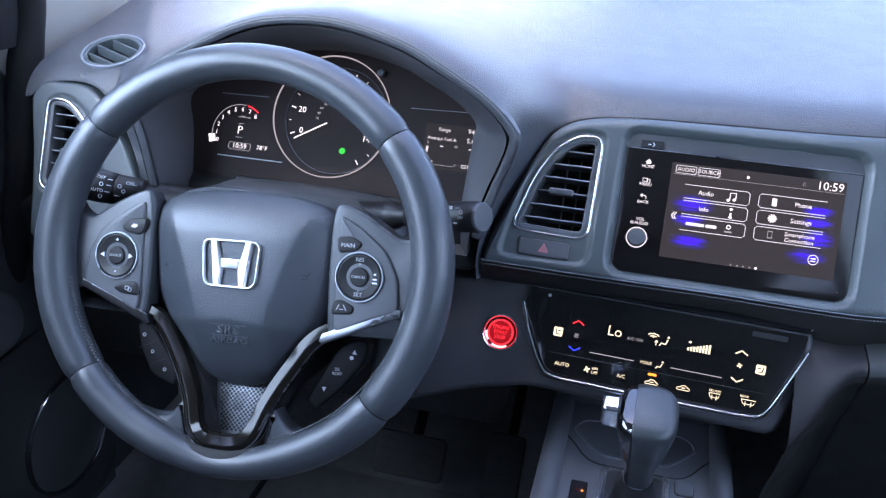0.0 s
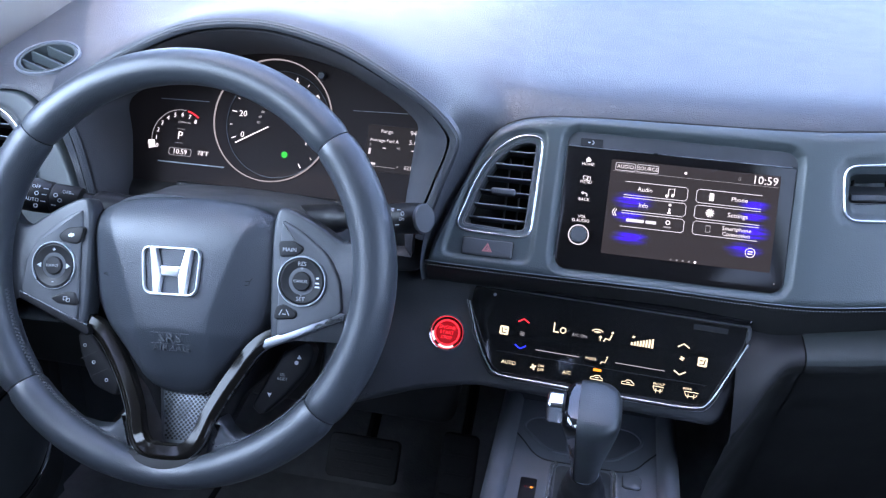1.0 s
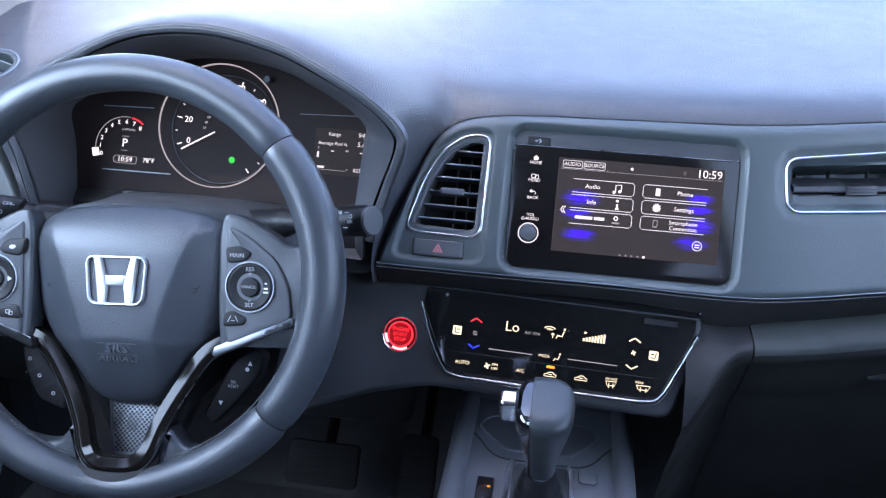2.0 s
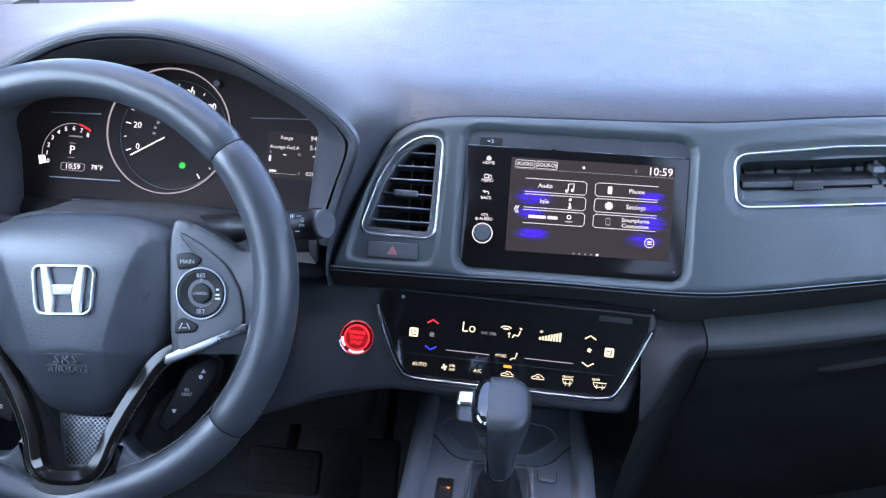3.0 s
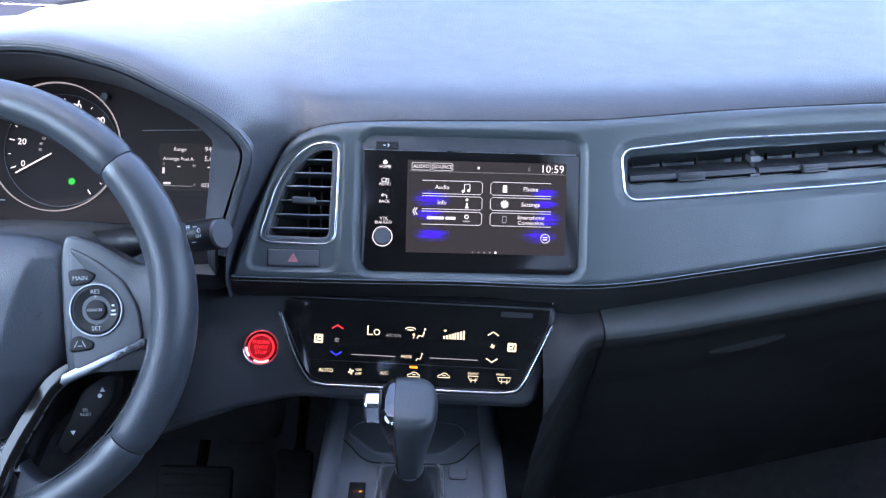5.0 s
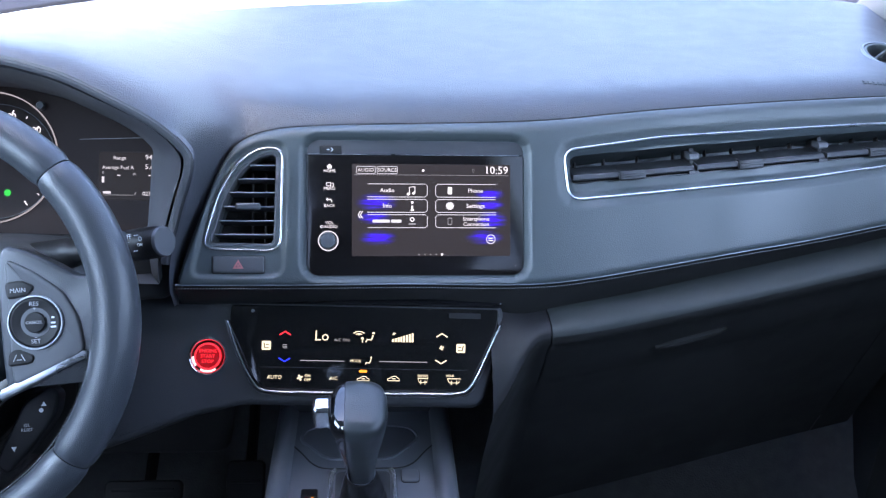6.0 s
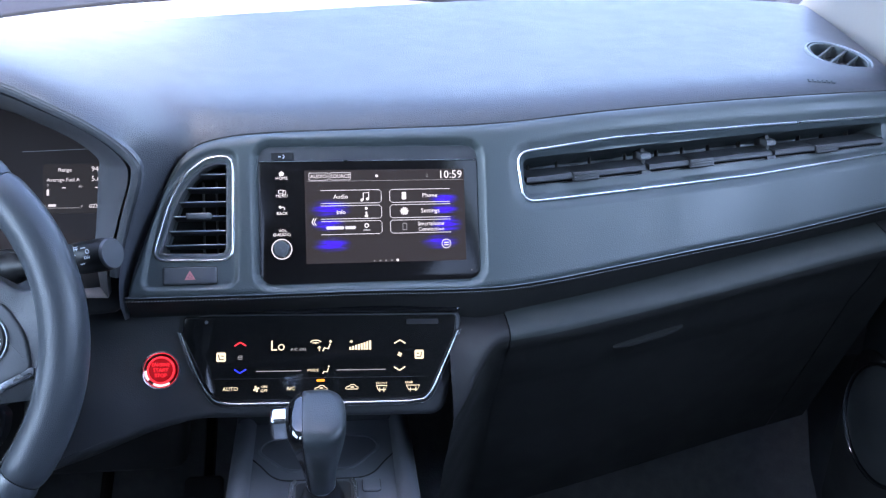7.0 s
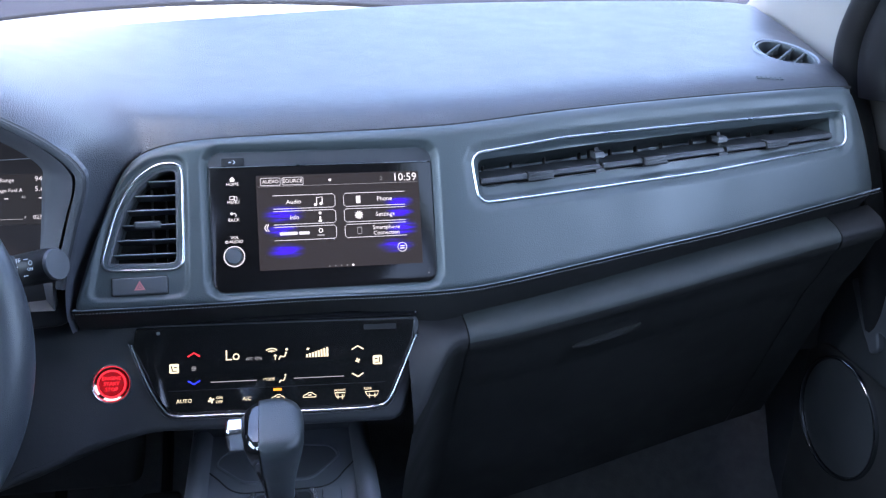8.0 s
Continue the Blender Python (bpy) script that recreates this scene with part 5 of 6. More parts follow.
# switches behind the spokes
for sgn, label in ((-1, "dark telephone switch strip"), (1, "dark display switch strip")):
    if sgn < 0:
        o = rounded([Vector(p) for p in ((-0.1045, -0.0615), (-0.0890, -0.0600), (-0.0610, -0.0990), (-0.0630, -0.1150), (-0.0870, -0.1060), (-0.0990, -0.0830))], 0.006, 4)
    else:
        o = rounded([Vector(p) for p in ((0.1045, -0.0540), (0.1120, -0.0600), (0.1090, -0.0760), (0.0900, -0.1000), (0.0690, -0.1200), (0.0590, -0.1120), (0.0850, -0.0640))], 0.006, 4)
    sw = part("rear_switch", plate(o, -0.045, -0.030, 0.003, 3), SWITCHPL, wheel, label)
    if sgn < 0:
        for x, y in ((-0.0955, -0.0719), (-0.0864, -0.0860), (-0.0735, -0.1005)):
            part("symbol", ring(circle(0.0017, x, y, 14), circle(0.0009, x, y, 14), -0.0300, -0.0295, 0.0001), DIMINK, sw)
        for x, y in ((-0.0905, -0.0800), (-0.0800, -0.0945)):
            part("groove", strokes([[(x - 0.009, y - 0.004), (x + 0.007, y + 0.004)]], 0.0006, -0.0300, 0.0002), SEAM, sw)
    else:
        part("arrow", tri((0.1000, -0.0655), (0.0980, -0.0690), (0.1020, -0.0690), -0.0305, -0.0296), INK, sw)
        part("symbol", moved(turned([(0.0017, -0.0302), (0.0017, -0.0296)], 14), pose(0.0978, -0.0722, 0)), INK, sw)
        part("arrow", tri((0.0755, -0.1025), (0.0775, -0.0990), (0.0735, -0.0990), -0.0305, -0.0296), INK, sw)
        letters("SEL", 0.0034, 0.0862, -0.0830, -0.0296, DIMINK, sw)
        letters("RESET", 0.0034, 0.0862, -0.0866, -0.0296, DIMINK, sw)
part("hub_back", turned([(0.062, -0.085), (0.062, -0.045), (0.055, -0.034), (0.001, -0.034)], 40), BLACKPL, wheel, "black hub back")

# ---- touch screen unit ----
unit = thing("touch_screen", DASH, "black glass touch screen lit with a menu and clock", "touch screen")
part("surround", plate(rrect(0.2015, 0.1255, 0.0115, 0.0005, 0.0065, 8), -0.012, -0.0012, 0.001), SURROUND, unit, "dark grey surround")
part("top_groove", strokes([[(-0.099, 0.0560), (0.100, 0.0560)]], 0.0007, -0.0011, 0.0006), SATIN, unit, "thin bright line above the glass")
glass_o = [Vector((p.x, min(p.y, 0.0553))) for p in rrect(0.2000, 0.1225, 0.011, 0.0005, 0.0058, 8)]
pane = part("glass", plate(glass_o, -0.008, -0.0002, 0.0006, 2), GLASSBLK, unit, "gloss black glass")
eject = part("eject_button", plate(rrect(0.0200, 0.0074, 0.001, -0.0785, 0.0602), -0.004, 0.0000, 0.0006), BLACKPL, unit)
part("symbol", strokes([[(-0.0820, 0.0602), (-0.0795, 0.0602)], [(-0.0780, 0.0585), (-0.0763, 0.0602), (-0.0780, 0.0619)]], 0.0008, 0.0), INK, eject)
display = part("display", plate(rrect(0.1472, 0.0852, 0.0005, 0.0146, 0.0047, 2), -0.001, 0.0002, 0.0001, 1), L_SCREEN, unit, "dim lit menu display")
Z1 = 0.0004


def haze(name, sx, quads):
    """Streaky blue glow behind the menu rows, fading to the screen's own dark grey."""
    m = bpy.data.materials.new(name)
    m.use_nodes = True
    n, l = m.node_tree.nodes, m.node_tree.links
    b = n["Principled BSDF"]
    b.inputs["Base Color"].default_value = (0.01, 0.01, 0.01, 1)
    b.inputs["Specular IOR Level"].default_value, b.inputs["Roughness"].default_value = 0.06, 0.4
    co = n.new("ShaderNodeTexCoord")
    mp = n.new("ShaderNodeMapping")
    mp.inputs["Location"].default_value, mp.inputs["Scale"].default_value = (-1, -1, 0), (2, 2, 0)
    gr = n.new("ShaderNodeTexGradient")
    gr.gradient_type = "QUADRATIC_SPHERE"
    l.new(co.outputs["Generated"], mp.inputs[0])
    l.new(mp.outputs[0], gr.inputs[0])
    m2 = n.new("ShaderNodeMapping")
    m2.inputs["Rotation"].default_value, m2.inputs["Scale"].default_value = (0, 0, radians(-20 * sx)), (38, 330, 1)
    l.new(co.outputs["Object"], m2.inputs[0])
    ns = n.new("ShaderNodeTexNoise")
    ns.inputs["Scale"].default_value, ns.inputs["Detail"].default_value = 1.0, 1
    l.new(m2.outputs[0], ns.inputs["Vector"])
    lift_n = n.new("ShaderNodeMapRange")
    lift_n.inputs[1].default_value, lift_n.inputs[2].default_value = 0.42, 0.58
    lift_n.inputs[3].default_value, lift_n.inputs[4].default_value = 0.25, 1.0
    l.new(ns.outputs["Fac"], lift_n.inputs[0])
    mul = n.new("ShaderNodeMath")
    mul.operation = "MULTIPLY"
    l.new(gr.outputs[0], mul.inputs[0])
    l.new(lift_n.outputs[0], mul.inputs[1])
    ramp = n.new("ShaderNodeValToRGB")
    ramp.color_ramp.elements[0].color = (0.026, 0.021, 0.020, 1)
    ramp.color_ramp.elements[1].color = (0.05, 0.012, 0.85, 1)
    ramp.color_ramp.elements[1].position = 0.42
    l.new(mul.outputs[0], ramp.inputs[0])
    l.new(ramp.outputs[0], b.inputs["Emission Color"])
    b.inputs["Emission Strength"].default_value = LAMP_GAIN
    for x, y, w, h in quads:
        part("blue_glow", plate(circle(w / 2, x, y, 40, h / 2), 0.0001, 0.00028, 0.00005, 1), m, display)


haze("screen blue left", 1, [(-0.0360, 0.0120, 0.044, 0.020), (-0.0380, -0.0025, 0.036, 0.014), (-0.0350, -0.0210, 0.040, 0.016)])
haze("screen blue right", -1, [(0.0690, 0.0195, 0.032, 0.013), (0.0690, 0.0098, 0.032, 0.012), (0.0705, -0.0045, 0.034, 0.021), (0.0640, -0.0205, 0.040, 0.016)])
part("tab_frame", ring(rrect(0.0178, 0.0072, 0.0006, -0.0462, 0.0416), rrect(0.0168, 0.0062, 0.0004, -0.0462, 0.0416), 0.0, Z1, 0.0001), L_LINE, display)
part("tab_frame", ring(rrect(0.0192, 0.0072, 0.0006, -0.0265, 0.0416), rrect(0.0182, 0.0062, 0.0004, -0.0265, 0.0416), 0.0, Z1, 0.0001), L_LINE, display)
letters("AUDIO", 0.0047, -0.0462, 0.0416, Z1, L_WHITE, display)
letters("SOURCE", 0.0047, -0.0265, 0.0416, Z1, L_WHITE, display)
letters("10:59", 0.0102, 0.0752, 0.0418, Z1, L_WHITE, display)
part("rule", strokes([[(-0.0570, 0.0372), (0.0870, 0.0372)]], 0.0003, Z1), L_DIM, display)
part("dot", moved(turned([(0.0013, 0.0), (0.0013, 0.0003)], 10), pose(0.0068, 0.0415, 0.0003)), L_WHITE, display)
part("dot", ring(rrect(0.0018, 0.0030, 0.0004, 0.0535, 0.0415), rrect(0.0012, 0.0024, 0.0003, 0.0535, 0.0415), 0.0, Z1, 0.0001), L_DIM, display)
for i, (left_text, right_text) in enumerate((("Audio", "Phone"), ("Info", "Settings"), ("", "Smartphone"))):
    y = 0.0228 - 0.0142 * i
    for x0, x1, inner in ((-0.0450, 0.0105, 1), (0.0183, 0.0745, -1)):
        e = x1 if inner > 0 else x0
        path = [(x0 if inner > 0 else x1, y + 0.0060), (e - inner * 0.002, y + 0.0060), (e, y + 0.0042), (e, y - 0.0042), (e - inner * 0.002, y - 0.0060), (x0 if inner > 0 else x1, y - 0.0060)]
        part("menu_frame", strokes([path], 0.0006, Z1), L_LINE, display)
    if left_text:
        letters(left_text, 0.0055, -0.0265, y, Z1, L_WHITE, display)
    else:
        for bx, bw in ((-0.0322, 0.0160), (-0.0183, 0.0096)):
            part("name_bar", plate(rrect(bw, 0.0029, 0.0008, bx, y), 0.0, Z1, 0.0001, 1), L_LINE, display)
    if right_text == "Smartphone":
        letters("Smartphone", 0.0051, 0.0560, y + 0.0022, Z1, L_WHITE, display)
        letters("Connection", 0.0051, 0.0560, y - 0.0028, Z1, L_WHITE, display)
    else:
        letters(right_text, 0.0056, 0.0555, y, Z1, L_WHITE, display)
# menu symbols
part("symbol", strokes([[(-0.0060, 0.0195), (-0.0060, 0.0258), (-0.0010, 0.0264), (-0.0010, 0.0205)]], 0.0008, Z1), L_WHITE, display)
part("symbol", join(moved(turned([(0.0014, 0), (0.0014, 0.0003)], 12), pose(-0.0072, 0.0195, 0.0003)), moved(turned([(0.0014, 0), (0.0014, 0.0003)], 12), pose(-0.0022, 0.0204, 0.0003))), L_WHITE, display)
part("symbol", strokes([[(-0.0035, 0.0050), (-0.0035, 0.0088)], [(-0.0050, 0.0046), (-0.0020, 0.0046)]], 0.0016, Z1), L_WHITE, display)
part("symbol", moved(turned([(0.0013, 0), (0.0013, 0.0003)], 12), pose(-0.0035, 0.0118, 0.0003)), L_WHITE, display)
part("symbol", ring(circle(0.0021, -0.0035, -0.0040, 18), circle(0.0012, -0.0035, -0.0040, 18), 0, Z1, 0.0001), L_WHITE, display)
part("symbol", strokes([[(-0.0068, -0.0082), (-0.0002, -0.0082)]], 0.0014, Z1), L_DIM, display)
part("symbol", plate(rrect(0.0040, 0.0068, 0.0006, 0.0315, 0.0228), 0, Z1, 0.0001, 1), L_WHITE, display)
part("symbol", join(moved(turned([(0.0026, 0), (0.0026, 0.0003)], 16), pose(0.0315, 0.0086, 0.0003)), *[strokes([[polar(0.0315, 0.0086, 0.002, 36 * k), polar(0.0315, 0.0086, 0.0038, 36 * k)]], 0.0011, Z1) for k in range(10)]), L_WHITE, display)
part("symbol", ring(rrect(0.0042, 0.0066, 0.0006, 0.0315, -0.0056), rrect(0.0032, 0.0050, 0.0003, 0.0315, -0.0056), 0, Z1, 0.0001), L_DIM, display)
part("symbol", ring(circle(0.0044, 0.0697, -0.0223, 28), circle(0.0038, 0.0697, -0.0223, 28), 0, Z1, 0.0001), L_WHITE, display)
part("symbol", strokes([[(0.0676, -0.0213), (0.0718, -0.0213)], [(0.0676, -0.0234), (0.0718, -0.0234)]], 0.0010, Z1), L_WHITE, display)
for dx in (0.0, 0.002):
    part("arrow", strokes([[(-0.0512 + dx, 0.0035), (-0.0532 + dx, 0.0002), (-0.0512 + dx, -0.0031)]], 0.0008, Z1), L_WHITE, display)
for k in range(5):
    part("page_dot", moved(turned([(0.0008 if k < 4 else 0.0012, 0), (0.0008 if k < 4 else 0.0012, 0.0003)], 12), pose(0.0028 + 0.0053 * k, -0.0364, 0.0003)), L_DIM if k < 4 else L_WHITE, display)
# touch keys
for y, word in ((0.0405, "HOME"), (0.0243, "MENU"), (0.0085, "BACK"), (-0.0072, "VOL"), (-0.0108, "AUDIO")):
    letters(word, 0.0039, -0.0795 + (0.0012 if word == "AUDIO" else 0), y, 0.0, L_WHITE, pane)
part("symbol", plate([Vector(p) for p in ((-0.0822, 0.0445), (-0.0795, 0.0472), (-0.0768, 0.0445), (-0.0776, 0.0445), (-0.0776, 0.0428), (-0.0814, 0.0428), (-0.0814, 0.0445))], -0.0002, 0.0002, 0.0001, 1), L_WHITE, pane)
part("symbol", ring(rrect(0.0046, 0.0034, 0.0005, -0.0803, 0.0283), rrect(0.0036, 0.0024, 0.0003, -0.0803, 0.0283), -0.0002, 0.0002, 0.0001), L_WHITE, pane)
part("symbol", ring(rrect(0.0030, 0.0040, 0.0005, -0.0773, 0.0275), rrect(0.0020, 0.0030, 0.0003, -0.0773, 0.0275), -0.0002, 0.0002, 0.0001), L_WHITE, pane)
part("symbol", strokes([[(-0.0778, 0.0115), (-0.0772, 0.0130), (-0.0782, 0.0143), (-0.0820, 0.0143)], [(-0.0808, 0.0156), (-0.0824, 0.0143), (-0.0808, 0.0130)]], 0.0008, 0.0), L_WHITE, pane)
part("symbol", ring(circle(0.0014, -0.0866, -0.0108, 14), circle(0.0009, -0.0866, -0.0108, 14), -0.0002, 0.0002, 0.0001), L_WHITE, pane)
knob = part("volume_knob", moved(turned([(0.0074, -0.001), (0.0074, 0.008), (0.0067, 0.0095), (0.001, 0.0098)], 40), pose(-0.0806, -0.0238, 0)), GREYPL, unit, "round volume knob")
part("knob_ring", moved(turned([(0.0083, -0.0004), (0.0083, 0.0012), (0.0092, 0.0012), (0.0094, -0.0004)], 40, False), pose(-0.0806, -0.0238, 0)), L_LINE, knob, "pale lit ring")
part("sensor_dot", moved(turned([(0.0006, -0.0003), (0.0006, 0.0002)], 8), pose(0.0930, -0.0470, 0)), L_DIM, pane)


# ---- air vents ----
VENTPL = mat("vent plastic", (0.038, 0.041, 0.045), 0.45, grain=0.1, spec=0.3)
def chord(poly, y):
    xs = []
    for a, b in zip(poly, poly[1:] + poly[:1]):
        if (a.y > y) != (b.y > y):
            xs.append(a.x + (b.x - a.x) * (y - a.y) / (b.y - a.y))
    return min(xs), max(xs)


def upright_vent(name, frame_m, label, mirror, group):
    """A tall vent: bright rim, dark duct, six slats, a slider tab and upright vanes."""
    flip = (lambda pts: pts) if not mirror else both
    o = resample(flip([Vector(p) for p in VENT_L]), 96)
    opening = inset(o, 0.0068)
    v = thing(name, frame_m, label, "air vent", group)
    part("bright_rim", ring(inset(o, -0.0010), inset(o, 0.0013), -0.006, 0.0038, 0.0009), CHROME, v, "thin chrome rim")
    part("bezel", ring(inset(o, 0.0010), opening, -0.02, 0.0016, 0.0018), GREYPL, v, "dark grey bezel")
    part("duct", plate(inset(opening, -0.001), -0.0375, -0.034, 0.0005, 1), VOID, v)
    part("duct_wall", ring(inset(opening, -0.003), inset(opening, -0.0002), -0.036, -0.004, 0.0003), BLACKPL, v)
    for k, y in enumerate((0.0455, 0.0330, 0.0205, 0.0075, -0.0055, -0.0180)):
        x0, x1 = chord(opening, y)
        s = part("slat", moved(join(rbox(x1 - x0 - 0.0006, 0.0012, 0.016, 0.0005, (x0 + x1) / 2, 0, -0.016)), pose(0, y, -0.003, -10, 0, 0)), VENTPL, v)
        part("slat_edge", moved(rbox(x1 - x0 - 0.0008, 0.0013, 0.0016, 0.0005, (x0 + x1) / 2, 0, -0.0014), pose(0, y, -0.0024, -10, 0, 0)), SILVER, v, "thin bright front edge")
        if k == 3:
            part("slider", moved(rbox(0.022, 0.0062, 0.007, 0.0018, x0 + 0.0225 if not mirror else x1 - 0.0225, 0, -0.003), pose(0, y, 0)), GREYPL, v, "grey slider tab")
    for x in (-0.152, -0.140):
        part("vane", rbox(0.0012, 0.066, 0.01, 0.0004, x if not mirror else -x, 0.008, -0.033), GREYPL, v)
    return v


upright_vent("centre_vent", DASH, "tall black air vent with grey slats and chrome rim", False, "upright dash vents")
upright_vent("driver_side_vent", LEFT @ pose(-0.413, 0.003, 0.0), "tall black air vent with chrome rim by the door", True, "upright dash vents")

long_vent = thing("passenger_vent", pose(0.75, 0.22, 0.05), "long narrow black air vent with chrome rim", "air vent")
vr = [Vector((*p, 0)) for p in resample(VENT_R, 200)]
part("bright_rim", sweep([on_dash(p.x, p.y, 0.0026) for p in vr], [(-0.0011, -0.004), (-0.0009, 0.0012), (0.0, 0.0019), (0.0009, 0.0012), (0.0011, -0.004)], True, up=(0, -0.9, 0.43)), RIMSIL, long_vent, "thin chrome rim", world=True)


def mid(u, f=0.5):
    a = float(np.interp(u, [0.1475, 0.235, 0.39, 0.549], [0.0300, 0.0340, 0.0420, 0.0505]))
    b = float(np.interp(u, [0.1475, 0.235, 0.39, 0.549], [0.0555, 0.0617, 0.0690, 0.0745]))
    return a + (b - a) * f


def vane(u0, u1, f, dv, w0, w1, tilt, n=10):
    """A flat blade along the vent."""
    rings = []
    for k in range(n + 1):
        u = u0 + (u1 - u0) * k / n
        c = mid(u, f)
        rings.append([on_dash(u, c + dv * s + tilt * (w - w1), w) for s, w in ((-1, w0), (-1, w1 - 0.001), (-0.5, w1), (0.5, w1), (1, w1 - 0.001), (1, w0))])
    return loft(rings, True, True, True)


def clip(u, half):
    """A slider tab that rides on the blade and hooks over its front edge."""
    sec = ((0.0112, -0.020), (0.0042, 0.0012), (0.0030, 0.0032), (-0.0046, 0.0044), (-0.0058, 0.0034), (-0.0052, 0.0012), (0.0, -0.002), (0.0085, -0.022))
    rings = []
    for x, k in ((u - half, 0.9), (u - half + 0.001, 1.0), (u + half - 0.001, 1.0), (u + half, 0.9)):
        rings.append([on_dash(x, mid(x, 0.16) + v * k, w * k) for v, w in sec])
    return loft(rings, True, True, True)


for u0, u1 in ((0.1485, 0.2708), (0.2748, 0.4117), (0.4157, 0.5475)):
    part("blade", vane(u0, u1, 0.17, 0.0027, -0.028, 0.0006, -0.36), VENTPL, long_vent, "dark grey steering blade", world=True)
    part("rear_blade", vane(u0, u1, 0.02, 0.0006, -0.030, -0.006, -0.2), TABPL, long_vent, world=True)
for u in (0.2728, 0.4137):
    part("divider", vane(u - 0.002, u + 0.002, 0.5, 0.012, -0.035, -0.011, 0.0, 2), BLACKPL, long_vent, world=True)
    part("roller", vane(u - 0.0050, u + 0.0050, 0.58, 0.0030, -0.018, -0.0030, -0.35, 4), GREYPL, long_vent, "small pale thumb roller", world=True)
    part("post", vane(u - 0.0050, u + 0.0050, 0.08, 0.0036, -0.012, -0.004, 0.0, 3), GREYPL, long_vent, world=True)
for u in (0.2070, 0.3308, 0.4760):
    tab = part("tab", clip(u, 0.0130), TABPL, long_vent, "ribbed grey slider tab", world=True)
    for dv, w in ((0.0006, 0.0040), (-0.0020, 0.0043), (-0.0044, 0.0045)):
        part("ridge", sweep([on_dash(x, mid(x, 0.16) + dv, w) for x in (u - 0.0115, u, u + 0.0115)], disc_prof(0.0005, 6), up=(0, -0.9, 0.43)), VENTPL, tab, world=True)
for k in range(12):
    u = 0.160 + 0.0340 * k + 0.004 * math.sin(5.0 * k)
    part("fin", vane(u - 0.0006, u + 0.0006, 0.5, 0.012, -0.046, -0.038, 0.0, 1), VOID, long_vent, world=True)


def round_vent(name, m, rx, ry, label, turn, gap):
    """An oval demister outlet with a raised collar and slanted ribs."""
    v = thing(name, m, label, "air vent", "demister outlets")
    o = circle(rx, n=56, ry=ry)
    part("collar", ring(inset(o, -0.0014), inset(o, 0.0010), -0.012, 0.0014, 0.0010), SILVER, v, "thin pale collar")
    part("bowl", plate(inset(o, 0.001), -0.018, -0.0145, 0.0005, 1), VOID, v)
    part("inner_collar", ring(inset(o, 0.0014), inset(o, 0.0056), -0.0145, 0.0004, 0.0015), TRIM, v)
    ca, sa = math.cos(radians(turn)), math.sin(radians(turn))
    for k in (-1.0, 0.0, 1.0):
        c = gap * k
        ts = [t / 2000 for t in range(-120, 121) if ((c * ca - t / 2000 * sa) / (rx - 0.006)) ** 2 + ((c * sa + t / 2000 * ca) / (ry - 0.006)) ** 2 < 1]
        if len(ts) < 8:
            continue
        m_t, half = (ts[0] + ts[-1]) / 2, (ts[-1] - ts[0]) / 2
        part("rib", moved(rbox(0.0028, 2 * half, 0.010, 0.0008, 0, 0, -0.0105), pose(c * ca - m_t * sa, c * sa + m_t * ca, 0, 0, 0, turn) @ pose(0, 0, 0, 0, 18, 0)), TRIM, v)
        for t in (ts[len(ts) // 3], ts[2 * len(ts) // 3]):
            part("nub", moved(rbox(0.007, 0.0016, 0.006, 0.0005, 0, 0, -0.010), pose(c * ca - t * sa, c * sa + t * ca, 0, 0, 0, turn + 20)), GREYPL, v)
    return v


round_vent("demister_vent", *DEMISTERS[0], "oval grey demister outlet beside the driver's pillar", 55, 0.0150)
round_vent("demister_vent", *DEMISTERS[1], "oval grey demister outlet beside the passenger's pillar", -34, 0.0170)

# ---- hazard switch ----
hazard = thing("hazard_switch", DASH @ pose(-0.161, -0.0455, 0), "dark grey hazard switch with a red triangle", "switch")
part("switch_gap", plate(rrect(0.0475, 0.0165, 0.0022), -0.006, 0.0030, 0.0004), SEAM, hazard)
part("button", plate(rrect(0.0460, 0.0150, 0.0018), -0.006, 0.0052, 0.0012), GREYPL, hazard)
part("triangle", ring([Vector(p) for p in ((-0.0048, -0.0036), (0.0048, -0.0036), (0.0, 0.0046))], [Vector(p) for p in ((-0.0024, -0.0022), (0.0024, -0.0022), (0.0, 0.0018))], 0.0050, 0.0054, 0.0001, 3), PINK, hazard, "faded red triangle")
part("triangle", tri((-0.0016, -0.0018), (0.0016, -0.0018), (0, 0.0008), 0.0050, 0.0054), PINK, hazard)

# ---- climate panel ----
climate = thing("climate_panel", CLIMATE, "gloss black touch climate panel with lit symbols and chrome edge", "climate panel")
PANEL = rounded([Vector(p) for p in ((-0.1245, 0.046), (0.1255, 0.046), (0.1235, 0.028), (0.0985, -0.0265), (0.0875, -0.0305), (-0.0895, -0.0305), (-0.1005, -0.0240), (-0.1260, 0.028))], 0.004, 4)
face = part("panel", plate(PANEL, -0.01, 0.0, 0.0012, 3), PANELBLK, climate, "gloss black panel")
edge = spline([(-0.1275, 0.0310, 0), (-0.1150, -0.0010, 0), (-0.1015, -0.0245, 0), (-0.0890, -0.0325, 0), (-0.05, -0.0333, 0), (0.0, -0.0335, 0), (0.05, -0.0333, 0), (0.0850, -0.0325, 0), (0.0990, -0.0265, 0), (0.1125, 0.0, 0), (0.1262, 0.0310, 0)], 8)
part("chrome_edge", sweep(edge, [(-0.0013, -0.008), (-0.0013, 0.0006), (-0.0008, 0.0022), (0.0002, 0.0026), (0.0010, 0.0018), (0.0013, 0.0), (0.0013, -0.008)]), CHROME, climate, "chrome edge strip")
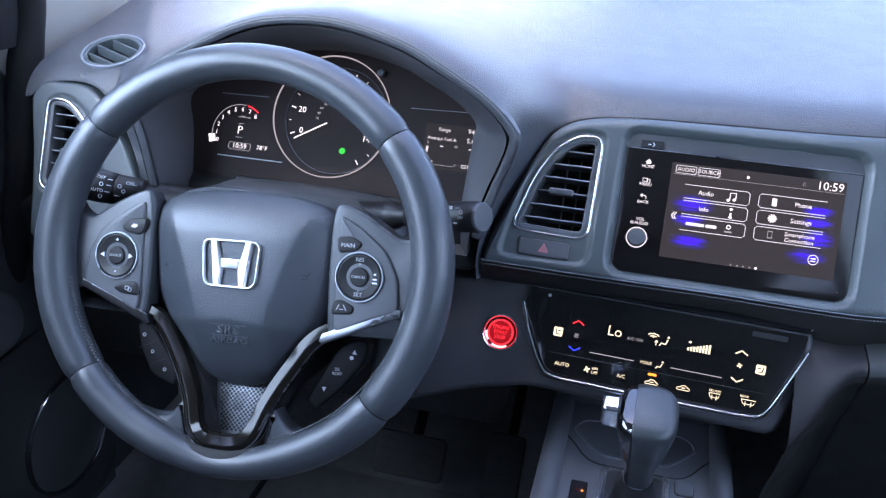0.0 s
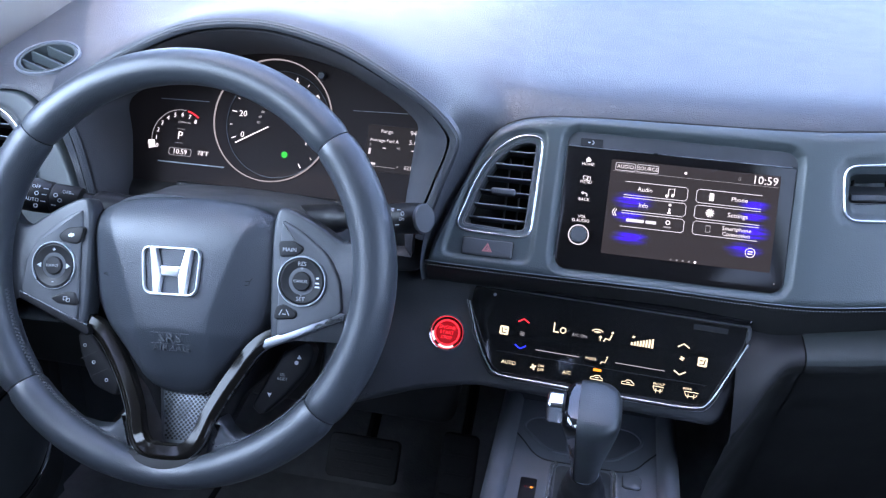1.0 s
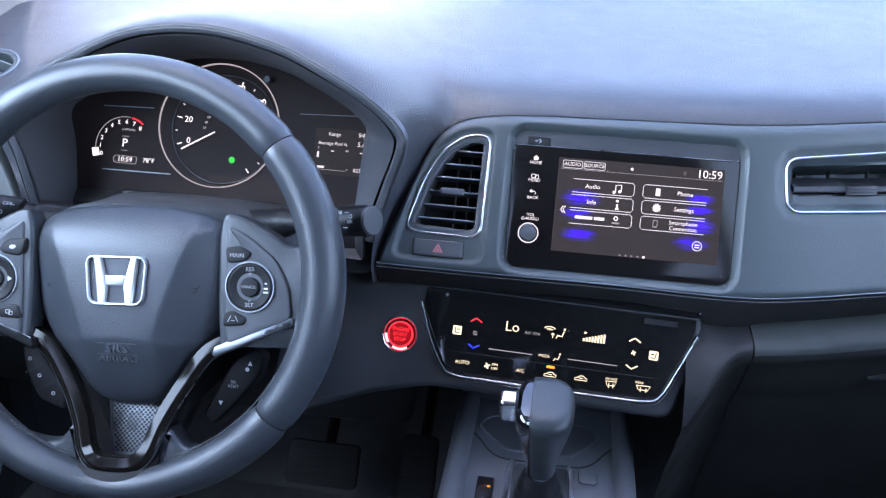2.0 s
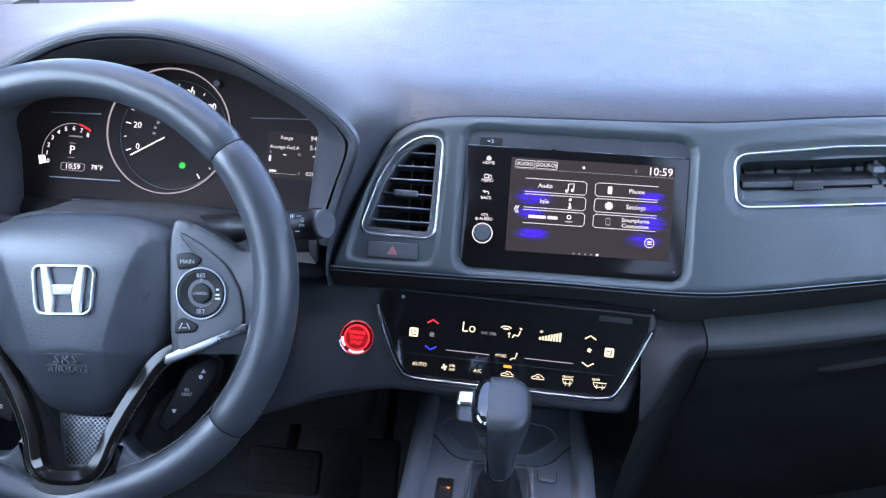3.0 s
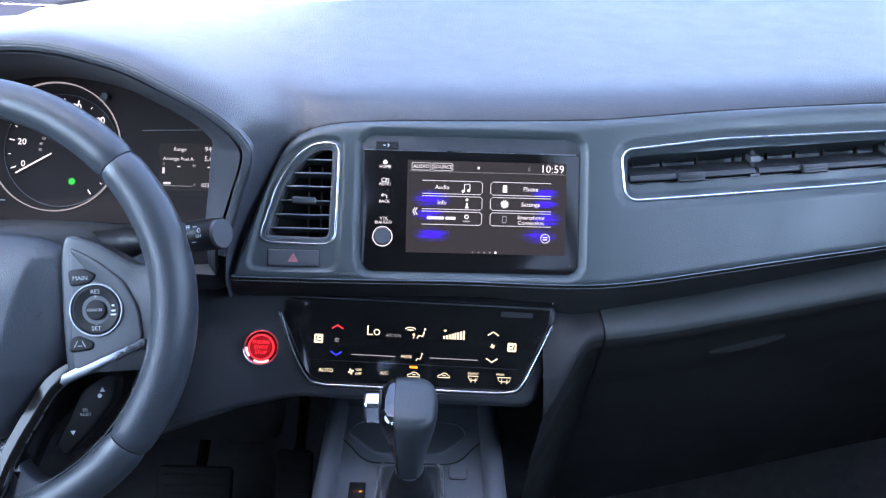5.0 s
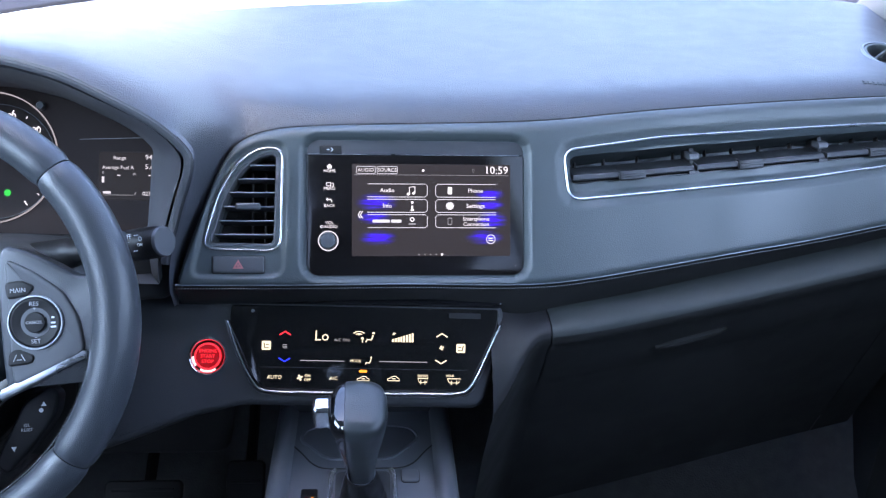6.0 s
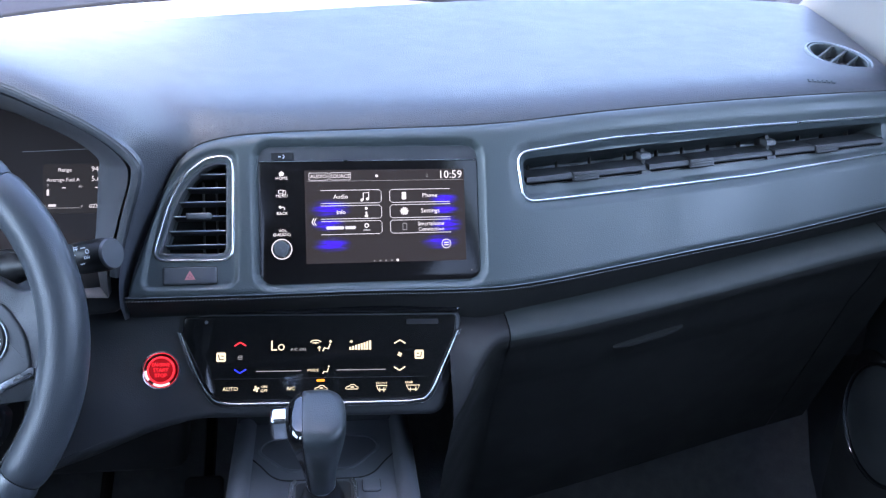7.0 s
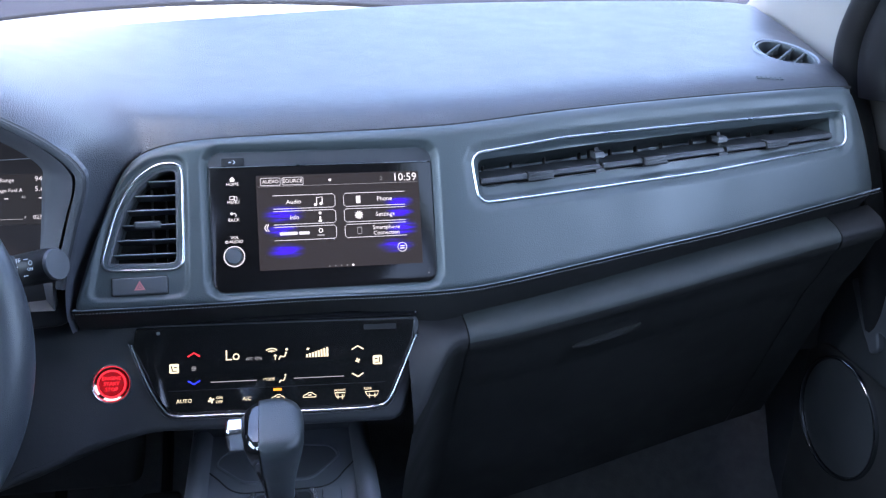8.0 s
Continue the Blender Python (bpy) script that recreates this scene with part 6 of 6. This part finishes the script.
part("chrome_line", sweep([Vector((p.x * 1.022, p.y * 1.065 - 0.0010, -0.0018)) for p in edge], disc_prof(0.0005, 6)), CHROME, climate, "second fine chrome line")
part("lower_lip", sweep([Vector((p.x * 1.035, p.y * 1.10 - 0.0015, -0.007)) for p in edge], [(-0.003, -0.01), (-0.003, 0.0), (0.0, 0.0025), (0.004, 0.0), (0.004, -0.01)]), GLOSS, climate, "black lower lip")
part("slot", strokes([[(0.078, 0.0395), (0.108, 0.0395)]], 0.005, 0.0, 0.0004), BLACKPL, face)
part("sensor_dot", moved(turned([(0.0016, 0), (0.0016, 0.0004)], 12), pose(-0.1045, 0.0405, 0)), SATIN, face)
part("header_trim", plate(rounded([Vector(p) for p in ((-0.1265, 0.0475), (0.1280, 0.0475), (0.1310, 0.0580), (-0.1230, 0.0580))], 0.004, 4), -0.014, -0.0010, 0.0030, 4), GLOSS, climate, "gloss black trim above the panel")
Z2 = 0.0002


def seat_icon(x, y, s=1):
    part("seat_symbol", plate(rrect(0.0084, 0.0084, 0.0012, x, y), -0.0002, Z2, 0.0001, 1), L_WARM, face)
    part("seat_symbol", strokes([[(x - 0.0022 * s, y + 0.0024), (x - 0.0014 * s, y - 0.0022), (x + 0.0024 * s, y - 0.0022)], [(x - 0.0002 * s, y + 0.0010), (x + 0.0024 * s, y + 0.0010)]], 0.0009, Z2, 0.0002), GLOSS, face)


def chevron(x, y, d, m):
    part("chevron", strokes([[(x - 0.0052, y - 0.0018 * d), (x, y + 0.0014 * d), (x + 0.0052, y - 0.0018 * d)]], 0.0013, Z2 - 0.0002), m, face)


seat_icon(-0.0909, 0.0088)
seat_icon(0.0897, 0.0092, -1)
chevron(-0.0738, 0.0206, 1, L_RED)
chevron(-0.0738, -0.0044, -1, L_BLUE)
chevron(0.0719, 0.0212, 1, L_WARM)
chevron(0.0714, -0.0039, -1, L_WARM)
part("symbol", strokes([[(-0.0758, 0.0096), (-0.0718, 0.0096)], [(-0.0758, 0.0082), (-0.0718, 0.0082)], [(-0.0758, 0.0068), (-0.0718, 0.0068)]], 0.0006, 0.0), L_DIM, face)
part("symbol", join(*[strokes([[polar(0.0717, 0.0094, 0.0003, 90 * k + 20), polar(0.0717, 0.0094, 0.0022, 90 * k + 20)]], 0.0014, 0.0) for k in range(4)]), L_WARM, face)
letters("Lo", 0.0132, -0.0400, 0.0182, Z2, L_WARM, face)
letters("A/C ON", 0.0040, -0.0212, 0.0148, Z2, L_DIM, face)
# air flow figures
def figure(x, y, s=1.0, m=L_WARM):
    part("figure", join(moved(turned([(0.0012 * s, 0), (0.0012 * s, 0.0003)], 10), pose(x + 0.0045 * s, y + 0.0042 * s, 0)), strokes([[(x + 0.0042 * s, y + 0.0022 * s), (x + 0.0026 * s, y - 0.0024 * s), (x - 0.0012 * s, y - 0.0018 * s), (x - 0.0026 * s, y - 0.0046 * s)]], 0.0013 * s, 0.0)), m, face)


figure(0.0035, 0.0178)
part("symbol", strokes([[(-0.0105, 0.0215), (-0.0085, 0.0228), (-0.0055, 0.0232), (-0.0025, 0.0228), (-0.0005, 0.0215)], [(-0.0085, 0.0205), (-0.0055, 0.0213), (-0.0025, 0.0205)], [(-0.0055, 0.0195), (-0.0055, 0.0215)]], 0.0010, 0.0), L_WARM, face)
part("arrow", strokes([[(-0.0022, 0.0130), (-0.0022, 0.0175)], [(-0.0036, 0.0160), (-0.0022, 0.0178), (-0.0008, 0.0160)]], 0.0008, 0.0), L_WARM, face)
for k in range(8):
    part("fan_bar", strokes([[(0.0262 + 0.0026 * k, 0.0140), (0.0262 + 0.0026 * k, 0.0168 + 0.0008 * k)]], 0.0019, 0.0), L_WARM, face)
part("symbol", strokes([[(0.0255, 0.0212), (0.0285, 0.0222)], [(0.0265, 0.0228), (0.0275, 0.0205)]], 0.0009, 0.0), L_WARM, face)
part("slider_line", strokes([[(-0.0592, -0.0045), (-0.0187, -0.0045)]], 0.0008, 0.0), L_DIM, face)
part("slider_line", strokes([[(0.0139, -0.0042), (0.0585, -0.0042)]], 0.0008, 0.0), L_DIM, face)
letters("MODE", 0.0036, -0.0080, -0.0042, Z2, L_WARM, face)
figure(0.0030, -0.0040, 0.75)
part("rule", strokes([[(-0.0960, -0.0110), (0.0960, -0.0110)]], 0.0004, 0.0, 0.0002), SEAM, face)
part("amber_lamp", plate(rrect(0.0076, 0.0024, 0.0008, -0.0009, -0.0135), -0.0002, Z2, 0.0001, 1), L_AMBER, face, "amber lit bar")
letters("AUTO", 0.0049, -0.0823, -0.0203, Z2, L_WARM, face)
letters("ON", 0.0036, -0.0520, -0.0185, Z2, L_WARM, face)
letters("OFF", 0.0036, -0.0520, -0.0222, Z2, L_WARM, face)
part("symbol", join(*[strokes([[polar(-0.0590, -0.0204, 0.0004, 90 * k + 20), polar(-0.0590, -0.0204, 0.0028, 90 * k + 20)]], 0.0016, 0.0) for k in range(4)]), L_WARM, face)
letters("A/C", 0.0047, -0.0279, -0.0205, Z2, L_WARM, face)


def car_icon(x, y):
    part("car_symbol", strokes([[(x - 0.0055, y - 0.0014), (x - 0.0055, y + 0.0004), (x - 0.0028, y + 0.0010), (x - 0.0010, y + 0.0026), (x + 0.0022, y + 0.0026), (x + 0.0040, y + 0.0008), (x + 0.0056, y + 0.0002), (x + 0.0056, y - 0.0014), (x - 0.0055, y - 0.0014)]], 0.0007, 0.0), L_WARM, face)
    part("car_symbol", strokes([[(x - 0.0014, y + 0.0004), (x + 0.0018, y + 0.0004)]], 0.0010, 0.0), L_WARM, face)


car_icon(-0.0005, -0.0208)
car_icon(0.0276, -0.0203)
letters("FRONT", 0.0032, 0.0549, -0.0170, Z2, L_WARM, face)
letters("REAR", 0.0032, 0.0800, -0.0165, Z2, L_WARM, face)
for x, w in ((0.0549, 0.0048), (0.0838, 0.0062)):
    part("heater_symbol", strokes([[(x - w, -0.0190), (x + w, -0.0190), (x + w * 0.7, -0.0228), (x - w * 0.7, -0.0228), (x - w, -0.0190)], [(x - w * 0.4, -0.0248), (x - w * 0.4, -0.0205)], [(x + w * 0.4, -0.0248), (x + w * 0.4, -0.0205)]], 0.0007, 0.0), L_WARM, face)

# ---- start button ----
start = thing("start_button", CLIMATE @ pose(-0.1442, -0.0022, -0.004), "round red lit engine start button with chrome ring", "start button")
part("ring", turned([(0.0148, 0.0), (0.0148, 0.0040), (0.0158, 0.0052), (0.0170, 0.0050), (0.0176, 0.0030), (0.0178, -0.004)], 48), CHROME, start, "chrome ring")
part("well", turned([(0.0149, -0.002), (0.0149, 0.0004), (0.001, 0.0004)], 40), SEAM, start)
cap = part("cap", turned([(0.0128, 0.0), (0.0128, 0.0030), (0.0122, 0.0040), (0.001, 0.0040)], 48), L_DARKRED, start, "red lit push cap")
part("cap_ring", ring(circle(0.0124), circle(0.0108), 0.0036, 0.0044, 0.0003), L_RED, start)
for i, w in enumerate(("ENGINE", "START", "STOP")):
    letters(w, 0.0046, 0, 0.0048 - 0.0048 * i, 0.0043, L_RED, cap)
part("lit_arc", sweep([Vector((0.0140 * math.cos(radians(a)), 0.0140 * math.sin(radians(a)), 0.0022)) for a in range(182, 222, 4)], disc_prof(0.0011, 8)), L_WHITE, start, "white lit arc")
part("lit_arc", sweep([Vector((0.0140 * math.cos(radians(a)), 0.0140 * math.sin(radians(a)), 0.0022)) for a in range(242, 304, 4)], disc_prof(0.0011, 8)), L_WHITE, start, "white lit arc")

# ---- centre console ----
MIDX = 0.350
console = thing("centre_console", pose(MIDX, 0.0, FLOOR), "dark grey centre console with a tray and shift gate", "centre console")
CZ = -0.215


def console_rows():
    rows = []
    for k in range(46):
        y = -0.75 + 1.05 * k / 45
        w = 0.0925
        sec = []
        for x, h in ((-w - 0.004, -0.40), (-w - 0.003, -0.06), (-w, -0.014), (-w + 0.002, -0.002), (-w + 0.006, 0.0050), (-w + 0.011, 0.0080), (-w + 0.017, 0.0080), (-w + 0.0210, 0.0052), (-w + 0.0235, 0.0004), (-w + 0.026, 0.0), (0.0, 0.0)):
            sec.append(Vector((MIDX + x, y, CZ + h)))
        sec += [Vector((2 * MIDX - p.x, p.y, p.z)) for p in reversed(sec[:-1])]
        rows.append(sec)
    return rows


part("body", loft(console_rows(), False), CONSOLEPL, console, "dark grey console body", world=True)
tray = rounded([Vector(p) for p in ((-0.065, 0.156), (-0.034, 0.1225), (0.034, 0.1225), (0.065, 0.156), (0.056, 0.174), (0.020, 0.180), (-0.020, 0.180), (-0.056, 0.174))], 0.010, 6)
tray = [Vector((MIDX - 0.004 + 0.94 * p.x, p.y)) for p in tray]
part("tray_rim", moved(ring(inset(tray, -0.0016), inset(tray, 0.0014), -0.004, 0.0022, 0.0010, 120), pose(0, 0, CZ)), CONSOLEPL, console, "raised tray rim", world=True)
part("tray", moved(plate(inset(tray, 0.001), -0.01, 0.0008, 0.0004, 1), pose(0, 0, CZ)), GREYPL, console, "grey tray floor", world=True)
groove = spline([(-0.069, 0.144, 0), (-0.060, 0.132, 0), (-0.050, 0.117, 0), (-0.038, 0.109, 0), (-0.020, 0.108, 0), (0.020, 0.108, 0), (0.038, 0.109, 0), (0.050, 0.117, 0), (0.060, 0.132, 0), (0.069, 0.144, 0)], 5)
part("tray_groove", sweep([Vector((MIDX + p.x, p.y, CZ + 0.0003)) for p in groove], disc_prof(0.0008, 6)), SEAM, console, "thin joint behind the tray", world=True)
for sx in (-1, 1):
    x = MIDX + sx * 0.0300
    part("gate_strip", sweep([Vector((x + sx * 0.002, -0.12, CZ)), Vector((x + sx * 0.001, 0.03, CZ)), Vector((x, 0.098, CZ)), Vector((x - sx * 0.003, 0.105, CZ - 0.001))], [(-0.0026, -0.003), (-0.0024, 0.0024), (-0.0010, 0.0040), (0.0010, 0.0040), (0.0024, 0.0024), (0.0026, -0.003)]), GATECHROME, console, "bright gate strip", world=True)
part("gate", moved(plate(rrect(0.052, 0.23, 0.006, MIDX, -0.012), -0.01, 0.0012, 0.0006), pose(0, 0, CZ)), LOWER, console, "dark gate plate", world=True)
part("switch_gap", moved(plate(rrect(0.0180, 0.0200, 0.0045), 0, 0.0006, 0.0001), pose(0.3955, 0.0955, CZ)), SEAM, console, world=True)
part("switch_blank", moved(plate(rrect(0.0166, 0.0186, 0.004), 0, 0.0020, 0.0010), pose(0.3955, 0.0955, CZ)), CONSOLEPL, console, "square blank cover", world=True)
lampsw = part("lamp_switch", moved(plate(rrect(0.0155, 0.034, 0.002), 0, 0.0022, 0.0010), pose(0.3005, 0.0600, CZ)), BLACKPL, console, "black switch with amber lamp", world=True)
part("amber_lamp", moved(turned([(0.0013, 0), (0.0013, 0.0006)], 10), pose(0.3040, 0.0630, CZ + 0.0020)), L_AMBER, lampsw, world=True)
part("amber_lamp", moved(turned([(0.0008, 0), (0.0008, 0.0005)], 10), pose(0.2985, 0.0632, CZ + 0.0020)), L_DARKRED, lampsw, world=True)
part("front_wall", box(0.262, 0.438, 0.205, 0.22, -0.35, -0.12), LOWER, console, world=True)

# ---- gear lever ----
base_p, top_p = Vector((0.3491, 0.0394, -0.1647)), Vector((0.3466, 0.0045, -0.0700))
axis = (top_p - base_p).normalized()
xa = Vector((1, 0, 0))
ya = axis.cross(xa).normalized()
xa = ya.cross(axis)
lever_m = Matrix.Translation(base_p) @ Matrix((xa, ya, axis)).transposed().to_4x4()
lever = thing("gear_lever", lever_m, "black leather gear lever with gloss side and chrome button", "gear lever")
LEN = (top_p - base_p).length
SECT = [(0.0, 0.0118, 0.0130), (0.10, 0.0126, 0.0140), (0.30, 0.0150, 0.0175), (0.50, 0.0182, 0.0220), (0.68, 0.0214, 0.0256), (0.82, 0.0236, 0.0274), (0.905, 0.0240, 0.0272), (0.955, 0.0222, 0.0250), (0.985, 0.0172, 0.0195), (0.998, 0.0090, 0.0105), (1.0, 0.0030, 0.0035)]
SECT = spline(SECT, 5)


def knob_shell(side):
    """One of the lever's two skins, cut along an upright plane."""
    rings, cut = [], -0.0100
    for z, hw, hd in SECT:
        row = []
        for i in range(48):
            a = 2 * math.pi * i / 48
            x = hw * math.copysign(abs(math.cos(a)) ** 0.7, math.cos(a))
            y = hd * math.copysign(abs(math.sin(a)) ** 0.7, math.sin(a))
            if side > 0:
                x = max(min(cut, hw * 0.9), x)
            else:
                x, y = min(cut - 0.0004, x) * 0.985, y * 0.985
            row.append(Vector((x, y, z * LEN)))
        rings.append(row)
    return loft(rings, True, True, True)


part("leather_grip", knob_shell(1), KNOBSKIN, lever, "dark leather grip")
part("gloss_front", knob_shell(-1), GLOSS, lever, "gloss black side")
part("release_button", moved(plate(rrect(0.0255, 0.0165, 0.005), 0, 0.0135, 0.0040, 5), pose(-0.0225, 0.0, 0.0880) @ pose(0, 0, 0, 0, -90, 0)), CHROME, lever, "chrome release button")
part("button_collar", moved(plate(rrect(0.0270, 0.0175, 0.005), 0, 0.0022, 0.0008, 3), pose(-0.0212, 0.0, 0.0880) @ pose(0, 0, 0, 0, -90, 0)), BLACKPL, lever)
part("collar", turned([(0.0124, -0.003), (0.0126, -0.0016), (0.0123, 0.0), (0.0120, 0.0015)], 32), SATIN, lever, "thin chrome collar")
part("boot", turned([(0.022, -0.047), (0.0185, -0.036), (0.0195, -0.030), (0.0155, -0.022), (0.0165, -0.016), (0.0130, -0.004)], 28), BLACKPL, lever, "dark gaiter")

# ---- foot well ----
def pedal(name, x, y, z, w, h, label):
    p = thing(name, pose(x, y, z, -35, 0, 0), label, "pedal")
    part("pad", moved(plate(rrect(w, h, 0.008), 0, 0.012, 0.003), pose(0, 0, 0, 90, 0, 0)), UNDER, p)
    for k in range(4):
        part("rib", moved(rbox(w * 0.8, 0.004, 0.003, 0.001, 0, -h * 0.3 + h * 0.2 * k, 0.012), pose(0, 0, 0, 90, 0, 0)), UNDER, p)
    part("arm", sweep([Vector((0, 0.012, 0)), Vector((0, 0.06, 0.12)), Vector((0, 0.1, 0.3))], disc_prof(0.008, 8), up=(1, 0, 0)), BLACKPL, p)
    return p


pedal("brake_pedal", 0.06, 0.36, -0.46, 0.10, 0.06, "black rubber brake pedal in the foot well")
pedal("accelerator_pedal", 0.19, 0.36, -0.48, 0.05, 0.14, "black rubber accelerator pedal in the foot well")
mat_o = rrect(0.42, 0.56, 0.05)
for x in (0.02, 0.75):
    fm = thing("floor_mat", pose(x, 0.20, FLOOR), "black carpet floor mat with bound edge", "floor mat", "front floor mats")
    part("carpet", plate(mat_o, 0.001, 0.012, 0.004), CARPET, fm)
    part("binding", ring(inset(mat_o, -0.004), inset(mat_o, 0.006), 0.001, 0.0145, 0.002), RUBBER, fm)

# ---- faint moulded marks on the passenger's top pad ----
for k in range(6):
    x, y = 0.868 + 0.0054 * k, 0.287
    z = pad_height(x, y)
    part("moulded_mark", box(x, x + 0.0040, y - 0.003, y - 0.0018, z - 0.003, z + 0.0001), TRIM, dashboard, world=True)
    part("moulded_mark", box(x + 0.0008, x + 0.0020, y, y + 0.006 - 0.0020 * (k % 2), z - 0.002, z + 0.0012), TRIM, dashboard, world=True)
